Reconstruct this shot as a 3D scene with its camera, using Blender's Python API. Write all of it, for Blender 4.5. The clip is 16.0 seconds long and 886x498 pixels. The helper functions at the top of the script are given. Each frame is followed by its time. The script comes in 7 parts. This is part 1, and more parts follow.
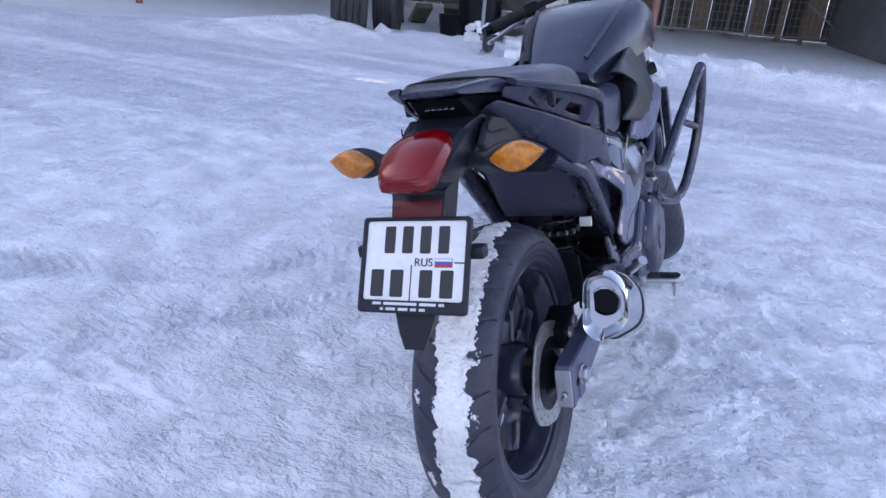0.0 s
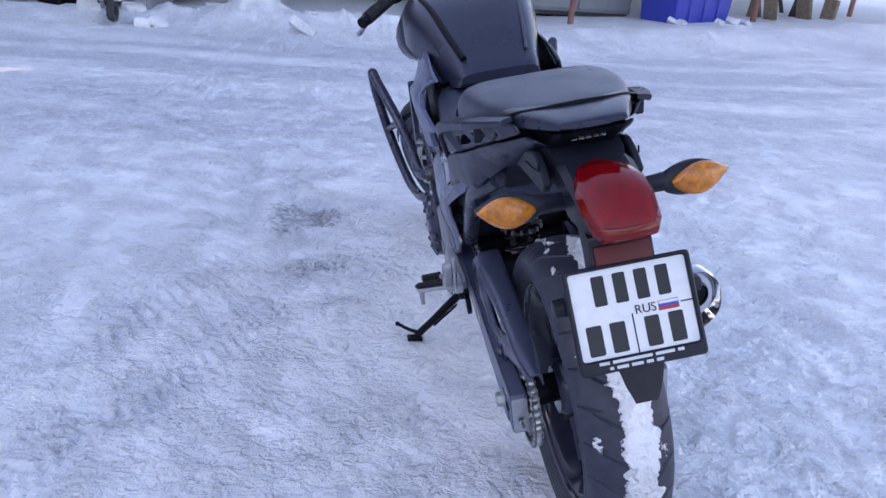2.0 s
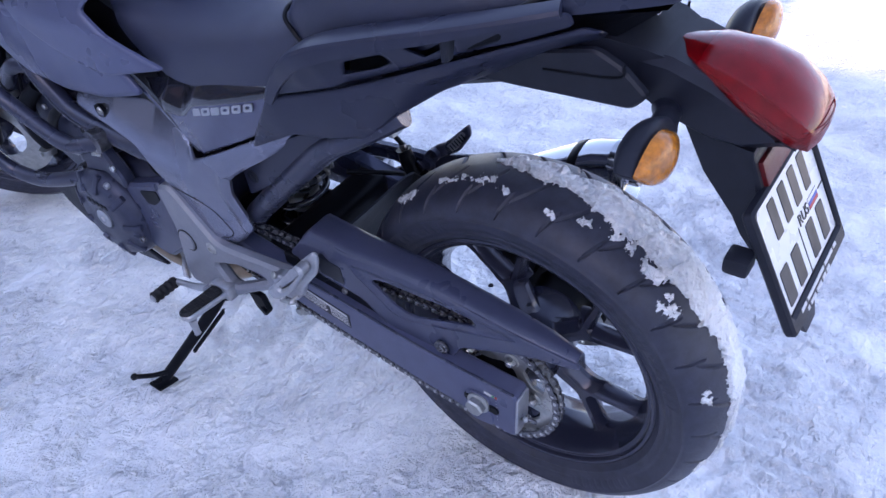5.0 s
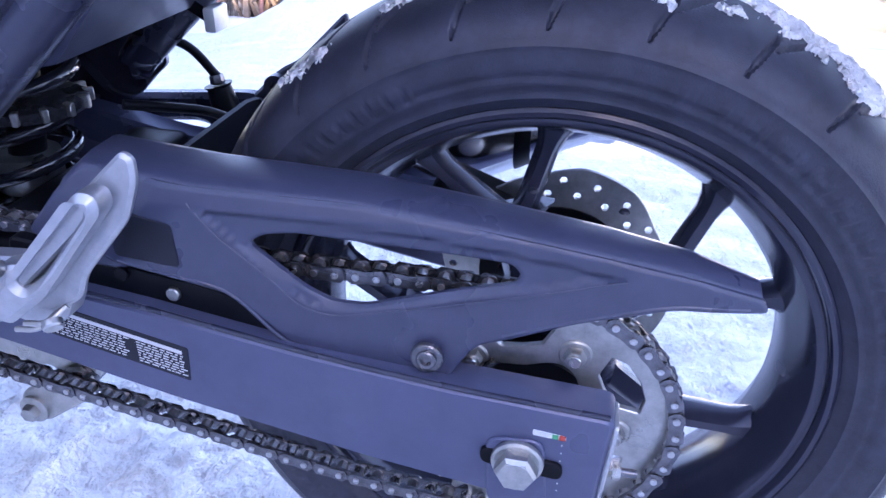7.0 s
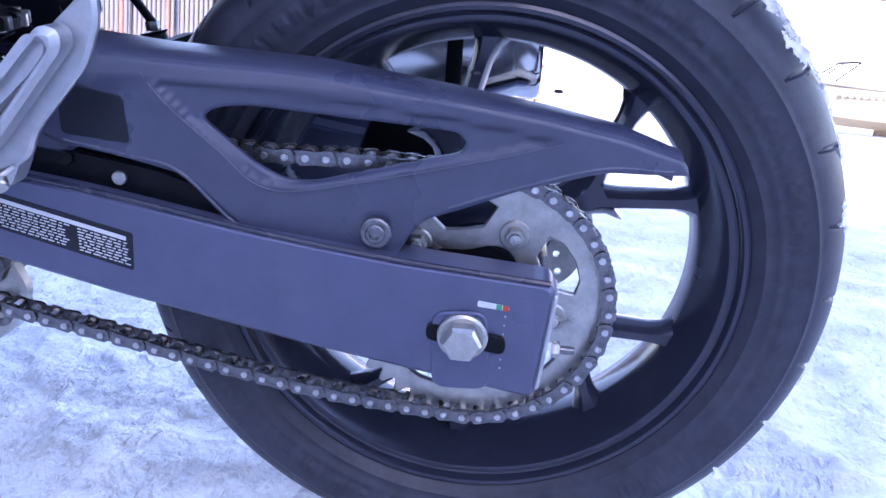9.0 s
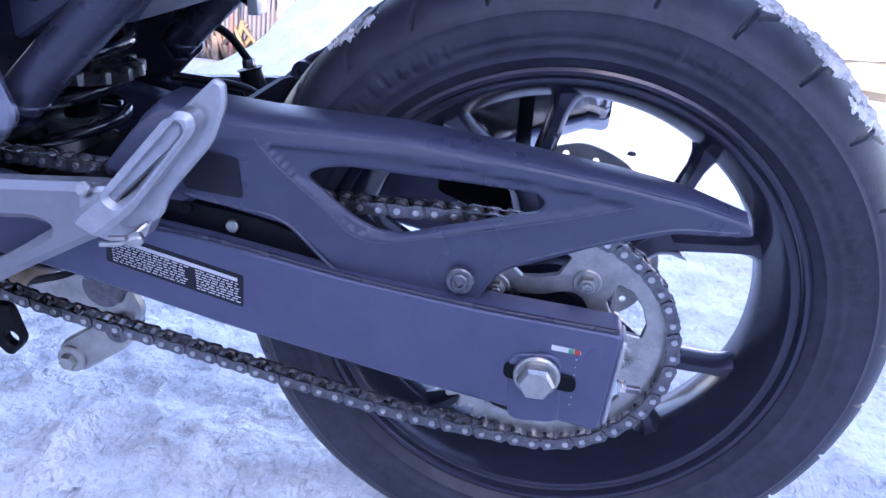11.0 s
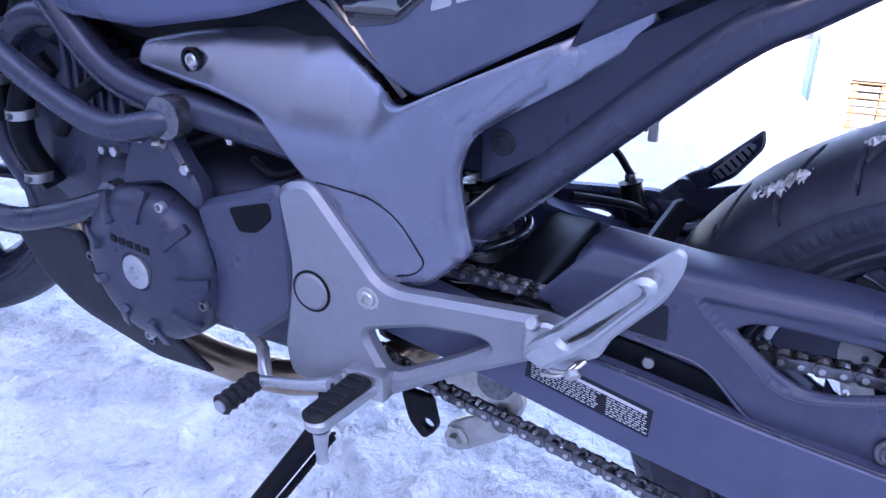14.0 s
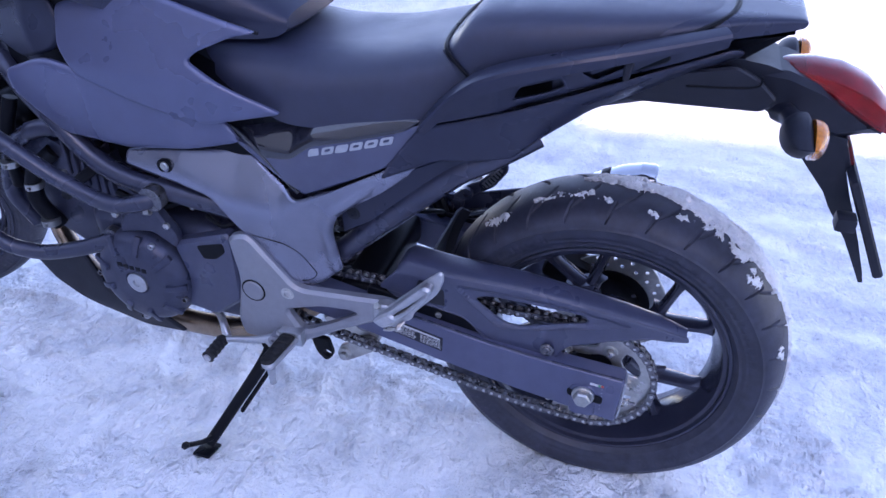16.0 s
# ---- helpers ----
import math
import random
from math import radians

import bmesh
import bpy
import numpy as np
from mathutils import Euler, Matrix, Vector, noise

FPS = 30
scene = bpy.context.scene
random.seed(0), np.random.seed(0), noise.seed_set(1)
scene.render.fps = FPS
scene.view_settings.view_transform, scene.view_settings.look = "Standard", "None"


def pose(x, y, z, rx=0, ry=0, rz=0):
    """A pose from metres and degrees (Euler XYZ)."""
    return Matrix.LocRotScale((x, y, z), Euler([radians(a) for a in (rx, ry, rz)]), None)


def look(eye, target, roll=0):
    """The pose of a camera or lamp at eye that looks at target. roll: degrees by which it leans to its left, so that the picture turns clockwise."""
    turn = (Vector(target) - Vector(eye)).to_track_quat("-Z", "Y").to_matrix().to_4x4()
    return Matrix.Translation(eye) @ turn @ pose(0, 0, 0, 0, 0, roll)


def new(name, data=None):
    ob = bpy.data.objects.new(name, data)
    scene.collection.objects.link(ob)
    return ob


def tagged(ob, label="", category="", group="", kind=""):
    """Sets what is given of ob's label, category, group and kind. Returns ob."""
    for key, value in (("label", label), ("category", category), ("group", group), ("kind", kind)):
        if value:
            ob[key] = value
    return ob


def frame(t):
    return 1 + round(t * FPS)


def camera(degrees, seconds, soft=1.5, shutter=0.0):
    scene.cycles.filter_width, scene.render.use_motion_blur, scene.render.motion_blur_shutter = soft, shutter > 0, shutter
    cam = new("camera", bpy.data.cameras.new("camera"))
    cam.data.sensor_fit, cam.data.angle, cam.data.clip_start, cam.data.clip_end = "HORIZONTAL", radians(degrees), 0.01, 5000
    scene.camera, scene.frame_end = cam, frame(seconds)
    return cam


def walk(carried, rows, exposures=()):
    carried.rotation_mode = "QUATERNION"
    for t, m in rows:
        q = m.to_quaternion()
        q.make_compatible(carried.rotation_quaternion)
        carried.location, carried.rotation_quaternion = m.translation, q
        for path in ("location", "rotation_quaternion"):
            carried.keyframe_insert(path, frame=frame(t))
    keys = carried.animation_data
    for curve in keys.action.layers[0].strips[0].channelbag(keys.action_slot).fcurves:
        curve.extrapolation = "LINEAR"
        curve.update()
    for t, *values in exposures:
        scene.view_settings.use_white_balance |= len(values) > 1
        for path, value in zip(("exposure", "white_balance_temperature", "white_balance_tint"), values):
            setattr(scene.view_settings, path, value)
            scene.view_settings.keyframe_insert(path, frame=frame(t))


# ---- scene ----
cam = camera(60.8, 16.0)
PATH = [
    (0, (0.3239, -1.4054, 1.1346), (-0.3737, 0.3186, 0.3990), 5.28),
    (0.5, (0.0725, -1.4417, 1.1453), (-0.3954, 0.3546, 0.4006), 5.48),
    (1, (-0.1765, -1.3999, 1.1288), (-0.3952, 0.4424, 0.3817), 5.55),
    (1.5, (-0.3731, -1.3479, 1.1380), (-0.3269, 0.5064, 0.3900), 5.41),
    (2, (-0.6226, -1.3203, 1.1449), (-0.3071, 0.5027, 0.3852), 5.28),
    (2.5, (-0.8034, -1.2454, 1.1387), (-0.2377, 0.5096, 0.3643), 4.93),
    (3, (-0.9334, -1.0804, 1.1112), (-0.1424, 0.5750, 0.3150), 4.22),
    (3.5, (-1.0205, -0.9504, 1.1291), (-0.0392, 0.5866, 0.3077), 3.33),
    (6, (-0.9333, -0.1452, 0.8748), (0.7134, 0.4492, -0.0920), 2.65),
    (6.5, (-0.8055, -0.0532, 0.7558), (0.9571, 0.3872, -0.0804), 3.03),
    (7, (-0.7247, -0.0221, 0.5564), (1.1650, 0.3101, -0.0082), 3.70),
    (7.5, (-0.7278, -0.0182, 0.4241), (1.2335, 0.2030, 0.1008), 3.58),
    (8, (-0.7536, -0.0130, 0.4105), (1.2157, 0.1151, 0.0857), 4.06),
    (10.5, (-0.8090, -0.0094, 0.4731), (1.1350, 0.1542, 0.0326), 5.14),
    (11, (-0.8310, 0.0106, 0.4871), (1.1056, 0.2570, 0.0525), 5.17),
    (11.5, (-0.8507, 0.0281, 0.4883), (1.0758, 0.3965, 0.0972), 5.43),
    (12, (-0.8670, 0.0479, 0.4961), (1.0386, 0.5412, 0.1421), 5.77),
    (12.5, (-0.8863, 0.0655, 0.4982), (0.9866, 0.6866, 0.1716), 6.01),
    (13, (-0.8887, 0.0921, 0.5105), (0.9462, 0.8154, 0.1791), 6.24),
    (13.5, (-0.8870, 0.1262, 0.5179), (0.9037, 0.9458, 0.1688), 6.29),
    (14, (-0.8994, 0.1502, 0.5726), (0.8488, 1.0260, 0.1524), 6.45),
    (14.5, (-0.9669, 0.1000, 0.7030), (0.7537, 0.9199, 0.0970), 7.02),
    (15, (-1.0939, 0.0242, 0.7982), (0.6292, 0.7205, 0.0593), 7.14),
    (15.5, (-1.2130, -0.0375, 0.8741), (0.5368, 0.5577, 0.1099), 5.92),
    (16, (-1.3758, -0.0665, 0.9531), (0.4059, 0.4537, 0.2082), 4.17),
]
EXPOSURES = [(0, 1.96, 7650, 30), (1.5, 1.92, 7650, 30), (3.5, 1.98, 7600, 30), (6, 2.4, 7000, 33), (7.5, 2.86, 6550, 36), (8, 2.82, 6550, 36), (10.5, 2.58, 6550, 36), (12.5, 2.64, 6600, 36), (14.5, 2.7, 6650, 36), (16, 2.22, 6700, 36)]
walk(cam, [(t, look(eye, target, roll)) for t, eye, target, roll in PATH], EXPOSURES)

import collections

from mathutils.geometry import delaunay_2d_cdt

# ---- daylight: clear winter sky, low sun behind the buildings on the -x side ----
SUN_EL, SUN_AZ = radians(19), radians(84)     # the light travels towards +x, slightly +y
world = bpy.data.worlds.new("sky")
scene.world = world
world.use_nodes = True
_wn = world.node_tree.nodes
_sky = _wn.new("ShaderNodeTexSky")
_sky.sky_type, _sky.sun_disc = "NISHITA", False
_sky.sun_elevation, _sky.sun_rotation = SUN_EL, radians(264)
_sky.altitude, _sky.air_density, _sky.dust_density, _sky.ozone_density = 200, 1.0, 0.6, 1.5
world.node_tree.links.new(_sky.outputs[0], _wn["Background"].inputs["Color"])
_wn["Background"].inputs["Strength"].default_value = 0.15
sun = new("sun", bpy.data.lights.new("sun", "SUN"))
sun.data.energy, sun.data.angle, sun.data.color = 2.0, radians(0.53), (1.0, 0.94, 0.85)
sun.matrix_world = look((0, 0, 30), (0 + math.cos(SUN_EL) * math.sin(SUN_AZ), math.cos(SUN_EL) * math.cos(SUN_AZ), 30 - math.sin(SUN_EL)))

# ---- materials ----


def mat(name, color, rough=0.5, metal=0.0, grain=0.0, scale=60.0, bump=0.0, bump_scale=200.0, dirt=0.0, dirt_color=(0.5, 0.52, 0.55), spec=0.5, coat=0.0, dirt_scale=9.0, sheen=0.0):
    """A surface with colour grain, relief and uneven gloss; dirt: how much dried salt and dust lies on it."""
    m = bpy.data.materials.new(name)
    m.use_nodes = True
    nt = m.node_tree
    N, L = nt.nodes, nt.links
    b = N["Principled BSDF"]
    b.inputs["Base Color"].default_value = (*color, 1)
    b.inputs["Roughness"].default_value = rough
    b.inputs["Metallic"].default_value = metal
    b.inputs["Specular IOR Level"].default_value = spec
    b.inputs["Coat Weight"].default_value = coat
    b.inputs["Coat Roughness"].default_value = 0.06
    b.inputs["Sheen Weight"].default_value, b.inputs["Sheen Roughness"].default_value, b.inputs["Sheen Tint"].default_value = sheen, 0.35, (0.62, 0.68, 1.0, 1)
    co = N.new("ShaderNodeTexCoord")
    last = None
    if grain:
        n = N.new("ShaderNodeTexNoise")
        n.inputs["Scale"].default_value, n.inputs["Detail"].default_value, n.inputs["Roughness"].default_value = scale, 6, 0.65
        L.new(co.outputs["Object"], n.inputs["Vector"])
        r = N.new("ShaderNodeMapRange")
        r.inputs["From Min"].default_value, r.inputs["From Max"].default_value = 0.3, 0.7
        r.inputs["To Min"].default_value, r.inputs["To Max"].default_value = 1 - grain, 1 + grain
        L.new(n.outputs["Fac"], r.inputs["Value"])
        mx = N.new("ShaderNodeVectorMath")
        mx.operation = "SCALE"
        mx.inputs[0].default_value = color
        L.new(r.outputs[0], mx.inputs["Scale"])
        last = mx.outputs[0]
        rr = N.new("ShaderNodeMapRange")
        rr.inputs["From Min"].default_value, rr.inputs["From Max"].default_value = 0.3, 0.7
        rr.inputs["To Min"].default_value, rr.inputs["To Max"].default_value = max(0.02, rough - 0.1), min(1, rough + 0.12)
        n2 = N.new("ShaderNodeTexNoise")
        n2.inputs["Scale"].default_value, n2.inputs["Detail"].default_value = scale * 0.22, 4
        L.new(co.outputs["Object"], n2.inputs["Vector"])
        L.new(n2.outputs["Fac"], rr.inputs["Value"])
        L.new(rr.outputs[0], b.inputs["Roughness"])
    if dirt:
        d = N.new("ShaderNodeTexNoise")
        d.inputs["Scale"].default_value, d.inputs["Detail"].default_value, d.inputs["Roughness"].default_value = dirt_scale, 9, 0.72
        L.new(co.outputs["Object"], d.inputs["Vector"])
        dr = N.new("ShaderNodeMapRange")
        dr.inputs["From Min"].default_value, dr.inputs["From Max"].default_value = 0.5, 0.78
        dr.inputs["To Max"].default_value = dirt
        L.new(d.outputs["Fac"], dr.inputs["Value"])
        mm = N.new("ShaderNodeMix")
        mm.data_type = "RGBA"
        mm.inputs[6].default_value, mm.inputs[7].default_value = (*color, 1), (*dirt_color, 1)
        if last:
            L.new(last, mm.inputs[6])
        L.new(dr.outputs[0], mm.inputs[0])
        last = mm.outputs[2]
    if last:
        L.new(last, b.inputs["Base Color"])
    if bump:
        bn = N.new("ShaderNodeTexNoise")
        bn.inputs["Scale"].default_value, bn.inputs["Detail"].default_value = bump_scale, 5
        L.new(co.outputs["Object"], bn.inputs["Vector"])
        bp = N.new("ShaderNodeBump")
        bp.inputs["Strength"].default_value, bp.inputs["Distance"].default_value = bump, 0.002
        L.new(bn.outputs["Fac"], bp.inputs["Height"])
        L.new(bp.outputs[0], b.inputs["Normal"])
    return m


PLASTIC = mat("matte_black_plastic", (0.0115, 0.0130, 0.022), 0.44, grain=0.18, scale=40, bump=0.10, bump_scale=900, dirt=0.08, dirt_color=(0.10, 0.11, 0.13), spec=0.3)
PLASTIC_GRAIN = mat("grained_black_plastic", (0.046, 0.052, 0.094), 0.34, grain=0.12, scale=50, bump=0.16, bump_scale=1400, dirt=0.05, dirt_color=(0.18, 0.19, 0.23), spec=0.6)
PANEL = mat("graphite_panel_paint", (0.025, 0.029, 0.054), 0.28, metal=0.2, grain=0.08, scale=30, bump=0.04, bump_scale=2500, spec=0.4)
SILVERP = mat("matte_grey_metallic_paint", (0.245, 0.255, 0.325), 0.25, metal=0.85, grain=0.05, scale=40, bump=0.03, bump_scale=2500)
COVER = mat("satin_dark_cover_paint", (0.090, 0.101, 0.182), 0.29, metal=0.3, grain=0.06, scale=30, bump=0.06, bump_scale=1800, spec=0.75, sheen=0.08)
GLOSS = mat("gloss_black_paint", (0.018, 0.019, 0.028), 0.07, coat=0.8, grain=0.1, scale=20)
FRAME = mat("satin_black_frame_paint", (0.036, 0.040, 0.070), 0.26, metal=0.3, grain=0.12, scale=60, bump=0.05, bump_scale=800, dirt=0.06, dirt_color=(0.20, 0.20, 0.23), spec=0.7)
SWING = mat("satin_dark_swingarm_paint", (0.088, 0.098, 0.170), 0.34, metal=0.3, grain=0.08, scale=30, bump=0.05, bump_scale=900, dirt=0.08, dirt_color=(0.35, 0.36, 0.40))
BLACK = mat("deep_black_parts", (0.0054, 0.006, 0.009), 0.36, grain=0.3, scale=50, spec=0.12)
ENGINE = mat("satin_black_engine_paint", (0.042, 0.047, 0.080), 0.34, metal=0.3, grain=0.16, scale=70, bump=0.16, bump_scale=500, dirt=0.12, dirt_color=(0.15, 0.15, 0.18), spec=0.45)
RUBBER = mat("tyre_rubber", (0.030, 0.033, 0.053), 0.46, grain=0.3, scale=45, bump=0.2, bump_scale=700, dirt=0.40, dirt_color=(0.075, 0.080, 0.105), dirt_scale=14, spec=0.42)
RUBBER_S = mat("black_rubber", (0.02, 0.02, 0.022), 0.6, grain=0.3, scale=80, bump=0.3, bump_scale=600, dirt=0.1, spec=0.15)
SEAT = mat("seat_vinyl", (0.027, 0.031, 0.059), 0.36, grain=0.12, scale=30, bump=0.30, bump_scale=1100, spec=0.5, sheen=0.09)
RIM = mat("satin_black_wheel_paint", (0.034, 0.037, 0.062), 0.16, metal=0.3, grain=0.10, scale=30, bump=0.02, bump_scale=700, dirt=0.2, dirt_color=(0.14, 0.14, 0.16), spec=0.6)
ALU = mat("cast_aluminium_satin", (0.47, 0.48, 0.51), 0.42, metal=0.85, grain=0.1, scale=90, bump=0.12, bump_scale=500, dirt=0.15, dirt_color=(0.3, 0.3, 0.3))
BRACKET = mat("silver_grey_bracket_paint", (0.27, 0.276, 0.31), 0.42, metal=0.55, grain=0.06, scale=60, bump=0.12, bump_scale=1600)
GLOSSPANEL = mat("dark_blue_black_gloss_panel", (0.062, 0.070, 0.126), 0.14, coat=0.5, grain=0.12, scale=14, dirt=0.08, dirt_color=(0.14, 0.14, 0.17), dirt_scale=18)
FENDER = mat("smooth_black_fender_plastic", (0.022, 0.023, 0.030), 0.20, grain=0.25, scale=30, bump=0.06, bump_scale=500)
CHROME = mat("chrome", (0.58, 0.59, 0.62), 0.08, metal=1.0, grain=0.06, scale=30)
STEEL = mat("zinc_plated_steel", (0.45, 0.45, 0.44), 0.36, metal=0.9, grain=0.2, scale=70, bump=0.15, bump_scale=400, dirt=0.25, dirt_color=(0.2, 0.19, 0.17), dirt_scale=22)
BOLT = mat("bolt_steel", (0.5, 0.5, 0.5), 0.3, metal=0.95, grain=0.15, scale=120)
DARKSTEEL = mat("dark_oily_steel", (0.17, 0.17, 0.19), 0.28, metal=0.85, grain=0.35, scale=150, dirt=0.2, dirt_color=(0.10, 0.085, 0.07), dirt_scale=60)
PINS = mat("worn_chain_pin_steel", (0.55, 0.55, 0.56), 0.28, metal=0.95, grain=0.3, scale=300)
PIPE = mat("heat_tinted_header_steel", (0.30, 0.22, 0.16), 0.3, metal=0.95, grain=0.3, scale=20)
WHITEP = mat("reflective_white_plate", (0.72, 0.73, 0.74), 0.32, grain=0.02, scale=100)
INK = mat("black_plate_ink", (0.012, 0.012, 0.015), 0.4, grain=0.1, scale=100)
PRINT = mat("white_print", (0.6, 0.61, 0.63), 0.4, grain=0.05, scale=100)
REDLENS = mat("red_light_lens", (0.40, 0.005, 0.009), 0.06, spec=0.35, grain=0.35, scale=60, bump=0.15, bump_scale=70)
REDLENS.node_tree.nodes["Principled BSDF"].inputs["Transmission Weight"].default_value = 0.6
REDREF = mat("dark_red_reflector", (0.10, 0.005, 0.007), 0.3, coat=0.1, spec=0.3, bump=0.5, bump_scale=500)
AMBER = mat("amber_light_lens", (0.50, 0.150, 0.006), 0.10, coat=0.4, spec=0.5, grain=0.4, scale=90, bump=1.0, bump_scale=150)
CLEAR = mat("clear_reflector_plastic", (0.6, 0.62, 0.62), 0.15, coat=0.5, bump=0.3, bump_scale=300)


def snow_material(name="packed_snow", dirt=True):
    m = bpy.data.materials.new(name)
    m.use_nodes = True
    nt = m.node_tree
    N, L = nt.nodes, nt.links
    b = N["Principled BSDF"]
    b.inputs["Specular IOR Level"].default_value = 0.12
    co = N.new("ShaderNodeTexCoord")

    def noise_tex(scale, detail=6, rough=0.6):
        n = N.new("ShaderNodeTexNoise")
        n.inputs["Scale"].default_value, n.inputs["Detail"].default_value, n.inputs["Roughness"].default_value = scale, detail, rough
        L.new(co.outputs["Object"], n.inputs["Vector"])
        return n.outputs["Fac"]

    def rng(v, a, b_, c, d):
        r = N.new("ShaderNodeMapRange")
        for k, x in zip(("From Min", "From Max", "To Min", "To Max"), (a, b_, c, d)):
            r.inputs[k].default_value = x
        L.new(v, r.inputs["Value"])
        return r.outputs[0]

    def mix(f, c1, c2):
        x = N.new("ShaderNodeMix")
        x.data_type = "RGBA"
        for s, v in ((0, f), (6, c1), (7, c2)):
            if isinstance(v, tuple):
                x.inputs[s].default_value = (*v, 1)
            else:
                L.new(v, x.inputs[s])
        return x.outputs[2]

    def both(op, a, c):
        x = N.new("ShaderNodeMath")
        x.operation = op
        for k, v in enumerate((a, c)):
            if isinstance(v, float):
                x.inputs[k].default_value = v
            else:
                L.new(v, x.inputs[k])
        return x.outputs[0]

    big = noise_tex(0.55, 5, 0.6)
    mid = noise_tex(4.2, 9, 0.72)
    fine = noise_tex(34, 9, 0.75)
    # crisp broken crests: noise folded about its middle, drawn out along one way
    lay = N.new("ShaderNodeMapping")
    lay.inputs["Rotation"].default_value, lay.inputs["Scale"].default_value = (0, 0, radians(24)), (0.75, 1.25, 1.0)
    L.new(co.outputs["Object"], lay.inputs["Vector"])

    def crests(scale, detail):
        n = N.new("ShaderNodeTexNoise")
        n.inputs["Scale"].default_value, n.inputs["Detail"].default_value, n.inputs["Roughness"].default_value, n.inputs["Distortion"].default_value = scale, detail, 0.52, 0.25
        L.new(lay.outputs[0], n.inputs["Vector"])
        return both("POWER", both("SUBTRACT", 1.0, both("ABSOLUTE", both("MULTIPLY", both("SUBTRACT", n.outputs["Fac"], 0.5), 5.0), 0.0)), 2.0)

    crest = crests(19, 4)
    # smoother trodden places between crumbly ones
    rough = rng(noise_tex(5.5, 6, 0.6), 0.40, 0.60, 0.3, 1)
    c = mix(rng(big, 0.40, 0.62, 0, 0.8), (0.95, 0.95, 0.957), (0.91, 0.915, 0.93))
    # packed ice and grit; the tints also colour in the shade of small pits
    c = mix(both("MULTIPLY", rng(noise_tex(100, 5, 0.65), 0.50, 0.62, 0, 0.30), rough), c, (0.66, 0.69, 0.75))
    c = mix(both("MULTIPLY", rng(noise_tex(30, 6, 0.62), 0.50, 0.60, 0, 0.34), rough), c, (0.68, 0.71, 0.78))
    c = mix(both("MULTIPLY", rng(crest, 0.0, 0.7, 0.22, 0.0), rough), c, (0.64, 0.67, 0.75))
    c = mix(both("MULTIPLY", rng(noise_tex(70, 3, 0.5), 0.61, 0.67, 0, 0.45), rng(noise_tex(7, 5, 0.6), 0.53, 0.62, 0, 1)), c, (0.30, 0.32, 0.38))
    if dirt:
        # pressed grey tracks, and grit in a few patches
        ice = N.new("ShaderNodeAttribute")
        ice.attribute_name = "pressed"
        c = mix(rng(both("MULTIPLY", ice.outputs["Fac"], rng(fine, 0.35, 0.62, 0.25, 1.0)), 0, 1, 0, 0.8), c, (0.40, 0.43, 0.50))
        at = N.new("ShaderNodeAttribute")
        at.attribute_name = "grit"
        speck = both("ADD", noise_tex(46, 9, 0.8), rng(at.outputs["Fac"], 0, 1, -0.30, 0.12))
        c = mix(rng(at.outputs["Fac"], 0.1, 1.0, 0, 0.35), c, (0.42, 0.44, 0.49))
        c = mix(rng(speck, 0.48, 0.64, 0, 0.7), c, (0.15, 0.155, 0.18))
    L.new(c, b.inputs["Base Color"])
    L.new(rng(mid, 0.35, 0.7, 0.9, 0.7), b.inputs["Roughness"])
    h = both("ADD", both("MULTIPLY", both("MAXIMUM", crest, 0.0), rng(rough, 0, 1, 0.1, 0.5)), both("MULTIPLY", rough, both("ADD", rng(noise_tex(36, 6, 0.6), 0, 1, 0, 1.3), rng(noise_tex(160, 3, 0.6), 0, 1, 0, 0.30))))
    bp = N.new("ShaderNodeBump")
    bp.inputs["Strength"].default_value, bp.inputs["Distance"].default_value = 1.0, 0.022
    L.new(h, bp.inputs["Height"])
    L.new(bp.outputs[0], b.inputs["Normal"])
    return m


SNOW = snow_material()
SNOW_CLEAN = snow_material("loose_snow", False)

# ---- mesh helpers ----


def mesh_of(name, verts, faces, material, smooth=40):
    me = bpy.data.meshes.new(name)
    me.from_pydata([tuple(v) for v in verts], [], faces)
    return finish(me, material, smooth)


def finish(me, material, smooth=40):
    if smooth:
        for p in me.polygons:
            p.use_smooth = True
        me.set_sharp_from_angle(angle=radians(smooth))
    for m in material if isinstance(material, (list, tuple)) else [material]:
        me.materials.append(m)
    me.validate()
    return me


def part(name, bm, material, parent=None, label="", smooth=40):
    """Links a bmesh (or a mesh) as one object under a thing or part."""
    if isinstance(bm, bpy.types.Mesh):
        me = bm
    else:
        bmesh.ops.recalc_face_normals(bm, faces=bm.faces)
        me = bpy.data.meshes.new(name)
        bm.to_mesh(me)
        bm.free()
        finish(me, material, smooth)
        if "bow" in me.attributes:
            bow = [d.vector.copy() for d in me.attributes["bow"].data]
            mark = [d.value for d in me.attributes["face_side"].data]
            me.normals_split_custom_set([(p.normal, bow[k], -bow[k])[mark[p.index]] for p in me.polygons for k in p.vertices])
    ob = new(name, me)
    ob.parent = parent
    if label:
        tagged(ob, label)
    return ob


def thing(name, m, label, category, group="", kind=""):
    e = new(name)
    e.empty_display_size = 0.1
    e.matrix_basis = m
    return tagged(e, label, category, group, kind)


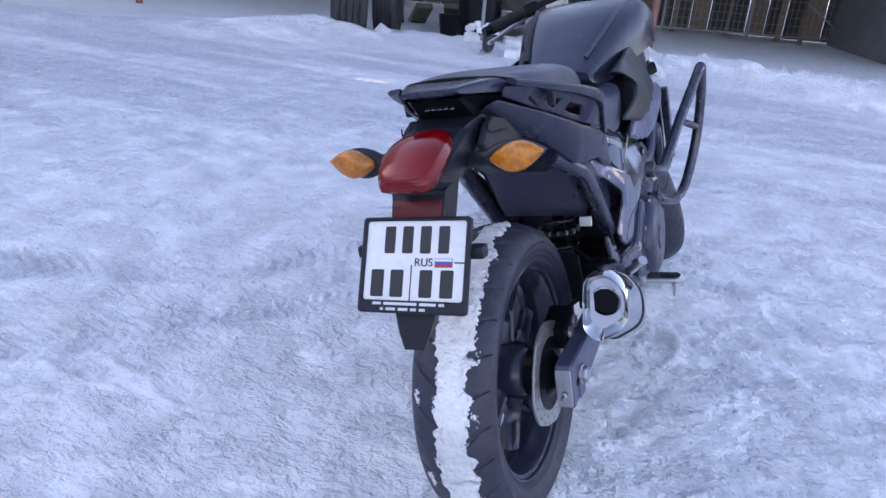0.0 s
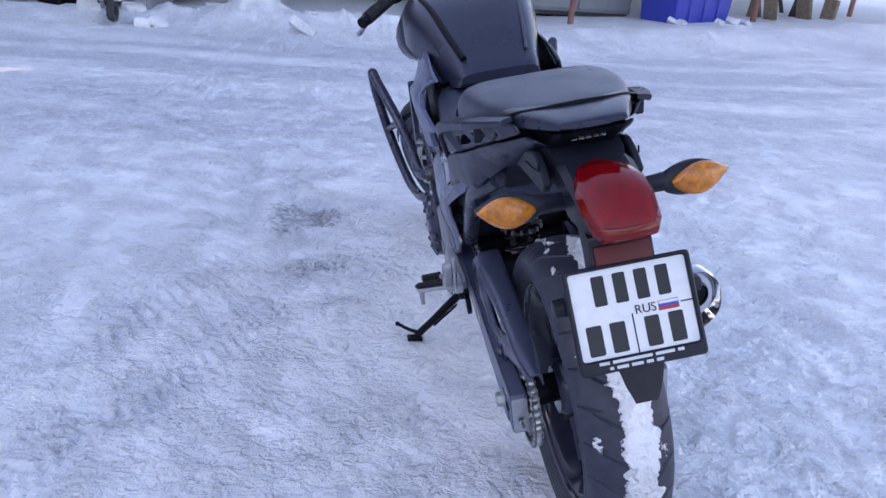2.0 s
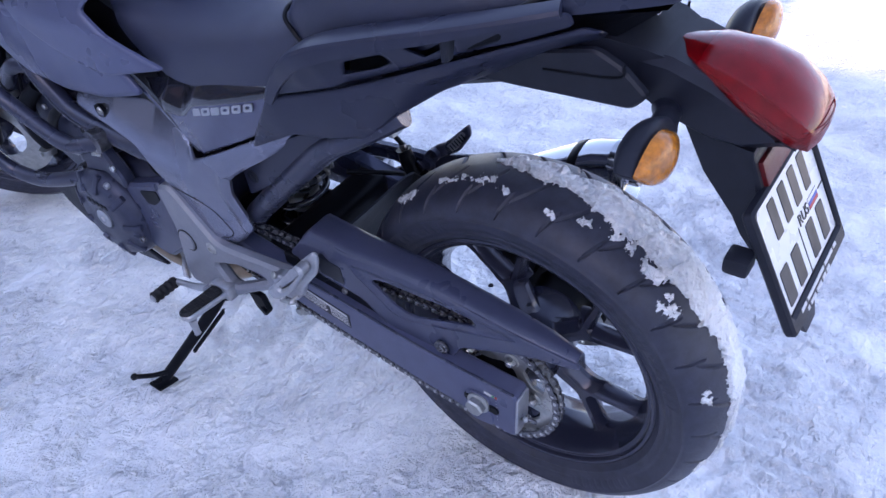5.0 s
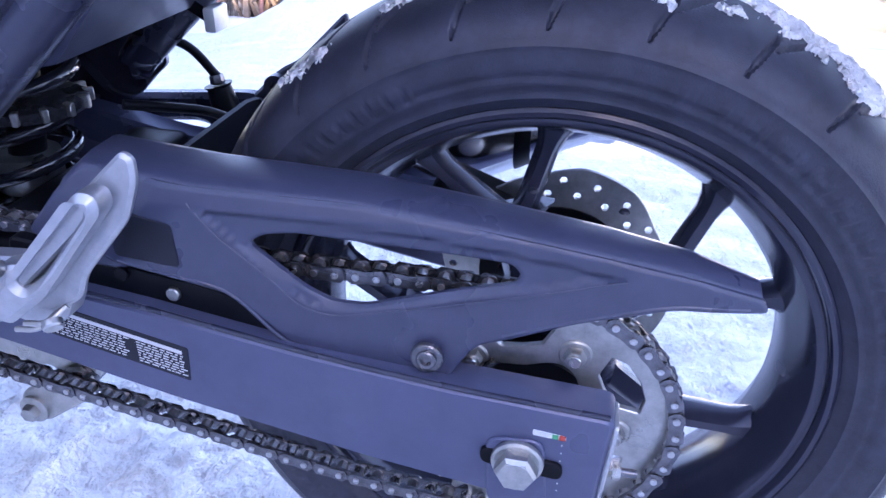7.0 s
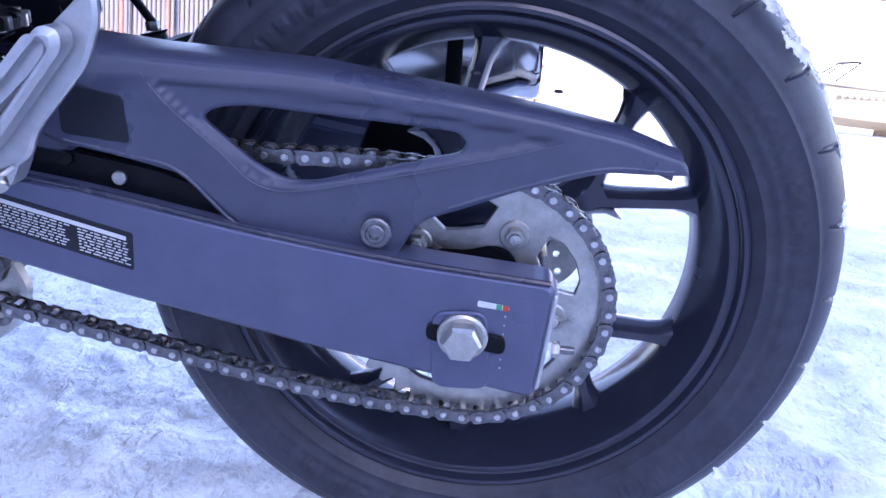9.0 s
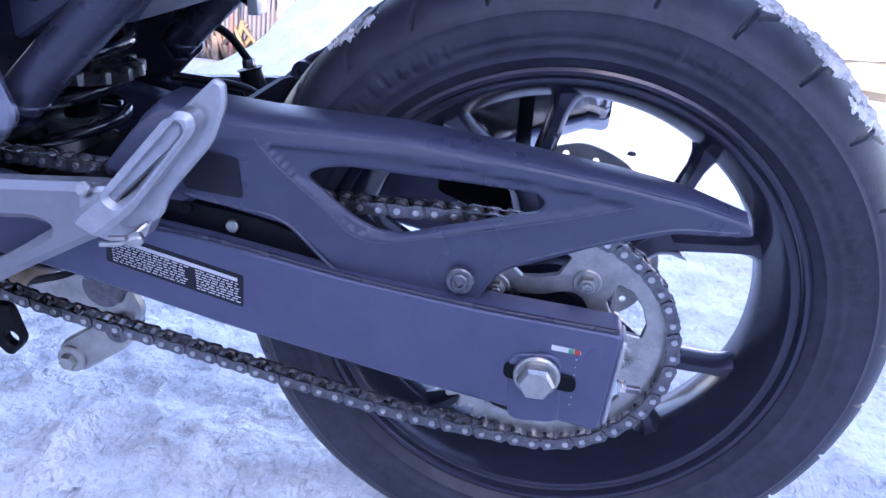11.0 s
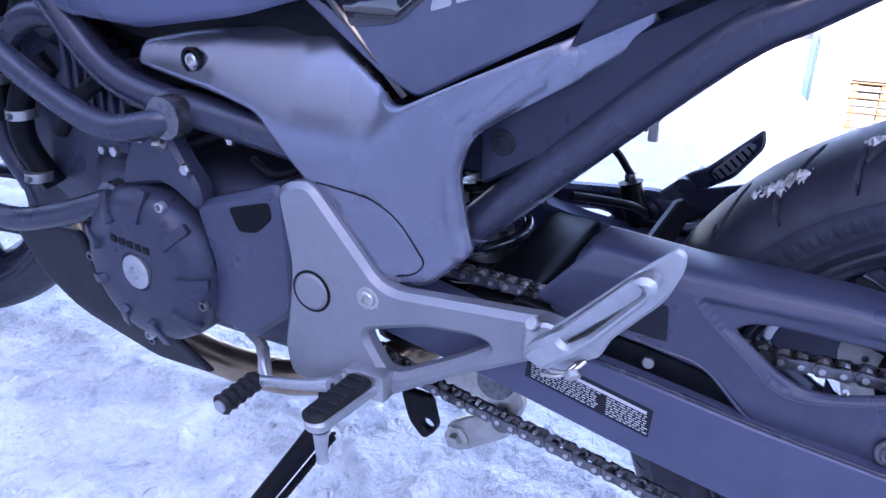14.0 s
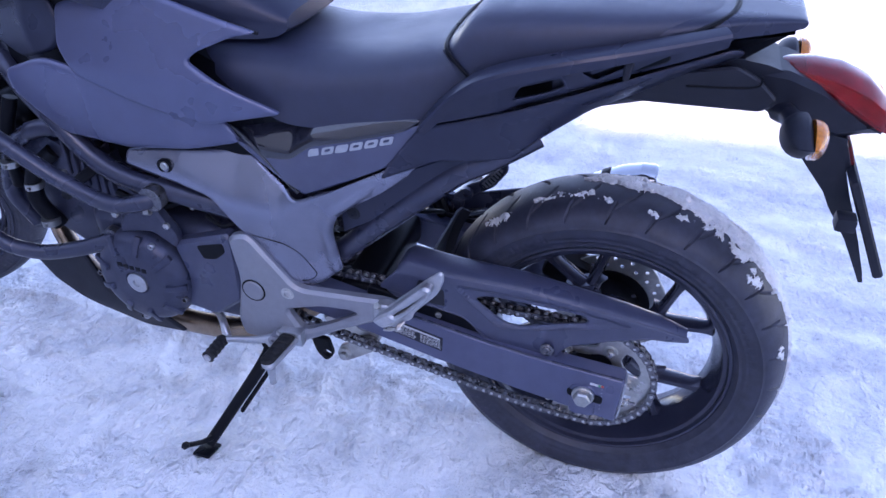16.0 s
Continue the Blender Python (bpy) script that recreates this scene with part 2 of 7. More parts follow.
def spline(pts, n=8):
    """A smooth line through the points, n steps a span."""
    P = [Vector(p) for p in pts]
    P = [P[0] * 2 - P[1]] + P + [P[-1] * 2 - P[-2]]
    out = []
    for i in range(1, len(P) - 2):
        for k in range(n):
            t = k / n
            a, b, c, d = P[i - 1:i + 3]
            out.append(0.5 * (2 * b + (c - a) * t + (2 * a - 5 * b + 4 * c - d) * t * t + (3 * b - a - 3 * c + d) * t ** 3))
    out.append(P[-2])
    return out


def skin(rings, closed=True, caps=True, bm=None):
    """Joins rings of points, of one length, with quads."""
    bm = bm or bmesh.new()
    R = [[bm.verts.new(p) for p in ring] for ring in rings]
    n = len(R[0])
    for a, b in zip(R, R[1:]):
        for i in range(n if closed else n - 1):
            j = (i + 1) % n
            bm.faces.new((a[i], a[j], b[j], b[i]))
    if caps:
        bm.faces.new(R[0][::-1])
        bm.faces.new(R[-1])
    return bm


def tube(pts, r, n=14, steps=8, bm=None, flat=None):
    """A pipe along a smooth line; r a number or one for each point; flat squeezes it along a direction."""
    line = spline(pts, steps)
    rr = [r] * len(line) if not isinstance(r, (list, tuple)) else [r[min(int(i / steps), len(r) - 2)] * (1 - (i % steps) / steps) + r[min(int(i / steps) + 1, len(r) - 1)] * ((i % steps) / steps) for i in range(len(line))]
    rings, up = [], Vector((0.13, 0.31, 0.94))
    for i, p in enumerate(line):
        d = (line[min(i + 1, len(line) - 1)] - line[max(i - 1, 0)]).normalized()
        s = d.cross(up).normalized()
        up = s.cross(d).normalized()
        rings.append([p + rr[i] * (math.cos(a) * s + math.sin(a) * up) for a in [2 * math.pi * k / n for k in range(n)]])
    return skin(rings, bm=bm)


def lathe(profile, n=64, center=(0, 0, 0), axis="x", bm=None, closed=False, caps=False):
    """Turns (along, radius) points round an axis."""
    rings = []
    for k in range(n):
        a = 2 * math.pi * k / n
        c, s = math.cos(a), math.sin(a)
        ring = []
        for h, r in profile:
            p = {"x": (h, r * c, r * s), "y": (r * c, h, r * s), "z": (r * c, r * s, h)}[axis]
            ring.append(Vector(p) + Vector(center))
        rings.append(ring)
    return skin(rings + [rings[0]], closed=closed, caps=False, bm=bm) if not closed else skin(rings + [rings[0]], closed=True, caps=False, bm=bm)


def turned(name, profile, material, parent, center=(0, 0, 0), axis="x", n=48, label="", smooth=35):
    """A turned solid as one part; the profile starts and ends on the axis or closes on itself."""
    bm = lathe(profile, n, center, axis)
    bmesh.ops.remove_doubles(bm, verts=bm.verts, dist=1e-5)
    return part(name, bm, material, parent, label, smooth)


def outline(pts, r=0.012, n=4):
    """Rounds the corners of a closed polygon of (u, v) points."""
    P = [Vector(p) for p in pts]
    out = []
    for i, b in enumerate(P):
        a, c = P[i - 1], P[(i + 1) % len(P)]
        k = min(r, (a - b).length * 0.45, (c - b).length * 0.45)
        p, q = b + (a - b).normalized() * k, b + (c - b).normalized() * k
        for j in range(n + 1):
            t = j / n
            out.append(p * (1 - t) ** 2 + b * 2 * t * (1 - t) + q * t * t)
    return out


def slab(outer, x0, x1, holes=(), bevel=0.003, bm=None, corner=0.01, xfun=None):
    """A plate with the outline (y, z) between x0 and x1 (x0 is the outer face), with holes through it and softened rims."""
    bm = bm or bmesh.new()
    loops = [outline(outer, corner)] + [outline(h, corner * 0.8) for h in holes]
    flat = bmesh.new()
    for lp in loops:
        vs = [flat.verts.new((0, p[0], p[1])) for p in lp]
        for i in range(len(vs)):
            flat.edges.new((vs[i - 1], vs[i]))
    bmesh.ops.triangle_fill(flat, use_beauty=True, use_dissolve=False, edges=flat.edges[:], normal=(1, 0, 0))
    flat.verts.index_update()
    fun = xfun or (lambda y, z: 0.0)
    idx = {}
    s = 1 if x1 > x0 else -1
    # the outer face, drawn in by the bevel
    inset = {}
    for lp_i, lp in enumerate(loops):
        n = len(lp)
        area = sum(lp[i - 1][0] * lp[i][1] - lp[i][0] * lp[i - 1][1] for i in range(n))
        sign = (1 if area > 0 else -1) * (1 if lp_i == 0 else -1)
        for i in range(n):
            d = (lp[(i + 1) % n] - lp[i - 1])
            d = d.normalized() if d.length > 1e-9 else Vector((1, 0))
            inset[(lp_i, i)] = Vector((-d[1], d[0])) * sign
    order = [(li, i) for li, lp in enumerate(loops) for i in range(len(lp))]
    for k, key in enumerate(order):
        p = loops[key[0]][key[1]]
        q = p + inset[key] * bevel
        fx = fun(p[0], p[1])
        idx[k] = (bm.verts.new((x0 + fx, q[0], q[1])), bm.verts.new((x0 + s * bevel + fx, p[0], p[1])), bm.verts.new((x1 - s * bevel + fx, p[0], p[1])), bm.verts.new((x1 + fx, q[0], q[1])))
    for fc in flat.faces:
        k = [v.index for v in fc.verts]
        bm.faces.new([idx[i][0] for i in k])
        bm.faces.new([idx[i][3] for i in reversed(k)])
    base = 0
    for lp in loops:
        n = len(lp)
        for i in range(n):
            a, b = base + i, base + (i + 1) % n
            for j in range(3):
                try:
                    bm.faces.new((idx[a][j], idx[b][j], idx[b][j + 1], idx[a][j + 1]))
                except ValueError:
                    pass
        base += n
    flat.free()
    return bm


def loop_points(loop, step):
    """A closed loop cut into pieces no longer than step."""
    out = []
    for i in range(len(loop)):
        a, b = loop[i - 1], loop[i]
        n = max(1, math.ceil((b - a).length / step))
        out += [a.lerp(b, k / n) for k in range(n)]
    return [p for i, p in enumerate(out) if (p - out[i - 1]).length > 1e-5]


def shell(outer, xfun, thick=0.004, rim=0.006, cell=0.022, corner=0.012, side=-1, holes=()):
    """A bowed panel: the outline (y, z) filled with even triangles, each point at x = side * xfun(y, z), with rounded rims and thickness."""
    loops = [loop_points(outline(h, corner * (0.8 if k else 1.0)), cell * 0.8) for k, h in enumerate((outer, *holes))]
    A = np.array([tuple(lp[i - 1]) for lp in loops for i in range(len(lp))])
    B = np.array([tuple(lp[i]) for lp in loops for i in range(len(lp))])
    D = B - A

    def field(P):
        """Signed distance to the outline, positive inside."""
        P = np.asarray(P, float)
        W = P[:, None, :] - A[None]
        t = np.clip((W * D).sum(2) / np.maximum((D * D).sum(1), 1e-12), 0, 1)
        d = np.sqrt(((W - t[..., None] * D) ** 2).sum(2)).min(1)
        up = (A[:, 1] > P[:, 1:2]) != (B[:, 1] > P[:, 1:2])
        xs = A[:, 0] + (P[:, 1:2] - A[:, 1]) * D[:, 0] / np.where(D[:, 1] == 0, 1e-12, D[:, 1])
        return np.where((up & (P[:, :1] < xs)).sum(1) % 2 == 1, d, -d)

    pts, edges = [], []
    for lp in loops:
        n0, n = len(pts), len(lp)
        pts += [tuple(p) for p in lp]
        edges += [(n0 + k, n0 + (k + 1) % n) for k in range(n)]
    rings = []
    for lp in loops:
        for k in range(len(lp)):
            t = lp[(k + 1) % len(lp)] - lp[k - 1]
            nrm = Vector((-t[1], t[0])).normalized()
            for off in (rim * 0.3, rim * 1.02):
                rings += [(lp[k] + nrm * off, off), (lp[k] - nrm * off, off)]
    f = field([tuple(p) for p, o in rings])
    kept = []
    for (p, o), d in zip(rings, f):
        if abs(d - o) < o * 0.08 and all((p - q).length > o * 0.5 for q in kept[-8:]):
            kept.append(p)
    lo, hi = A.min(0), A.max(0)
    gy_, gz_ = np.meshgrid(np.arange(lo[0] + cell / 2, hi[0], cell), np.arange(lo[1] + cell / 2, hi[1], cell))
    grid = np.stack([gy_.ravel(), gz_.ravel()], 1)
    grid = grid[field(grid) > rim * 1.02 + cell * 0.4]
    pts += [tuple(p) for p in kept] + [tuple(p) for p in grid]
    vs, _, fs, _, _, _ = delaunay_2d_cdt([Vector(p) for p in pts], edges, [], 0, 1e-7)
    P = np.array([tuple(v) for v in vs])
    mids = np.array([P[list(fc)].mean(0) for fc in fs])
    fs = [tuple(fc) for fc, d in zip(fs, field(mids)) if d > 1e-6]
    e = 0.0012

    def drop(Q):
        t = np.clip(1 - np.maximum(field(Q), 0) / rim, 0, 1)
        return rim * 0.55 * (1 - np.sqrt(np.maximum(0, 1 - t * t)))

    def height(Q):
        return np.array([xfun(y, z) for y, z in Q]) - drop(Q)

    X = height(P)
    gyv = (height(P + (e, 0)) - height(P - (e, 0))) / (2 * e)
    gzv = (height(P + (0, e)) - height(P - (0, e))) / (2 * e)
    bm = bmesh.new()
    lay, mark = bm.verts.layers.float_vector.new("bow"), bm.faces.layers.int.new("face_side")
    top, low = [], []
    for k in range(len(P)):
        nr = Vector((side, -gyv[k], -gzv[k])).normalized()
        a, b = bm.verts.new((side * X[k], *P[k])), bm.verts.new((side * (X[k] - thick), *P[k]))
        a[lay], b[lay] = nr, nr
        top.append(a)
        low.append(b)
    count = collections.Counter()
    for fc in fs:
        bm.faces.new([top[k] for k in fc])[mark] = 1
        bm.faces.new([low[k] for k in reversed(fc)])[mark] = 2
        for k in range(3):
            count[(fc[k - 1], fc[k])] += 1
    for (a, b) in list(count):
        if (b, a) not in count:
            bm.faces.new((top[b], top[a], low[a], low[b]))
    return bm


def box(cx, cy, cz, sx, sy, sz, bevel=0.004, seg=2, bm=None, m=None):
    bm = bm or bmesh.new()
    res = bmesh.ops.create_cube(bm, size=1.0)
    vs = res["verts"]
    for v in vs:
        v.co = Vector((cx + v.co.x * sx, cy + v.co.y * sy, cz + v.co.z * sz))
    if m:
        bmesh.ops.transform(bm, matrix=m, verts=vs)
    if bevel:
        es = list({e for v in vs for e in v.link_edges})
        bmesh.ops.bevel(bm, geom=es, offset=bevel, segments=seg, affect="EDGES", profile=0.6)
    return bm


def bolt(name, at, parent, r=0.008, h=0.005, axis=(-1, 0, 0), material=None, hexed=True, socket=False, label="", washer=0.0):
    """A bolt head standing along an axis."""
    bm = bmesh.new()
    n = 6 if hexed else 20
    zq = Vector(axis).to_track_quat("Z", "Y").to_matrix().to_4x4()
    rows = [(r * 0.98, 0), (r, h * 0.15), (r, h * 0.75), (r * 0.86, h)]
    if socket:
        rows += [(r * 0.55, h), (r * 0.52, h * 0.35)]
    rings = [[Vector((q * math.cos(2 * math.pi * k / n), q * math.sin(2 * math.pi * k / n), z)) for k in range(n)] for q, z in rows]
    skin(rings, bm=bm)
    if washer:
        skin([[Vector((q * math.cos(2 * math.pi * k / 24), q * math.sin(2 * math.pi * k / 24), z)) for k in range(24)] for q, z in ((washer, -0.003), (washer, 0.0005), (washer * 0.9, 0.0015))], bm=bm)
    bmesh.ops.transform(bm, matrix=Matrix.Translation(at) @ zq, verts=bm.verts)
    return part(name, bm, material or BOLT, parent, label, 30)


def fbm(x, y, scale, octaves=5, seed=0, gain=0.5):
    """Value noise in numpy, about -1 to 1."""
    out, amp, tot = np.zeros_like(x), 1.0, 0.0
    for o in range(octaves):
        f = scale * 2 ** o
        xi, yi = np.floor(x * f), np.floor(y * f)
        xf, yf = x * f - xi, y * f - yi
        u, v = xf * xf * (3 - 2 * xf), yf * yf * (3 - 2 * yf)

        def h(i, j):
            s = np.sin((i * 127.1 + j * 311.7 + (seed + o) * 74.7)) * 43758.5453
            return s - np.floor(s)

        a, b, c, d = h(xi, yi), h(xi + 1, yi), h(xi, yi + 1), h(xi + 1, yi + 1)
        out += amp * ((a * (1 - u) + b * u) * (1 - v) + (c * (1 - u) + d * u) * v - 0.5) * 2
        tot += amp
        amp *= gain
    return out / tot

# ---- the setting: snowy yard, walls that shade it ----


def graded(lo, hi, step, far, grow=1.12):
    a = list(np.arange(lo, hi + 1e-6, step))
    s, x = step, hi
    right = []
    while x < far:
        s *= grow
        x += s
        right.append(x)
    s, x, left = step, lo, []
    while x > -far:
        s *= grow
        x -= s
        left.append(x)
    return np.array(left[::-1] + a + right)


def near_line(x, y, pts):
    """Distance to a broken line."""
    best = np.full_like(x, 1e9)
    for (ax, ay), (bx, by) in zip(pts, pts[1:]):
        dx, dy = bx - ax, by - ay
        t = np.clip(((x - ax) * dx + (y - ay) * dy) / (dx * dx + dy * dy), 0, 1)
        best = np.minimum(best, np.hypot(x - ax - t * dx, y - ay - t * dy))
    return best


TRACKS = (([(-6.0, -1.6), (-3.2, -0.3), (-1.75, 0.35), (-1.2, 0.9), (-1.0, 2.0), (-1.5, 4.6)], 0.13, 0.055),
          ([(-2.4, -1.4), (-1.3, 0.1), (-0.75, 1.2), (-0.9, 2.6), (-2.6, 4.8)], 0.11, 0.045),
          ([(-1.6, -1.2), (-0.2, -0.55), (1.0, 0.0), (2.6, 0.2), (6.0, 0.4)], 0.14, 0.060),
          ([(0.9, -1.2), (1.1, 0.6), (1.0, 2.2), (1.6, 4.2), (3.4, 7.0)], 0.12, 0.050),
          ([(-9.0, 3.6), (-3.0, 4.0), (0.6, 4.7), (5.0, 6.1), (9.0, 7.6)], 0.20, 0.080),
          ([(-9.0, 5.4), (-3.0, 5.6), (0.6, 6.1), (5.0, 7.3), (9.0, 8.6)], 0.22, 0.085),
          ([(-9.0, 6.2), (-3.0, 6.4), (0.6, 6.9), (5.0, 8.0), (9.0, 9.4)], 0.18, 0.070),
          ([(2.2, -1.4), (2.5, 1.2), (3.2, 3.4), (5.2, 5.4), (9.0, 6.6)], 0.15, 0.065))


def track_marks(x, y):
    """Wheel tracks: how pressed the snow is, and the relief of their slanting ribs."""
    press, rel = np.zeros_like(x), np.zeros_like(x)
    full = (x, y, press, rel)
    inside = (np.abs(x) < 9.5) & (y > -1.9) & (y < 9.8)
    x, y, press, rel = x[inside], y[inside], press[inside], rel[inside]
    for pts, w, gap in TRACKS:
        line = [(p.x, p.y) for p in spline([(a, b, 0) for a, b in pts], 5)]
        best, along, side = np.full_like(x, 1e9), np.zeros_like(x), np.zeros_like(x)
        run = 0.0
        for (ax, ay), (bx, by) in zip(line, line[1:]):
            dx, dy = bx - ax, by - ay
            ln = math.hypot(dx, dy)
            t = np.clip(((x - ax) * dx + (y - ay) * dy) / (ln * ln), 0, 1)
            d = np.hypot(x - ax - t * dx, y - ay - t * dy)
            s = ((x - ax) * dy - (y - ay) * dx) / ln
            m = d < best
            best, along, side = np.where(m, d, best), np.where(m, run + t * ln, along), np.where(m, s, side)
            run += ln
        k = np.exp(-(best / w) ** 4)
        worn = np.clip(0.5 + 1.3 * fbm(x, y, 1.3, 3, int(w * 900)), 0, 1)
        rib = np.sin(2 * np.pi * (along + np.abs(side) * 0.7) / gap)
        rel += k * worn * (0.009 * np.sign(rib) * np.abs(rib) ** 0.6) - 0.008 * k + 0.010 * np.exp(-((best - w * 1.15) / 0.035) ** 2) * worn
        press = np.maximum(press, k * (0.25 + 0.75 * worn))
    full[2][inside], full[3][inside] = press, rel
    return full[2], full[3]


def ground_height(x, y):
    lump = fbm(x, y, 0.9, 5, 3)
    warp = 0.12 * fbm(x, y, 2.0, 3, 7)
    near = np.exp(-((x - 0.2) ** 2 + (y - 1.5) ** 2) / 30)
    trod = np.clip(0.55 + 1.1 * fbm(x, y, 0.8, 3, 71), 0.12, 1)
    clods = 1 - np.abs(fbm(x + warp, y - warp, 4.2, 4, 11, 0.6)) * 2.4
    crumbs = np.abs(fbm(x + warp * 0.4, y, 11, 3, 21, 0.6)) ** 0.8
    u, v = 0.94 * x + 0.34 * y, -0.34 * x + 0.94 * y
    slab_ = np.clip((fbm(u * 0.8 + warp * 0.5, v * 1.2 + warp * 0.4, 5.5, 5, 22, 0.6) - 0.02) / 0.10, 0, 1)
    clot = np.clip((fbm(u * 0.8 + warp * 0.4, v * 1.2 - warp * 0.3, 15, 4, 23, 0.62) - 0.06) / 0.12, 0, 1)
    z = 0.012 * lump + 0.007 * np.clip(clods, -0.4, 1) * trod + near * (0.35 + 0.65 * trod) * (0.005 * crumbs + 0.008 * slab_ + 0.007 * clot - 0.006) - 0.016
    # boot prints
    rnd = np.random.RandomState(12)
    for _ in range(190):
        px, py, a = rnd.uniform(-3.2, 3.0), rnd.uniform(-1.6, 4.6), rnd.uniform(0, 6.28)
        if x.size > 1:
            i0, i1 = np.searchsorted(x[0], (px - 0.3, px + 0.3))
            j0, j1 = np.searchsorted(y[:, 0], (py - 0.3, py + 0.3))
            box_ = (slice(j0, j1), slice(i0, i1))
        else:
            box_ = slice(None)
        bx, by = x[box_], y[box_]
        u = (bx - px) * np.cos(a) + (by - py) * np.sin(a)
        v = -(bx - px) * np.sin(a) + (by - py) * np.cos(a)
        d = (u / 0.135) ** 2 + (v / 0.05) ** 2
        z[box_] += np.where(d < 4, -0.010 * np.exp(-d ** 3) + 0.005 * np.exp(-((d - 1.6) / 0.5) ** 2) + 0.003 * np.sin(u * 210) * np.exp(-d ** 3), 0)
    z += track_marks(x, y)[1]
    # ploughed banks before the sheds
    d = near_line(x, y, [(-1.6, 8.3), (-0.8, 7.9), (1.0, 7.8), (3.0, 8.4), (5.4, 9.2), (8.0, 10.2), (14.0, 12.2)])
    z += np.clip(0.22 + 0.16 * fbm(x, y, 1.6, 5, 31) + 0.07 * fbm(x, y, 7, 3, 32), 0.02, 1) * np.exp(-(d / 0.50) ** 2)
    d = near_line(x, y, [(-12.0, 1.5), (-8.3, 4.1), (-6.6, 5.6), (-5.0, 6.9)])
    z += np.clip(0.17 + 0.15 * fbm(x, y, 1.7, 5, 33), 0.01, 1) * np.exp(-(d / 0.45) ** 2)
    d = near_line(x, y, [(-4.6, 7.4), (-3.2, 7.9), (-1.4, 8.6)])
    z += np.clip(0.10 + 0.20 * fbm(x, y, 2.0, 5, 35), 0, 1) * np.exp(-(d / 0.7) ** 2)
    # the yard climbs gently on the far side, with a heap of cleared snow
    z += rise(x)
    heap = np.exp(-((x - 9.6) / 1.7) ** 2 - ((y - 2.75) / 1.25) ** 2) * 1.55 + np.exp(-((x - 10.6) / 1.3) ** 2 - ((y - 0.9) / 0.9) ** 2) * 0.55
    z += heap * (1 + 0.35 * fbm(x, y, 0.9, 4, 51))
    far = np.clip((np.hypot(x, y) - 30) / 200, 0, 1)
    z += far * 2.0 * fbm(x, y, 0.01, 3, 41)
    # trodden flat and pressed down where the tyres and the stand bear on it
    for px, py, r, lvl in ((-0.02, -0.01, 0.17, -0.004), (-0.12, 1.66, 0.17, -0.004), (-0.325, 0.68, 0.09, 0.010)):
        k = np.exp(-(((x - px) / r) ** 2 + ((y - py) / (r * 1.4)) ** 2))
        z = z * (1 - k) + k * lvl
    return z


def rise(x):
    return 0.043 * np.clip(x - 3.2, 0, 40)


def grit_amount(x, y):
    """Where grit and bare patches show through the snow."""
    g = np.zeros_like(x)
    for px, py, rx, ry, k in ((-0.66, 1.78, 0.70, 0.32, 0.85), (-1.0, 1.5, 1.1, 0.6, 0.5), (-0.70, 1.28, 0.36, 0.24, 0.7), (-1.35, 3.95, 0.8, 0.20, 0.7), (-0.9, 1.0, 0.5, 0.22, 0.4), (-0.58, 0.98, 0.14, 0.07, 0.9), (-1.5, 1.9, 0.7, 0.2, 0.6), (-1.98, 0.26, 0.22, 0.07, 0.9), (-3.81, 1.83, 0.32, 0.08, 1.0), (-6.0, 3.0, 0.8, 0.2, 0.7), (-0.63, 0.33, 0.10, 0.05, 0.7), (-0.53, 0.96, 0.10, 0.06, 0.8), (-1.2, 2.6, 0.9, 0.25, 0.4), (-0.34, 0.70, 0.06, 0.08, 0.8)):
        g = np.maximum(g, k * np.exp(-((x - px) / rx) ** 2 - ((y - py) / ry) ** 2))
    return np.clip(g * (0.7 + 1.0 * fbm(x, y, 5, 4, 61)), 0, 1)


gx = graded(-1.9, 1.7, 0.009, 1600, 1.05)
gy = graded(-0.9, 2.2, 0.009, 1600, 1.03)
GX, GY = np.meshgrid(gx, gy)
GZ = ground_height(GX, GY)
_nv = np.stack([GX.ravel(), GY.ravel(), GZ.ravel()], 1)
_w = len(gx)
_i = np.arange(len(gx) * (len(gy) - 1)).reshape(len(gy) - 1, _w)[:, :-1].ravel()
_q = np.stack([_i, _i + 1, _i + 1 + _w, _i + _w], 1)
gm = bpy.data.meshes.new("ground")
gm.vertices.add(len(_nv))
gm.vertices.foreach_set("co", _nv.ravel())
gm.loops.add(_q.size)
gm.loops.foreach_set("vertex_index", _q.ravel())
gm.polygons.add(len(_q))
gm.polygons.foreach_set("loop_start", np.arange(0, _q.size, 4))
gm.polygons.foreach_set("use_smooth", np.ones(len(_q), dtype=bool))
gm.update(calc_edges=True)
_att = gm.attributes.new("grit", "FLOAT", "POINT")
_att.data.foreach_set("value", grit_amount(GX, GY).ravel())
_att = gm.attributes.new("pressed", "FLOAT", "POINT")
_road = np.exp(-((GY - 5.3 - 0.22 * GX) / 2.9) ** 4) * np.clip(0.78 + 1.7 * fbm(GX * 0.3 - GY * 0.06, GY * 1.7, 1.6, 5, 77, 0.6), 0, 1) * (GX < 9)
_att.data.foreach_set("value", np.maximum(track_marks(GX, GY)[0] * 0.3, _road * 1.0).ravel())
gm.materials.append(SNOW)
tagged(new("ground", gm), "packed, trodden snow with ruts and grit", "snow", kind="structure")

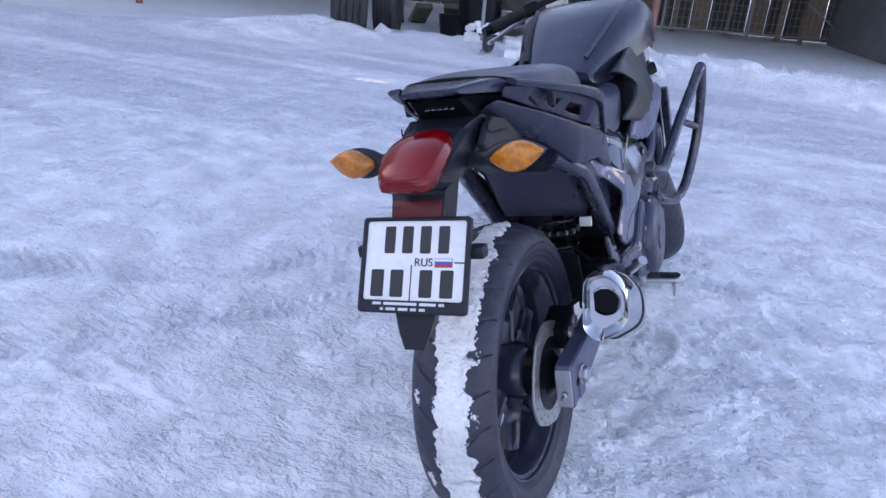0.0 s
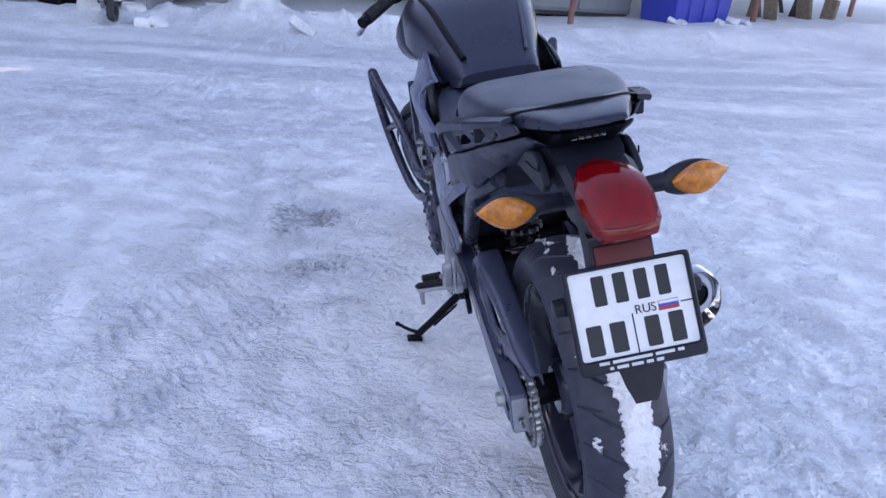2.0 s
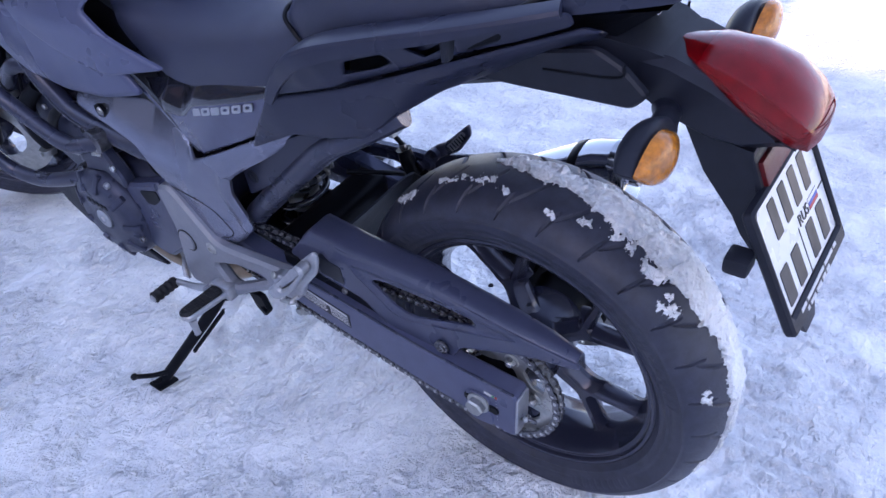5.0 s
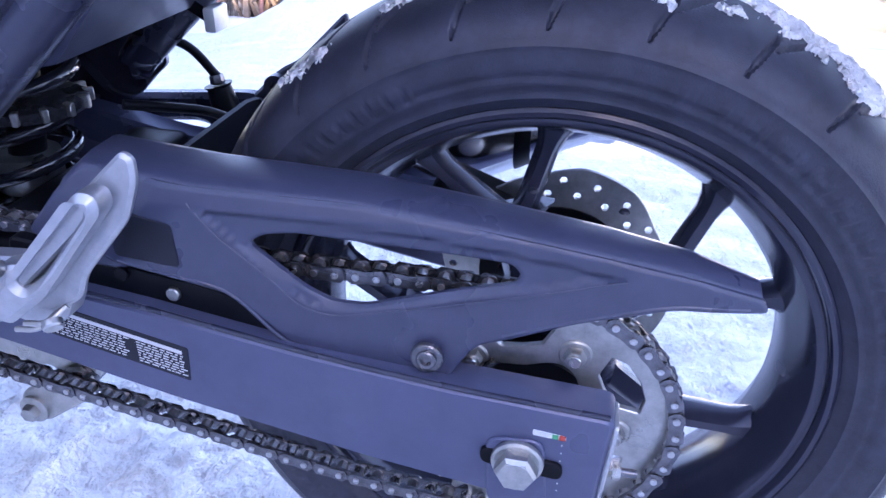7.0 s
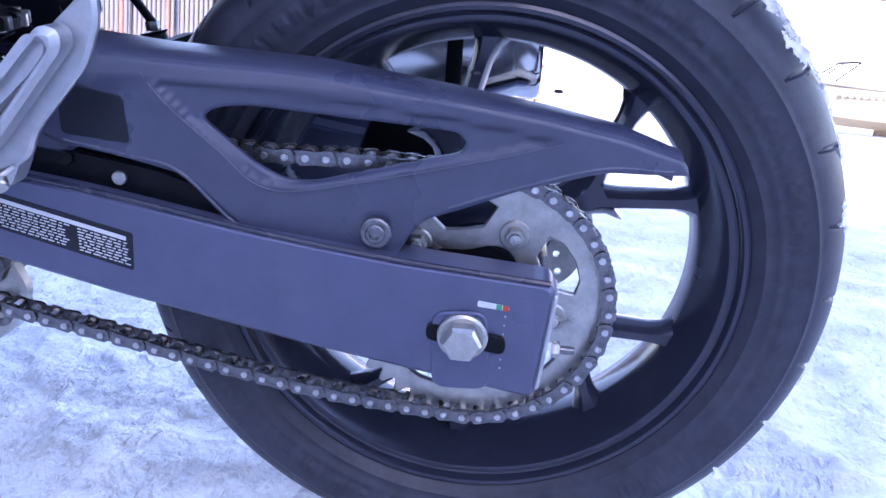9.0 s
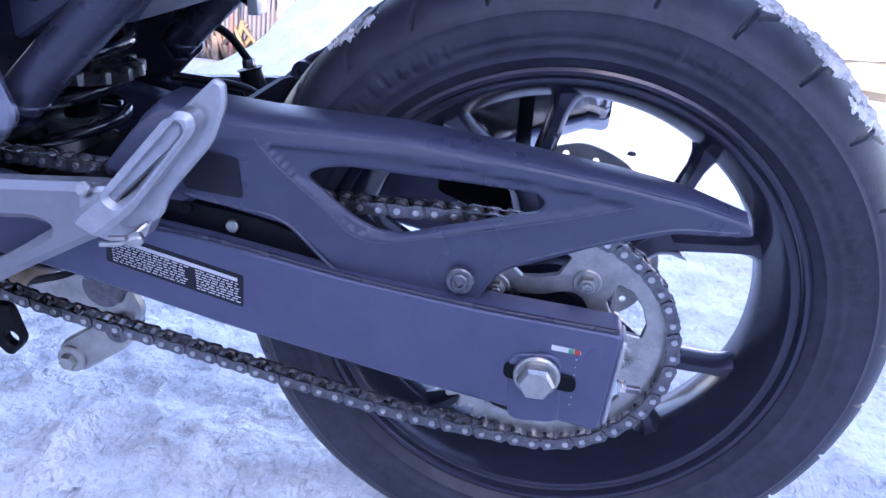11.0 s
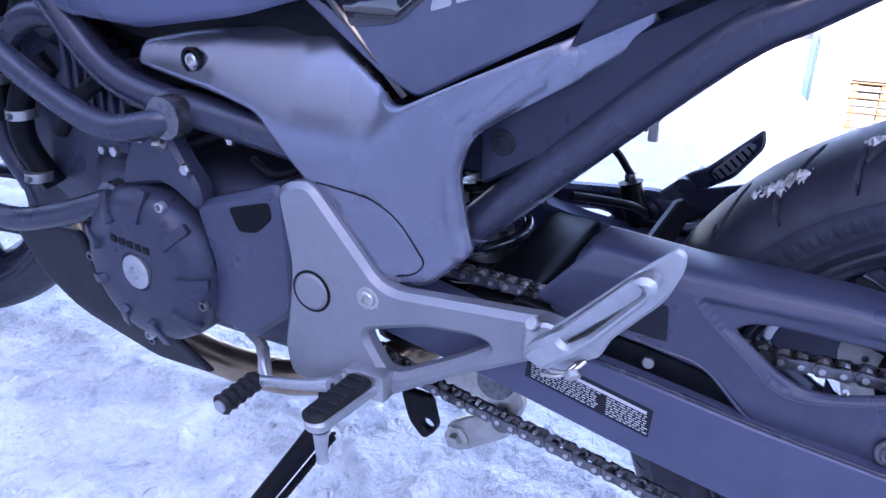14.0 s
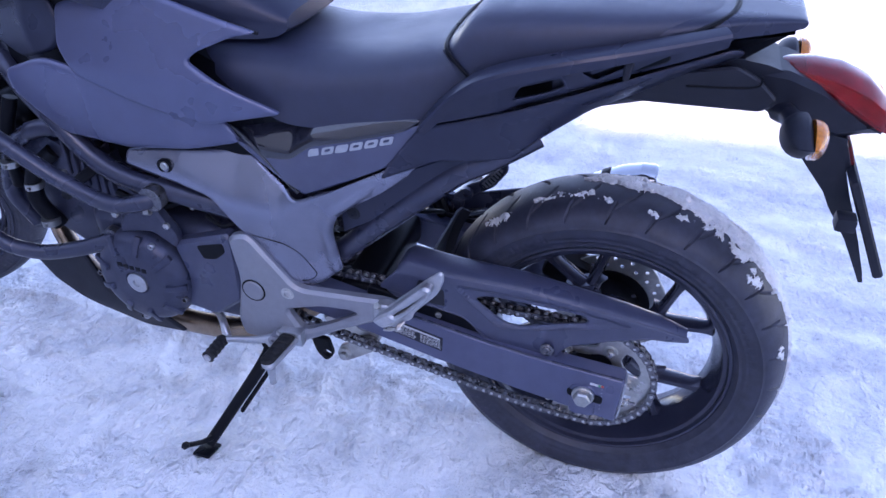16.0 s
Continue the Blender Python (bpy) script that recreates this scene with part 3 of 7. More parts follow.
# unseen walls, set by the shadow edges; pale to throw light on the motorcycle
WALLC = mat("rough_plaster", (0.46, 0.46, 0.47), 0.9, grain=0.15, scale=2, bump=0.3, bump_scale=30, dirt=0.3, dirt_color=(0.32, 0.31, 0.31), dirt_scale=0.8)
b = box(0, 0, 0, 0.4, 40, 1, 0)
bmesh.ops.transform(b, matrix=Matrix.Translation((-13.2, -1.25, 2.805)) @ Matrix.Rotation(radians(10), 4, "Z") @ Matrix.Translation((0, -20, 0)) @ Matrix.Diagonal((1, 1, 5.61, 1)), verts=b.verts)
tagged(part("wall_west_low", b, WALLC), "unseen plain plaster wall added to shade the yard", "wall", kind="structure")
# two small gaps, added to let streaks of sun through
gaps = [[(y - 0.09, z - 0.10), (y + 0.09, z - 0.10), (y + 0.09, z + 0.10), (y - 0.09, z + 0.10)] for y, z in ((3.56, 3.60), (7.14, 3.08))]
tagged(part("wall_west_high", slab([(-1.25, 0), (38.75, 0), (38.75, 10.4), (-1.25, 10.4)], -13.2, -13.6, gaps, 0.004, None, 0.01), WALLC, None, "", 30), "tall unseen plaster wall added to shade the yard", "wall", kind="structure")

# ---- the motorcycle; x to its right, y ahead, z up its own leaning plane, zero under the rear axle ----
LEAN = 13.26
bike = thing("motorcycle", pose(0, 0, 0, 0, -LEAN, 0), "matte black naked motorcycle leaning on its side stand in snow", "motorcycle")
WY, WZ = -0.008, 0.304          # rear axle


def mix1(a, b, t):
    return a + (b - a) * max(0.0, min(1.0, t))


# rear wheel: rim, spokes, tyre
def rim_mesh(cy, cz, width, rb, hub_r):
    """Rim with stepped flanges, and the hub."""
    bm = bmesh.new()
    w = width / 2
    side = [(w + 0.005, rb + 0.0160), (w + 0.0086, rb + 0.0140), (w + 0.0100, rb + 0.0112), (w + 0.0092, rb + 0.0078), (w + 0.0055, rb + 0.0056), (w + 0.0020, rb + 0.0050), (w + 0.0008, rb + 0.0032), (w + 0.0010, rb + 0.0004), (w + 0.0002, rb - 0.0020), (w - 0.0040, rb - 0.0045), (w - 0.0120, rb - 0.0085), (w - 0.0220, rb - 0.0125), (0.024, rb - 0.0175), (0.016, rb - 0.0205)]
    top = [(w + 0.002, rb + 0.0170), (w - 0.004, rb + 0.012), (w - 0.006, rb + 0.005), (w - 0.02, rb + 0.0), (0.012, rb - 0.008)]
    prof = [(-x, r) for x, r in side] + side[::-1] + top + [(-x, r) for x, r in top[::-1]]
    lathe(prof, 168, (0, cy, cz), closed=True, bm=bm)
    return bm


def hub_mesh(cy, cz, hub_r):
    return lathe([(-0.06, 0.0), (-0.06, hub_r * 0.8), (-0.045, hub_r), (0.045, hub_r), (0.06, hub_r * 0.8), (0.06, 0.0)], 48, (0, cy, cz))


def spoke_mesh(cy, cz, rb, spoke_x, hub_r, c):
    """One forked spoke, with a flat outer face and slanting flanks."""
    bm = bmesh.new()

    def arm(a0, r0, a1, r1, w0, w1, d0, d1):
        A = Vector((0, math.cos(a0) * r0, math.sin(a0) * r0))
        B = Vector((0, math.cos(a1) * r1, math.sin(a1) * r1))
        rings = []
        d = (B - A).normalized()
        s = Vector((1, 0, 0)).cross(d)
        for i in range(9):
            t = i / 8
            flare = 1 + 1.1 * max(0, (t - 0.72) / 0.28) ** 2 + 0.5 * max(0, (0.25 - t) / 0.25) ** 2
            ww, dd, p = mix1(w0, w1, t) * flare, mix1(d0, d1, t), A.lerp(B, t)
            rings.append([p + Vector((spoke_x + u * dd, cy, cz)) + s * (v * ww) for u, v in ((-1, -0.42), (-0.8, -0.62), (-0.2, -1), (0.2, -1), (0.8, -0.62), (1, -0.42), (1, 0.42), (0.8, 0.62), (0.2, 1), (-0.2, 1), (-0.8, 0.62), (-1, 0.42))])
        skin(rings, bm=bm)

    arm(c, hub_r * 0.8, c, 0.128, 0.021, 0.018, 0.024, 0.020)
    for sgn in (-1, 1):
        arm(c + sgn * radians(2.5), 0.116, c + sgn * radians(16), rb - 0.014, 0.0100, 0.0090, 0.019, 0.016)
    return bm


def build_wheel(cy, cz, width, rb, spoke_x, hub_r, phase, label):
    wheel = part("wheel", rim_mesh(cy, cz, width, rb, hub_r), RIM, bike, label, 32)
    part("hub", hub_mesh(cy, cz, hub_r), RIM, wheel)
    for k in range(5):
        part("spoke", spoke_mesh(cy, cz, rb, spoke_x, hub_r, radians(phase + 72 * k)), RIM, wheel, smooth=25)
    return wheel


def tyre_mesh(cy, cz, R, half, rb, grooves=28, nt=1320, n=84):
    """A radial tyre: bead, moulded sidewall, rounded tread with slanting grooves cut into it."""
    s = []
    for i in range(22):
        t = i / 21
        x = half * (0.78 + 0.22 * math.sin(t * 1.55) ** 0.8) if t else half * 0.78
        s.append((-x, rb + (R - rb) * (0.0 + 0.53 * t)))
    for i in range(n + 1):
        t = -1 + 2 * i / n
        s.append((half * 0.985 * math.sin(t * 1.42) / math.sin(1.42), R - (R - rb) * 0.44 * (1 - math.cos(t * 1.36)) / (1 - math.cos(1.36))))
    s += [(-x, r) for x, r in s[:22][::-1]]
    prof = np.array(s)
    # raised rings on the sidewall: rim protector, bead line, edge of the tread
    q = (prof[:, 1] - rb) / (R - rb)
    lift = 0.0022 * np.exp(-((q - 0.10) / 0.03) ** 2) + 0.0010 * np.exp(-((q - 0.22) / 0.012) ** 2) - 0.0012 * np.exp(-((q - 0.29) / 0.02) ** 2) + 0.0012 * np.exp(-((q - 0.53) / 0.022) ** 2)
    flank = np.abs(prof[:, 0]) > half * 0.7
    prof[:, 0] += np.sign(prof[:, 0]) * lift * flank
    th = np.linspace(0, 2 * np.pi, nt, endpoint=False)
    X = np.tile(prof[:, 0], (nt, 1))
    Rr = np.tile(prof[:, 1], (nt, 1))
    TH = np.tile(th[:, None], (1, len(prof)))
    ax = np.abs(X) / half
    cut = np.zeros_like(X)
    tread = Rr > R - (R - rb) * 0.46
    for sgn in (-1, 1):
        for lo, hi, slant, shift, width in ((0.06, 0.70, 0.95, 0.0, 0.0028), (0.52, 0.955, 0.36, 0.42, 0.0022)):
            on = (np.sign(X) == sgn) & (ax > lo) & (ax < hi) & tread
            u = (TH * grooves / 2 / np.pi + slant * ax ** 1.5 + shift + (0.25 if sgn > 0 else 0)) % 1.0
            dist = np.abs(u - 0.5) * 2 * np.pi * R / grooves
            taper = np.clip(np.minimum(ax - lo, hi - ax) / 0.10, 0, 1)
            cut = np.maximum(cut, on * np.clip((width * (0.35 + 0.65 * taper) - dist) / 0.0012 + 0.5, 0, 1))
    # raised moulded marks on the flanks, as plain blocks
    deg = np.degrees(TH) % 180
    qq = (Rr - rb) / (R - rb)
    block = (deg > 104) & (deg < 168) & (deg % 6.4 < 4.4) & ((deg % 6.4 < 1.3) | (deg % 6.4 > 3.2) | (np.abs(qq - 0.34) < 0.025)) | (deg > 38) & (deg < 66) & (deg % 3.1 < 2.0)
    X = X + np.sign(X) * 0.0009 * block * (qq > 0.26) * (qq < 0.42) * (np.abs(X) > half * 0.7)
    depth = 0.0034 * np.clip((1.0 - ax) / 0.08, 0.45, 1)
    Rr = Rr - depth * cut
    X = X - np.sign(X) * 0.0022 * cut * np.clip((ax - 0.8) / 0.1, 0, 1)
    V = np.stack([X, cy + Rr * np.cos(TH), cz + Rr * np.sin(TH)], 2).reshape(-1, 3)
    m = len(prof)
    F = []
    for i in range(nt):
        a, b = i * m, ((i + 1) % nt) * m
        for j in range(m - 1):
            F.append((a + j, a + j + 1, b + j + 1, b + j))
    return V, F


rear_wheel = build_wheel(WY, WZ, 0.114, 0.218, -0.006, 0.062, 72, "satin black cast rear wheel with five forked spokes")
V, F = tyre_mesh(WY, WZ, 0.321, 0.083, 0.2325)
tyre = part("tyre", mesh_of("tyre", V, F, RUBBER, 38), RUBBER, rear_wheel, "grooved black road tyre, dusty with salt")
# sprocket with bolts
SX, SR = -0.118, 0.1087
SY, SZ = -0.005, 0.310


def ring_pts(r, n, a0=0.0):
    return [(SY + r * math.cos(a0 + 2 * math.pi * k / n), SZ + r * math.sin(a0 + 2 * math.pi * k / n)) for k in range(n)]


teeth = []
for k in range(43):
    a = 2 * math.pi * k / 43
    for da, r in ((-0.4, SR - 0.005), (-0.13, SR + 0.0045), (0.13, SR + 0.0045), (0.4, SR - 0.005)):
        teeth.append((SY + r * math.cos(a + da * 2 * math.pi / 43), SZ + r * math.sin(a + da * 2 * math.pi / 43)))
holes = []
for k in range(5):
    c = radians(116 + 36 + 72 * k)
    hole = [(SY + r * math.cos(c + q), SZ + r * math.sin(c + q)) for r, q in ((0.064, -0.24), (0.082, -0.34), (0.0875, -0.2), (0.0885, 0.0), (0.0875, 0.2), (0.082, 0.34), (0.064, 0.24), (0.061, 0.0))]
    holes.append(hole)
inner = []
for k in range(60):
    a = 2 * math.pi * k / 60
    inner.append((SY + (0.0475 + 0.004 * math.cos(5 * (a - radians(116)))) * math.cos(a), SZ + (0.0475 + 0.004 * math.cos(5 * (a - radians(116)))) * math.sin(a)))
bm = bmesh.new()
slab(teeth, SX - 0.003, SX + 0.003, holes + [inner], 0.0008, bm, 0.0015)
sprocket = part("sprocket", bm, STEEL, rear_wheel, "zinc plated steel rear sprocket", 30)
turned("sprocket_carrier", [(-0.055, 0.0), (-0.055, 0.03), (-0.1, 0.034), (SX - 0.001, 0.048), (SX - 0.001, 0.028), (-0.128, 0.026), (-0.128, 0.0)], BLACK, rear_wheel, (0, SY, SZ))
for k in range(5):
    a = radians(116 + 72 * k)
    bolt("sprocket_bolt", (SX - 0.0035, SY + 0.066 * math.cos(a), SZ + 0.066 * math.sin(a)), rear_wheel, 0.0085, 0.008, washer=0.0125, material=STEEL)
    bolt("stud_end", (SX - 0.0105, SY + 0.066 * math.cos(a), SZ + 0.066 * math.sin(a)), rear_wheel, 0.005, 0.004, hexed=False, material=BOLT)

# wave brake disc on the right, with drilled holes
disc_out, disc_holes = [], []
for k in range(96):
    a = 2 * math.pi * k / 96
    r = 0.116 + 0.0045 * math.copysign(min(1, abs(math.sin(4 * a)) * 1.6), math.sin(4 * a))
    disc_out.append((WY + r * math.cos(a), WZ + r * math.sin(a)))
for k in range(40):
    a = 2 * math.pi * k / 40
    r = 0.092 if k % 2 else 0.106
    disc_holes.append([(WY + r * math.cos(a) + 0.004 * math.cos(q), WZ + r * math.sin(a) + 0.004 * math.sin(q)) for q in (0, 1.05, 2.1, 3.14, 4.19, 5.24)])
disc_in = [(WY + 0.072 * math.cos(2 * math.pi * k / 36), WZ + 0.072 * math.sin(2 * math.pi * k / 36)) for k in range(36)]
part("brake_disc", slab(disc_out, 0.098, 0.103, disc_holes + [disc_in], 0.0006, None, 0.001), STEEL, rear_wheel, "drilled wave brake disc", 30)
turned("disc_carrier", [(0.05, 0.0), (0.05, 0.05), (0.095, 0.058), (0.095, 0.078), (0.1045, 0.078), (0.1045, 0.05), (0.12, 0.03), (0.12, 0.0)], BLACK, rear_wheel, (0, WY, WZ))

# swingarm, adjusters, chain, guard
arm_line = [(-0.067, 0.350), (-0.060, 0.249), (0.119, 0.277), (0.265, 0.305), (0.41, 0.338), (0.56, 0.365), (0.60, 0.40), (0.56, 0.435), (0.42, 0.407), (0.287, 0.391), (0.165, 0.371), (0.056, 0.358)]
swingarm = part("swingarm", slab(arm_line, -0.166, -0.130, (), 0.004, None, 0.010), SWING, bike, "satin dark box section swingarm")
part("right_beam", slab(arm_line, 0.166, 0.130, (), 0.004, None, 0.010), SWING, swingarm)
# black instead of the arm's paint, as shade for the hollow it lies in
part("cross_member", box(0, 0.43, 0.385, 0.262, 0.07, 0.06, 0.015, 3), BLACK, swingarm)
part("pivot_tube", tube([(-0.15, 0.58, 0.40), (0, 0.58, 0.40), (0.15, 0.58, 0.40)], 0.026), BLACK, swingarm)
for s in (-1, 1):
    plate = slab([(-0.0165, -0.043), (0.0165, -0.043), (0.0165, 0.043), (-0.0165, 0.043)], 0, 0.004, [[(0.006 * math.cos(a), -0.012 + 0.006 * math.sin(a)) for a in [k * 0.785 for k in range(8)]]], 0.0012, None, 0.006)
    bmesh.ops.transform(plate, matrix=Matrix.Translation((s * 0.148, -0.0665, 0.299)) @ Matrix.Rotation(radians(4), 4, "X") @ Matrix.Rotation(radians(90), 4, "Z"), verts=plate.verts)
    part("adjuster_plate", plate, ALU, swingarm, "bare aluminium chain adjuster end plate")
    bolt("adjuster_bolt", (s * 0.148, -0.071, 0.287), swingarm, 0.007, 0.006, (0, -1, 0))
    bolt("adjuster_screw", (s * 0.148, -0.077, 0.287), swingarm, 0.0035, 0.012, (0, -1, 0), hexed=False, material=DARKSTEEL)
    part("adjuster_block", slab([(0.024, 0.320), (-0.019, 0.324), (-0.025, 0.256), (0.020, 0.253)], s * 0.1685, s * 0.164, (), 0.0012, None, 0.012), SWING, swingarm)
    # no slot is cut; a black plate gives the shade of its depth
    slot = slab([(0.027, 0.311), (0.027, 0.296), (-0.034, 0.289), (-0.034, 0.304)], s * 0.1692, s * 0.164, (), 0.0006, None, 0.007)
    part("axle_slot", slot, BLACK, swingarm)
part("edge_weld", tube([(-0.164, -0.062, 0.3505), (-0.164, 0.056, 0.3585), (-0.164, 0.165, 0.3715), (-0.164, 0.287, 0.3915), (-0.164, 0.41, 0.4065)], 0.0022, 8), FRAME, swingarm)
turned("axle_flange", [(0, 0), (0, 0.0195), (-0.003, 0.0192), (-0.0045, 0.0172), (-0.0045, 0)], STEEL, swingarm, (-0.1695, -0.001, 0.303), "x", 40)
bolt("axle_nut", (-0.1735, -0.001, 0.303), swingarm, 0.0158, 0.0125, material=STEEL, label="large bare steel axle nut")
turned("nut_face", [(0, 0), (0, 0.0122), (-0.0006, 0.0118), (-0.0006, 0)], STEEL, swingarm, (-0.1858, -0.001, 0.303), "x", 32)
bolt("axle_end", (0.1705, -0.001, 0.303), swingarm, 0.0175, 0.012, (1, 0, 0), material=ALU, washer=0.0205)
part("axle", tube([(-0.165, WY + 0.005, 0.305), (0, WY + 0.005, 0.306), (0.165, WY + 0.005, 0.305)], 0.010), BOLT, swingarm)
part("wear_scale", slab([(-0.010, 0.3325), (-0.010, 0.3275), (-0.034, 0.3258), (-0.034, 0.3300)], -0.1668, -0.1655, (), 0.0002, None, 0.0015), PRINT, swingarm, "small white chain wear scale sticker")
GREEN, REDINK = mat("green_ink", (0.03, 0.3, 0.14), 0.5, grain=0.05), mat("red_ink", (0.5, 0.05, 0.03), 0.5, grain=0.05)
part("green_mark", slab([(-0.024, 0.3310), (-0.024, 0.3268), (-0.0285, 0.3264), (-0.0285, 0.3306)], -0.1671, -0.1660, (), 0.0001, None, 0.0005), GREEN, swingarm)
part("red_mark", slab([(-0.029, 0.3306), (-0.029, 0.3263), (-0.0336, 0.3259), (-0.0336, 0.3300)], -0.1671, -0.1660, (), 0.0001, None, 0.0005), REDINK, swingarm)
for k in range(7):
    bolt("scale_dot", (-0.1661, -0.0315, 0.321 - 0.0075 * k), swingarm, 0.0006, 0.0004, hexed=False, material=PRINT)

# warning label: black film, white heading strip and rows of unreadable print
warning = part("warning_label", slab([(0.372, 0.387), (0.252, 0.360), (0.254, 0.329), (0.296, 0.339), (0.376, 0.358)], -0.1666, -0.1655, (), 0.0002, None, 0.002), PLASTIC, swingarm, "dark warning label with white unreadable print")
rows = bmesh.new()
rnd = random.Random(4)
for u0, u1, v0, n in ((0.004, 0.118, 0.0025, 1), (0.002, 0.072, 0.0072, 8), (0.078, 0.118, 0.0076, 8)):
    for k in range(n):
        v = v0 + k * 0.0025
        u = u0
        while u < u1 - 0.004:
            w = rnd.uniform(0.0018, 0.006) if n > 1 else 0.112
            e = min(u + w, u1)
            y0, y1 = 0.371 - u * 0.98, 0.371 - e * 0.98
            z0, z1 = 0.3855 - u * 0.224 - v, 0.3855 - e * 0.224 - v
            h = 0.0009 if n > 1 else 0.0034
            slab([(y0, z0), (y1, z1), (y1 + 0.0003, z1 - h), (y0 + 0.0003, z0 - h)], -0.16695, -0.1662, (), 0.0001, rows, 0.0001)
            u = e + rnd.uniform(0.0008, 0.002)
tagged(part("print_block", rows, PRINT, warning, "white print bars"), kind="stuff")

guard_line = [(0.377, 0.437), (0.340, 0.479), (0.325, 0.494), (0.24, 0.4885), (0.122, 0.486), (0.038, 0.477), (-0.046, 0.467), (-0.10, 0.458), (-0.149, 0.443), (-0.153, 0.433), (-0.092, 0.434), (-0.035, 0.416), (0.014, 0.394), (0.036, 0.386), (0.048, 0.368), (0.056, 0.352), (0.078, 0.350), (0.122, 0.362), (0.169, 0.366), (0.213, 0.407), (0.258, 0.417), (0.313, 0.425)]
guard_hole = [(0.200, 0.450), (0.188, 0.458), (0.165, 0.461), (0.015, 0.453), (0.008, 0.446), (0.012, 0.438), (0.117, 0.408), (0.14, 0.407), (0.162, 0.418)]


HOLE = outline(guard_hole, 0.008)
# the sunk three-cornered field round the opening
FIELD = outline([(0.238, 0.477), (0.219, 0.458), (0.183, 0.426), (0.165, 0.409), (0.150, 0.4025), (0.132, 0.4020), (0.099, 0.409), (-0.003, 0.436), (-0.062, 0.4545), (0.0, 0.4625), (0.105, 0.4725)], 0.006)


def to_loop(y, z, loop):
    best = 9.0
    for i in range(len(loop)):
        a, b = loop[i - 1], loop[i]
        d = b - a
        t = max(0.0, min(1.0, ((y - a[0]) * d[0] + (z - a[1]) * d[1]) / max(d.length_squared, 1e-12)))
        best = min(best, math.hypot(y - a[0] - d[0] * t, z - a[1] - d[1] * t))
    return best


def inside(y, z, loop):
    odd = False
    for i in range(len(loop)):
        (ay, az), (by, bz) = loop[i - 1], loop[i]
        if (az > z) != (bz > z) and y < ay + (z - az) * (by - ay) / (bz - az):
            odd = not odd
    return odd


def guard_x(y, z):
    # a sunk field round the opening, a rolled top edge, the tip falling inwards
    base = 0.150 + 0.010 * max(0, min(1, (y - 0.05) / 0.2))
    d = to_loop(y, z, FIELD)
    sink = 0.0042 * min(1.0, d / 0.0045) if inside(y, z, FIELD) else 0.0
    front = 0.006 * max(0.0, min(1.0, (y - 0.262 - 0.6 * (0.487 - z)) / 0.02))
    return base - sink - front - max(0, z - 0.474) * 0.45 - 0.012 * max(0, min(1, (-y - 0.06) / 0.09)) ** 2


chain_guard = part("chain_guard", shell(guard_line, guard_x, 0.004, 0.0035, 0.0048, 0.010, -1, [guard_hole]), PLASTIC_GRAIN, bike, "matte black plastic chain guard with long opening", 16)
edge = [(0.340, 0.478), (0.325, 0.492), (0.24, 0.4865), (0.122, 0.484), (0.038, 0.475), (-0.046, 0.465), (-0.10, 0.456), (-0.147, 0.441)]
rings = []
for k, (y, z) in enumerate(edge):
    t = k / (len(edge) - 1)
    x0 = guard_x(y, z) - 0.0005
    xi = mix1(0.086, 0.112, t)
    rings.append([Vector((-x0, y, z - 0.004)), Vector((-x0 + 0.001, y, z + 0.0005)), Vector((-x0 + 0.006, y, z + 0.0042)), Vector((-x0 + 0.016, y, z + 0.0066)), Vector((-xi - 0.010, y, z + 0.0070)), Vector((-xi - 0.002, y, z + 0.0045)), Vector((-xi + 0.002, y, z - 0.004)), Vector((-xi + 0.003, y, z - 0.02)), Vector((-xi, y, z - 0.02)), Vector((-xi - 0.006, y, z + 0.001)), Vector((-x0 + 0.014, y, z + 0.002)), Vector((-x0 + 0.004, y, z - 0.004))])
part("guard_top", skin(rings), PLASTIC_GRAIN, chain_guard, "", 50)
front = [(0.365, 0.430), (0.338, 0.462), (0.318, 0.470), (0.285, 0.440), (0.30, 0.412), (0.34, 0.415)]
part("guard_front", slab(front, -0.153, -0.120, (), 0.004), PLASTIC_GRAIN, chain_guard)
part("guard_lip", tube([(-guard_x(y, z) + 0.0006, y, z) for y, z in ((0.30, 0.4262), (0.258, 0.4195), (0.216, 0.4095), (0.171, 0.3685), (0.122, 0.3645))], 0.0016, 6), PLASTIC_GRAIN, chain_guard)
part("guard_lip", tube([(-guard_x(y, z) + 0.0006, y, z) for y, z in ((0.018, 0.397), (-0.035, 0.4185), (-0.090, 0.4365), (-0.140, 0.4365))], 0.0016, 6), PLASTIC_GRAIN, chain_guard)
part("guard_ridge", tube([(-guard_x(y, z) - 0.0002, y, z) for y, z in ((0.239, 0.4785), (0.2195, 0.4565), (0.1835, 0.4245), (0.166, 0.4075), (0.150, 0.4008), (0.132, 0.4003), (0.099, 0.4072), (-0.003, 0.4342), (-0.060, 0.4525))], 0.0008, 6), PLASTIC_GRAIN, chain_guard)
part("guard_decal", slab([(0.300, 0.470), (0.252, 0.462), (0.250, 0.428), (0.30, 0.432)], -0.1612, -0.150, (), 0.0004, None, 0.004), PLASTIC, chain_guard)
part("chain_slider", slab([(0.06, 0.355), (0.40, 0.40), (0.40, 0.430), (0.24, 0.408), (0.16, 0.385), (0.06, 0.368)], -0.150, -0.1365, (), 0.002), BLACK, swingarm, "black rubber chain slider")
for y in (0.265, 0.305):
    bolt("slider_stud", (-0.150, y, 0.398 + (y - 0.265) * 0.3), swingarm, 0.0055, 0.004, hexed=False, material=STEEL if y < 0.29 else BLACK)
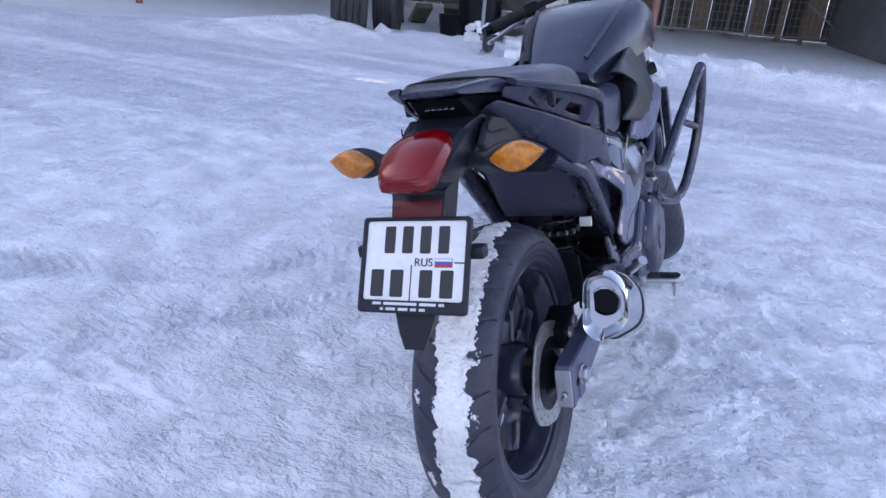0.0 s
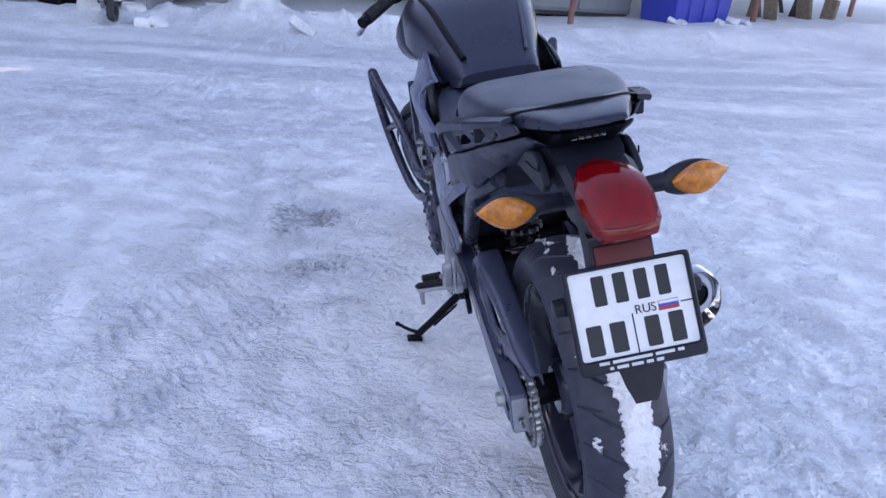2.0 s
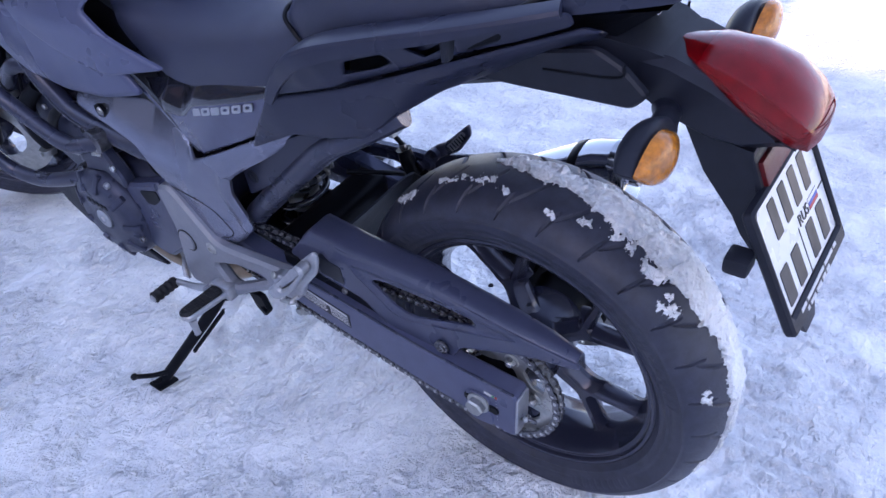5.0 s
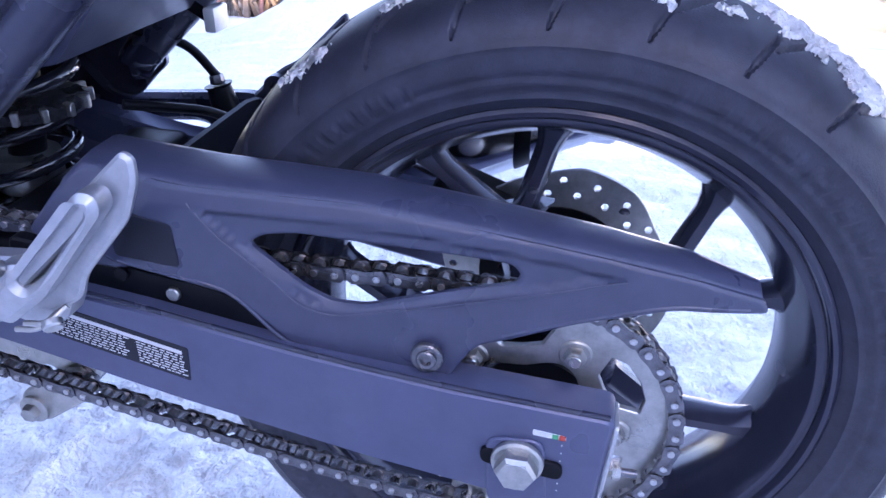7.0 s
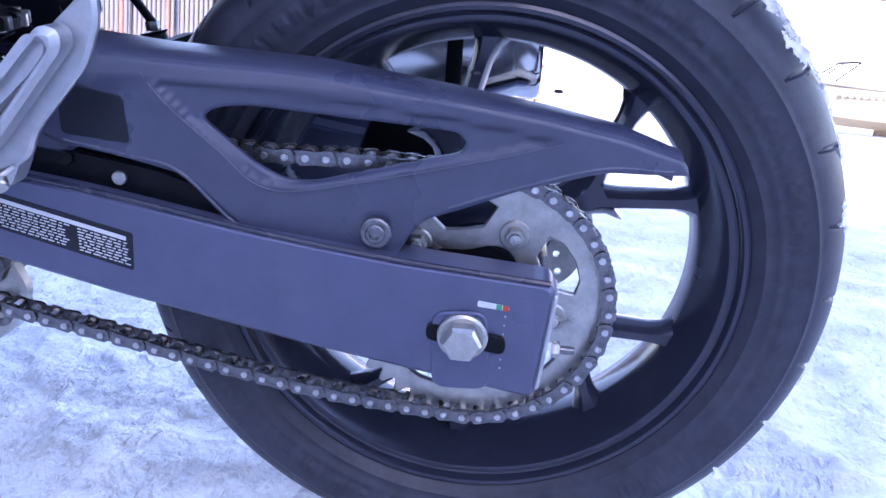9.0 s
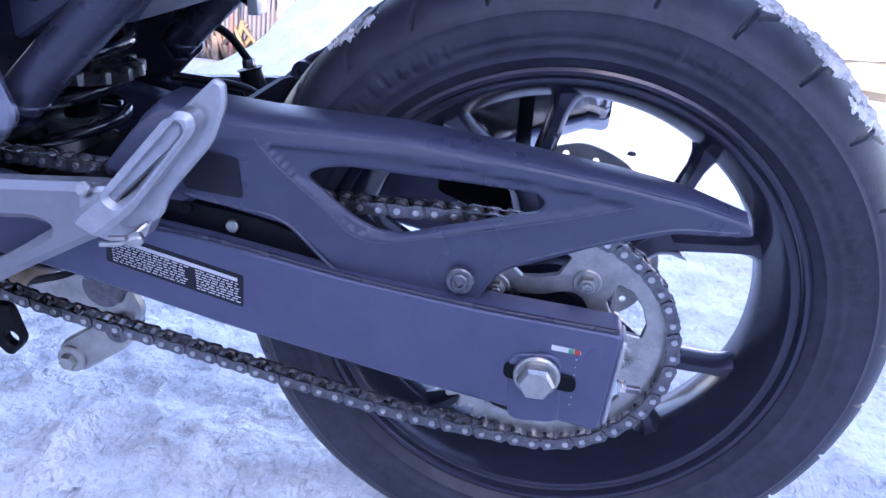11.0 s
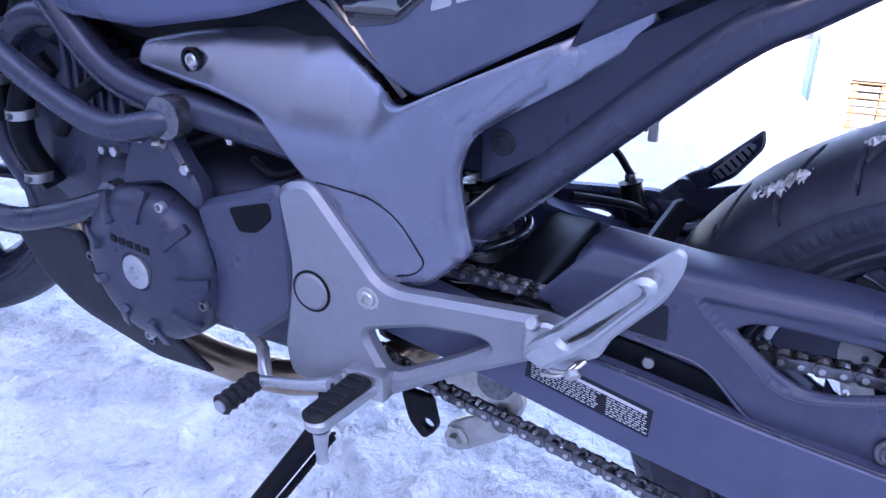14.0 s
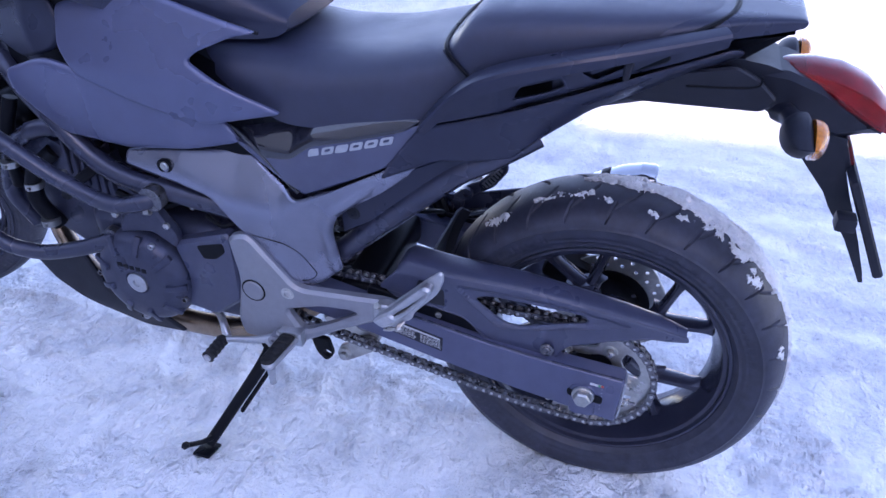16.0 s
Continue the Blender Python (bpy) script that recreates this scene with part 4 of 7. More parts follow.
bolt("guard_bolt", (-0.157, 0.070, 0.375), chain_guard, 0.0075, 0.004, hexed=False, socket=True, washer=0.012, material=DARKSTEEL)
for y, z in ((0.008, 0.476), (-0.055, 0.467)):
    turned("guard_rivet", [(0, 0), (0, 0.004), (0.002, 0.003), (0.0026, 0)], PLASTIC, chain_guard, (-0.1, y, z + 0.011), "z", 12)
# drive chain: every link a piece; outer and inner plates alternate
PITCH = 0.015875
CX = -0.1235


def chain_line():
    """Pin places, from the front sprocket along the lower run, round the rear sprocket and forward on the upper run."""
    low = [(0.600, 0.318), (0.52, 0.287), (0.447, 0.2705), (0.394, 0.2615), (0.287, 0.2415), (0.181, 0.221), (0.10, 0.2085)]
    a1 = radians(-86)
    pts = [Vector((0, y, z)) for y, z in low]
    a = a1
    while a > radians(-274):
        pts.append(Vector((0, SY + SR * math.cos(a), SZ + SR * math.sin(a))))
        a -= radians(6)
    pts += [Vector((0, y, z)) for y, z in ((0.086, 0.421), (0.18, 0.4195), (0.40, 0.428), (0.471, 0.430), (0.60, 0.433))]
    dense = spline(pts, 10)
    out, acc = [dense[0]], 0.0
    for p, q in zip(dense, dense[1:]):
        d = (q - p).length
        while acc + d >= PITCH:
            t = (PITCH - acc) / d
            p = p.lerp(q, t)
            d = (q - p).length
            acc = 0
            out.append(p.copy())
        acc += d
    return out


def link_mesh(outer):
    bm = bmesh.new()
    h = 0.0072
    xs = ((-0.0088, -0.0070), (0.0070, 0.0088)) if outer else ((-0.0066, -0.0048), (0.0048, 0.0066))
    shape = []
    for k in range(24):
        a = 2 * math.pi * k / 24
        c = 1 if math.cos(a) > 1e-6 else -1
        ca, sa = math.cos(a), math.sin(a)
        waist = 0.0022 * math.exp(-(ca / 0.30) ** 2)
        shape.append((c * PITCH / 2 * min(1.0, abs(ca) / 0.35) + h * ca * (1.0 if abs(ca) > 0.35 else 0.6), (h - waist) * sa))
    for x0, x1 in xs:
        ring0 = [bm.verts.new((x0, y, z)) for y, z in shape]
        ring1 = [bm.verts.new((x1, y, z)) for y, z in shape]
        bm.faces.new(ring0)
        bm.faces.new(ring1[::-1])
        for i in range(24):
            bm.faces.new((ring0[i - 1], ring0[i], ring1[i], ring1[i - 1]))
    dark = len(bm.faces)
    if outer:
        for e in (-1, 1):
            r0 = [Vector((-0.0102, e * PITCH / 2 + 0.0028 * math.cos(q), 0.0028 * math.sin(q))) for q in [k * 0.628 for k in range(10)]]
            r1 = [Vector((0.0102, p.y, p.z)) for p in r0]
            skin([r0, r1], bm=bm)
    else:
        for e in (-1, 1):
            r0 = [Vector((-0.005, e * PITCH / 2 + 0.0051 * math.cos(q), 0.0051 * math.sin(q))) for q in [k * 0.785 for k in range(8)]]
            r1 = [Vector((0.005, p.y, p.z)) for p in r0]
            skin([r0, r1], bm=bm)
    bmesh.ops.recalc_face_normals(bm, faces=bm.faces)
    for i, fc in enumerate(bm.faces):
        fc.material_index = 0 if i < dark else 1
    me = bpy.data.meshes.new("chain_link")
    bm.to_mesh(me)
    bm.free()
    return finish(me, [DARKSTEEL, PINS], 30)


chain = new("drive_chain")
chain.parent = bike
chain["label"] = "oily dark roller chain"
links = (link_mesh(True), link_mesh(False))
pins = chain_line()
for i, (p, q) in enumerate(zip(pins, pins[1:])):
    d = q - p
    ob = new("chain_link", links[i % 2])
    ob.parent = chain
    ob.matrix_basis = Matrix.Translation((CX, (p.y + q.y) / 2, (p.z + q.z) / 2)) @ Matrix.Rotation(math.atan2(d.z, d.y), 4, "X")

# stepped silver bracket with pegs
br = [(0.640, 0.516), (0.598, 0.529), (0.520, 0.437), (0.500, 0.431), (0.346, 0.443), (0.318, 0.436), (0.322, 0.408), (0.355, 0.398), (0.440, 0.352), (0.522, 0.301), (0.545, 0.292), (0.640, 0.292), (0.648, 0.330), (0.638, 0.372), (0.628, 0.430)]
br_hole = [(0.541, 0.377), (0.470, 0.400), (0.415, 0.405), (0.397, 0.400), (0.440, 0.372), (0.500, 0.338), (0.516, 0.337)]


def step_bracket(s, material, label):
    b = part("step_bracket", slab(br, s * 0.200, s * 0.176, [br_hole], 0.006, None, 0.016), material, bike, label)
    turned("round_cap", [(0, 0), (0, 0.0205), (s * 0.004, 0.0205), (s * 0.006, 0.018), (s * 0.006, 0.0)], material, b, (s * 0.1975, 0.601, 0.409), "x", 32)
    turned("cap_groove", [(0, 0.0205), (s * 0.0035, 0.0205), (s * 0.0035, 0.0235), (0, 0.0235)], BLACK, b, (s * 0.1975, 0.601, 0.409), "x", 32)
    bolt("bracket_bolt", (s * 0.199, 0.532, 0.417), b, 0.0085, 0.0045, (s, 0, 0), hexed=False, socket=True, washer=0.0135)
    return b


bracket = step_bracket(-1, BRACKET, "silver grey cast footpeg bracket")
bracket_r = step_bracket(1, FRAME, "dark cast footpeg bracket")
# folded passenger peg: backing plate, ribbed bar, pivot
peg = part("passenger_peg", slab([(0.350, 0.430), (0.266, 0.516), (0.242, 0.538), (0.235, 0.534), (0.235, 0.520), (0.246, 0.492), (0.286, 0.446), (0.292, 0.428), (0.322, 0.412)], -0.214, -0.206, (), 0.0025, None, 0.010), ALU, bike, "folded cast aluminium passenger footpeg")
part("peg_bar", slab([(0.356, 0.425), (0.336, 0.413), (0.305, 0.438), (0.249, 0.506), (0.250, 0.517), (0.262, 0.519), (0.319, 0.458), (0.345, 0.438)], -0.236, -0.213, [[(0.316, 0.444), (0.298, 0.458), (0.261, 0.502), (0.260, 0.508), (0.266, 0.510), (0.312, 0.460), (0.322, 0.449)]], 0.0045, None, 0.007), ALU, peg)
part("pocket", slab([(0.322, 0.440), (0.258, 0.500), (0.258, 0.512), (0.268, 0.514), (0.326, 0.452)], -0.2295, -0.2135, (), 0.002, None, 0.006), ALU, peg)
part("clevis", slab([(0.362, 0.440), (0.338, 0.448), (0.300, 0.428), (0.312, 0.404), (0.345, 0.400), (0.362, 0.412)], -0.2125, -0.190, (), 0.003, None, 0.008), ALU, peg)
for z, y in ((0.408, 0.318), (0.402, 0.326)):
    part("spring_clip", tube([(-0.226, y + 0.012, z + 0.004), (-0.224, y - 0.004, z + 0.006), (-0.214, y - 0.014, z + 0.014)], 0.0022, 8), BOLT, peg)
bolt("pivot_pin", (-0.222, 0.312, 0.414), peg, 0.007, 0.006, (-0.6, -0.5, -0.6), hexed=False)
bolt("pivot_bolt", (-0.2105, 0.352, 0.442), peg, 0.0065, 0.006, (-0.7, 0.3, 0.6), hexed=False, material=STEEL)
# right passenger peg with a slotted heel plate
heel = part("heel_guard", slab([(0.400, 0.384), (0.362, 0.424), (0.310, 0.472), (0.288, 0.483), (0.231, 0.538), (0.228, 0.515), (0.257, 0.474), (0.305, 0.444), (0.345, 0.408), (0.380, 0.372)], 0.190, 0.180, (), 0.003, None, 0.008), FRAME, bike, "dark passenger heel guard with pale slotted tip")
grip = part("grip_plate", slab([(0.284, 0.479), (0.246, 0.520), (0.237, 0.518), (0.256, 0.483), (0.276, 0.468)], 0.1788, 0.1815, (), 0.0008, None, 0.006), BRACKET, heel, "pale slotted grip plate")
for k in range(7):
    a, b_ = Vector((0.276, 0.475)), Vector((0.243, 0.512))
    c_ = a.lerp(b_, k / 6)
    part("slot", slab([(c_.x - 0.0055, c_.y - 0.004), (c_.x - 0.0035, c_.y - 0.006), (c_.x + 0.0055, c_.y + 0.002), (c_.x + 0.0035, c_.y + 0.004)], 0.1782, 0.180, (), 0.0002, None, 0.0006), BLACK, grip)
for y, z in ((0.352, 0.418), (0.312, 0.455)):
    turned("boss", [(0, 0.0), (0, 0.013), (-0.012, 0.013), (-0.012, 0.006), (-0.006, 0.006), (-0.006, 0)], FRAME, heel, (0.181, y, z), "x", 24)
part("peg_bar", tube([(0.20, 0.350, 0.405), (0.222, 0.335, 0.425), (0.250, 0.300, 0.455)], [0.010, 0.011, 0.009]), ALU, heel, "silver folded right footpeg")

# rider pegs, gear lever, stand
for s in (-1, 1):
    rp = part("rider_peg", slab([(-0.017, 0.0), (0.017, 0.0), (0.013, 0.085), (0.0, 0.092), (-0.013, 0.085)], -0.004, 0.008, (), 0.003, None, 0.01), ALU, bike, "cast footpeg with black rubber pad")
    pad = slab([(-0.015, 0.008), (0.015, 0.008), (0.0135, 0.086), (0.0, 0.095), (-0.0135, 0.086)], 0.008, 0.018, (), 0.004, None, 0.01)
    mtx = Matrix.Translation((s * 0.208, 0.530, 0.322)) @ Matrix(((0, 0, s, 0), (0, 1, 0, 0), (1, 0, 0, 0), (0, 0, 0, 1))) @ Matrix.Rotation(radians(-4), 4, "X")
    bmesh.ops.transform(pad, matrix=mtx, verts=pad.verts)
    rp.data.transform(mtx)
    part("rubber_pad", pad, RUBBER_S, rp, "black ribbed rubber")
    for k in range(5):
        part("pad_rib", box(s * (0.226 + 0.015 * k), 0.530, 0.3405, 0.006, 0.022, 0.004, 0.0015, 1), RUBBER_S, rp)
    part("clevis", box(s * 0.205, 0.530, 0.325, 0.022, 0.046, 0.03, 0.004), ALU, rp)
    bolt("spring_pin", (s * 0.214, 0.552, 0.330), rp, 0.006, 0.006, (0, 0, 1), hexed=False)
    part("feeler", tube([(s * 0.285, 0.533, 0.315), (s * 0.286, 0.533, 0.298), (s * 0.286, 0.533, 0.280)], [0.008, 0.0065, 0.0055]), ALU, rp, "scraped feeler bolt")
lever = part("gear_lever", tube([(-0.205, 0.545, 0.318), (-0.214, 0.60, 0.303), (-0.216, 0.65, 0.292), (-0.218, 0.677, 0.286)], [0.011, 0.007, 0.006, 0.007]), ALU, bike, "silver gear lever with ribbed rubber toe piece")
turned("toe_rubber", [(0, 0)] + [(-0.006 * k, 0.0125 if k % 2 else 0.0105) for k in range(0, 10)] + [(-0.056, 0.010), (-0.056, 0.006)], RUBBER_S, lever, (-0.216, 0.677, 0.286), "x", 20)
turned("toe_end", [(-0.055, 0.0075), (-0.0585, 0.0075), (-0.0595, 0.006), (-0.0595, 0)], ALU, lever, (-0.216, 0.677, 0.286), "x", 20)
turned("pivot_boss", [(0, 0), (0, 0.012), (-0.03, 0.012), (-0.03, 0.006), (-0.024, 0.006), (-0.024, 0)], BRACKET, lever, (-0.195, 0.560, 0.318), "x", 24)
part("link_rod", tube([(-0.186, 0.690, 0.268), (-0.176, 0.702, 0.282), (-0.160, 0.712, 0.288)], 0.005), ALU, lever)
part("link_arm", skin([[Vector((x - 0.003, y, z)), Vector((x - 0.003, y - w, z)), Vector((x + 0.003, y - w, z)), Vector((x + 0.003, y, z))] for x, y, z, w in ((-0.182, 0.704, 0.262, 0.018), (-0.172, 0.712, 0.279, 0.015), (-0.158, 0.727, 0.287, 0.016), (-0.150, 0.752, 0.294, 0.026), (-0.149, 0.754, 0.314, 0.024), (-0.149, 0.748, 0.325, 0.014))]), ALU, lever, "bright shift linkage arm")
part("shift_shaft", tube([(-0.145, 0.742, 0.303), (-0.12, 0.742, 0.303), (-0.10, 0.742, 0.303)], 0.012, 14, 2), DARKSTEEL, lever)
bolt("link_bolt", (-0.153, 0.741, 0.303), lever, 0.007, 0.004)
stand = part("side_stand", tube([(-0.165, 0.600, 0.262), (-0.205, 0.612, 0.225), (-0.262, 0.648, 0.160), (-0.317, 0.682, 0.100)], [0.012, 0.012, 0.011, 0.011]), BLACK, bike, "black tubular side stand standing on the snow")
part("foot", box(0, 0, 0, 0.046, 0.036, 0.006, 0.003, 2, None, Matrix.Translation((-0.325, 0.684, 0.0905)) @ Matrix.Rotation(radians(LEAN), 4, "Y")), BLACK, stand)
part("tang", tube([(-0.305, 0.672, 0.112), (-0.335, 0.682, 0.123), (-0.368, 0.691, 0.146)], [0.006, 0.005, 0.005]), BLACK, stand)
turned("tang_knob", [(-0.006, 0), (-0.006, 0.005), (0, 0.0075), (0.006, 0.005), (0.006, 0)], BLACK, stand, (-0.369, 0.691, 0.147), "x", 14)
part("stand_lug", slab([(0.57, 0.300), (0.62, 0.300), (0.625, 0.25), (0.60, 0.232), (0.575, 0.25)], -0.180, -0.150, (), 0.004), BLACK, stand)
coil = []
for k in range(150):
    t = k / 149
    c = Vector((-0.192, 0.592, 0.224)).lerp(Vector((-0.262, 0.634, 0.150)), t)
    a = t * 2 * math.pi * 22
    coil.append(c + Vector((0.0026 * math.cos(a), 0.0034 * math.sin(a), 0.0020 * math.cos(a))))
part("stand_spring", tube(coil, 0.0022, 6, 1), BLACK, stand)
bolt("stand_bolt", (-0.180, 0.597, 0.268), stand, 0.010, 0.006)
part("centre_lug", slab([(0.515, 0.300), (0.478, 0.300), (0.470, 0.262), (0.487, 0.243), (0.505, 0.262)], -0.172, -0.160, [[(0.482 + 0.008 * math.cos(a), 0.265 + 0.008 * math.sin(a)) for a in [k * 0.785 for k in range(8)]]], 0.002, None, 0.008), BLACK, bike)
# rear shock linkage plate under the swingarm
linkp = part("shock_link", slab([(0.545, 0.262), (0.500, 0.276), (0.466, 0.292), (0.427, 0.278), (0.412, 0.245), (0.425, 0.214), (0.452, 0.215), (0.472, 0.232), (0.505, 0.222), (0.530, 0.232)], -0.070, -0.052, (), 0.004, None, 0.012), STEEL, bike, "galvanised shock linkage plate")
part("link_plate", slab([(0.508, 0.192), (0.500, 0.170), (0.484, 0.166), (0.470, 0.176), (0.424, 0.208), (0.418, 0.228), (0.432, 0.242), (0.452, 0.236), (0.500, 0.204)], -0.082, -0.072, (), 0.0025, None, 0.010), STEEL, linkp)
turned("link_boss", [(-0.07, 0), (-0.07, 0.0165), (-0.0855, 0.0155), (-0.087, 0.013), (-0.087, 0)], STEEL, linkp, (0, 0.492, 0.184), "x", 28)
bolt("link_bolt", (-0.086, 0.492, 0.184), linkp, 0.0095, 0.009, material=STEEL)
turned("link_boss", [(-0.05, 0), (-0.05, 0.013), (-0.084, 0.013), (-0.085, 0.006), (-0.080, 0.005), (-0.080, 0)], DARKSTEEL, linkp, (0, 0.434, 0.226), "x", 24)
turned("cross_bush", [(-0.076, 0), (-0.076, 0.022), (-0.066, 0.024), (-0.02, 0.024), (-0.02, 0)], DARKSTEEL, linkp, (0, 0.448, 0.272), "x", 28)
part("link_arm", slab([(0.47, 0.255), (0.40, 0.285), (0.40, 0.315), (0.48, 0.300)], 0.060, 0.072, (), 0.003), BLACK, linkp)
# shock absorber
shock = part("rear_shock", tube([(0, 0.512, 0.33), (0, 0.494, 0.42), (0, 0.470, 0.56)], 0.017), BLACK, bike, "rear shock absorber with black spring")
coil = []
for k in range(160):
    t = k / 159
    a = t * 2 * math.pi * 5.5
    coil.append(Vector((0.045 * math.cos(a), 0.506 - 0.038 * t + 0.045 * math.sin(a), 0.36 + 0.21 * t - 0.006 * math.sin(a))))
part("spring", tube(coil, 0.0068, 10, 1), GLOSS, shock)
turned("spring_seat", [(0, 0), (0, 0.050), (0.010, 0.052), (0.014, 0.044), (0.014, 0)], DARKSTEEL, shock, (0, 0.478, 0.474), "z", 32)
turned("preload_collar", [(0, 0.0), (0, 0.029), (0.004, 0.031), (0.034, 0.031), (0.036, 0.028), (0.036, 0.0)], STEEL, shock, (0, 0.496, 0.396), "z", 32)
for k in range(14):
    a = 2 * math.pi * k / 14
    part("collar_notch", box(0, 0, 0, 0.010, 0.006, 0.012, 0.001, 1, None, Matrix.Translation((0.051 * math.cos(a), 0.478 + 0.051 * math.sin(a), 0.481)) @ Matrix.Rotation(a, 4, "Z")), STEEL, shock)


def sec(y, w, zl, zt, e=0.55, n=22, xc=0.0, dip=0.0):
    """A cross section: flat below, rounded above; w half width, zl and zt its lower and upper height."""
    ring = []
    for k in range(n + 1):
        a = math.pi - math.pi * k / n
        c, s = math.cos(a), math.sin(a)
        x = w * math.copysign(abs(c) ** e, c)
        z = zl + (zt - zl) * abs(s) ** e - dip * (1 - (x / w) ** 2)
        ring.append(Vector((xc + x, y, z)))
    for k in range(1, 4):
        ring.append(Vector((xc + w * 0.9 * (1 - k / 2), y, zl - 0.004)))
    return ring


def loft(rows, steps=4, **kw):
    """Sections through rows of (y, w, zl, zt, e), with smooth steps between."""
    P = rows
    dense = []
    for i in range(len(P) - 1):
        for k in range(steps):
            t = k / steps
            a, b, c, d = P[max(i - 1, 0)], P[i], P[i + 1], P[min(i + 2, len(P) - 1)]
            dense.append([0.5 * (2 * b[j] + (c[j] - a[j]) * t + (2 * a[j] - 5 * b[j] + 4 * c[j] - d[j]) * t * t + (3 * b[j] - a[j] - 3 * c[j] + d[j]) * t ** 3) for j in range(len(b))])
    dense.append(list(P[-1]))
    return skin([sec(*r[:4], e=r[4] if len(r) > 4 else 0.55, **kw) for r in dense])


# seats
rider_seat = part("rider_seat", loft([(0.674, 0.110, 0.812, 0.836, 0.5), (0.655, 0.140, 0.808, 0.843, 0.5), (0.61, 0.157, 0.782, 0.845, 0.5), (0.56, 0.163, 0.754, 0.840, 0.5), (0.50, 0.167, 0.735, 0.836, 0.5), (0.40, 0.168, 0.742, 0.842, 0.5), (0.32, 0.166, 0.756, 0.860, 0.5), (0.26, 0.160, 0.785, 0.876, 0.5), (0.215, 0.152, 0.832, 0.896, 0.5)], 5, dip=0.0), SEAT, bike, "smooth black vinyl rider seat", 60)
pillion_seat = part("pillion_seat", loft([(0.262, 0.128, 0.858, 0.876, 0.5), (0.242, 0.150, 0.838, 0.897, 0.44), (0.218, 0.156, 0.832, 0.925, 0.40), (0.17, 0.157, 0.842, 0.934, 0.38), (0.11, 0.153, 0.858, 0.939, 0.38), (0.04, 0.142, 0.880, 0.940, 0.38), (-0.03, 0.122, 0.896, 0.940, 0.38), (-0.085, 0.095, 0.908, 0.940, 0.40), (-0.112, 0.070, 0.916, 0.937, 0.5)], 5), SEAT, bike, "raised black vinyl passenger seat", 60)
part("seat_seam", tube([(-0.155, 0.205, 0.832), (-0.157, 0.228, 0.856), (-0.146, 0.250, 0.873), (-0.10, 0.262, 0.877), (0, 0.266, 0.879), (0.10, 0.262, 0.877), (0.146, 0.250, 0.873), (0.157, 0.228, 0.856), (0.155, 0.205, 0.832)], 0.003, 8), BLACK, rider_seat)
# tail
tail = part("tail_cowl", loft([(0.10, 0.140, 0.830, 0.90, 0.5), (0.03, 0.134, 0.868, 0.925, 0.5), (-0.05, 0.118, 0.900, 0.936, 0.40), (-0.12, 0.094, 0.911, 0.938, 0.32), (-0.175, 0.070, 0.917, 0.936, 0.28), (-0.204, 0.057, 0.921, 0.933, 0.26), (-0.211, 0.053, 0.925, 0.930, 0.26)], 4), PANEL, bike, "graphite tail cowl behind the seat", 30)
part("seat_gap", tube([(-0.147, 0.05, 0.872), (-0.132, -0.04, 0.908), (-0.10, -0.095, 0.930), (-0.06, -0.118, 0.937), (0, -0.124, 0.940), (0.06, -0.118, 0.937), (0.10, -0.095, 0.930), (0.132, -0.04, 0.908), (0.147, 0.05, 0.872)], 0.004, 8), BLACK, tail)
rear_face = []
for y, z0, z1, w0, w1 in ((-0.04, 0.850, 0.910, 0.066, 0.100), (-0.100, 0.848, 0.914, 0.056, 0.086), (-0.150, 0.878, 0.920, 0.052, 0.072), (-0.198, 0.914, 0.925, 0.048, 0.056)):
    rear_face.append([Vector((x, y, z)) for x, z in ((-w0, z0), (-w0 * 1.12, z0 * 0.6 + z1 * 0.4), (-w1, z1 - 0.012), (-w1 * 0.8, z1), (w1 * 0.8, z1), (w1, z1 - 0.012), (w0 * 1.12, z0 * 0.6 + z1 * 0.4), (w0, z0))])
# black plastic, deepened in colour for the shade on its downward face
face = part("tail_end_panel", skin(rear_face), BLACK, tail, "black plastic tail end panel", 25)
badge = bmesh.new()
for k in range(5):
    box(0, 0, 0, 0.0090, 0.0014, 0.0068, 0.0005, 1, badge, Matrix.Translation((-0.024 + k * 0.0120, -0.1755, 0.8950)) @ Matrix.Rotation(radians(-53), 4, "X"))
part("badge", badge, SILVERP, face, "small raised maker's letters as bars")
under = []
for y, w, z0, z1 in ((0.18, 0.090, 0.70, 0.80), (0.08, 0.086, 0.775, 0.86), (-0.02, 0.078, 0.800, 0.885), (-0.11, 0.066, 0.806, 0.880), (-0.175, 0.058, 0.806, 0.870), (-0.20, 0.050, 0.812, 0.860)):
    under.append([Vector((x, y, z)) for x, z in ((-w * 0.8, z0), (-w, z0 + 0.012), (-w, z1), (w, z1), (w, z0 + 0.012), (w * 0.8, z0))])
part("undertail", skin(under), PLASTIC, tail, "black plastic undertail")
for s in (-1, 1):
    part("undertail_rail", slab([(0.10, 0.806), (-0.03, 0.808), (-0.178, 0.812), (-0.196, 0.830), (-0.165, 0.858), (-0.135, 0.872), (-0.03, 0.850), (0.08, 0.846)], s * 0.084, s * 0.070, (), 0.003, None, 0.008), PLASTIC, tail)
    part("rail_crease", tube([(s * 0.0845, -0.075, 0.838), (s * 0.0845, -0.160, 0.846), (s * 0.0845, -0.170, 0.862)], 0.0016, 6), BLACK, tail)

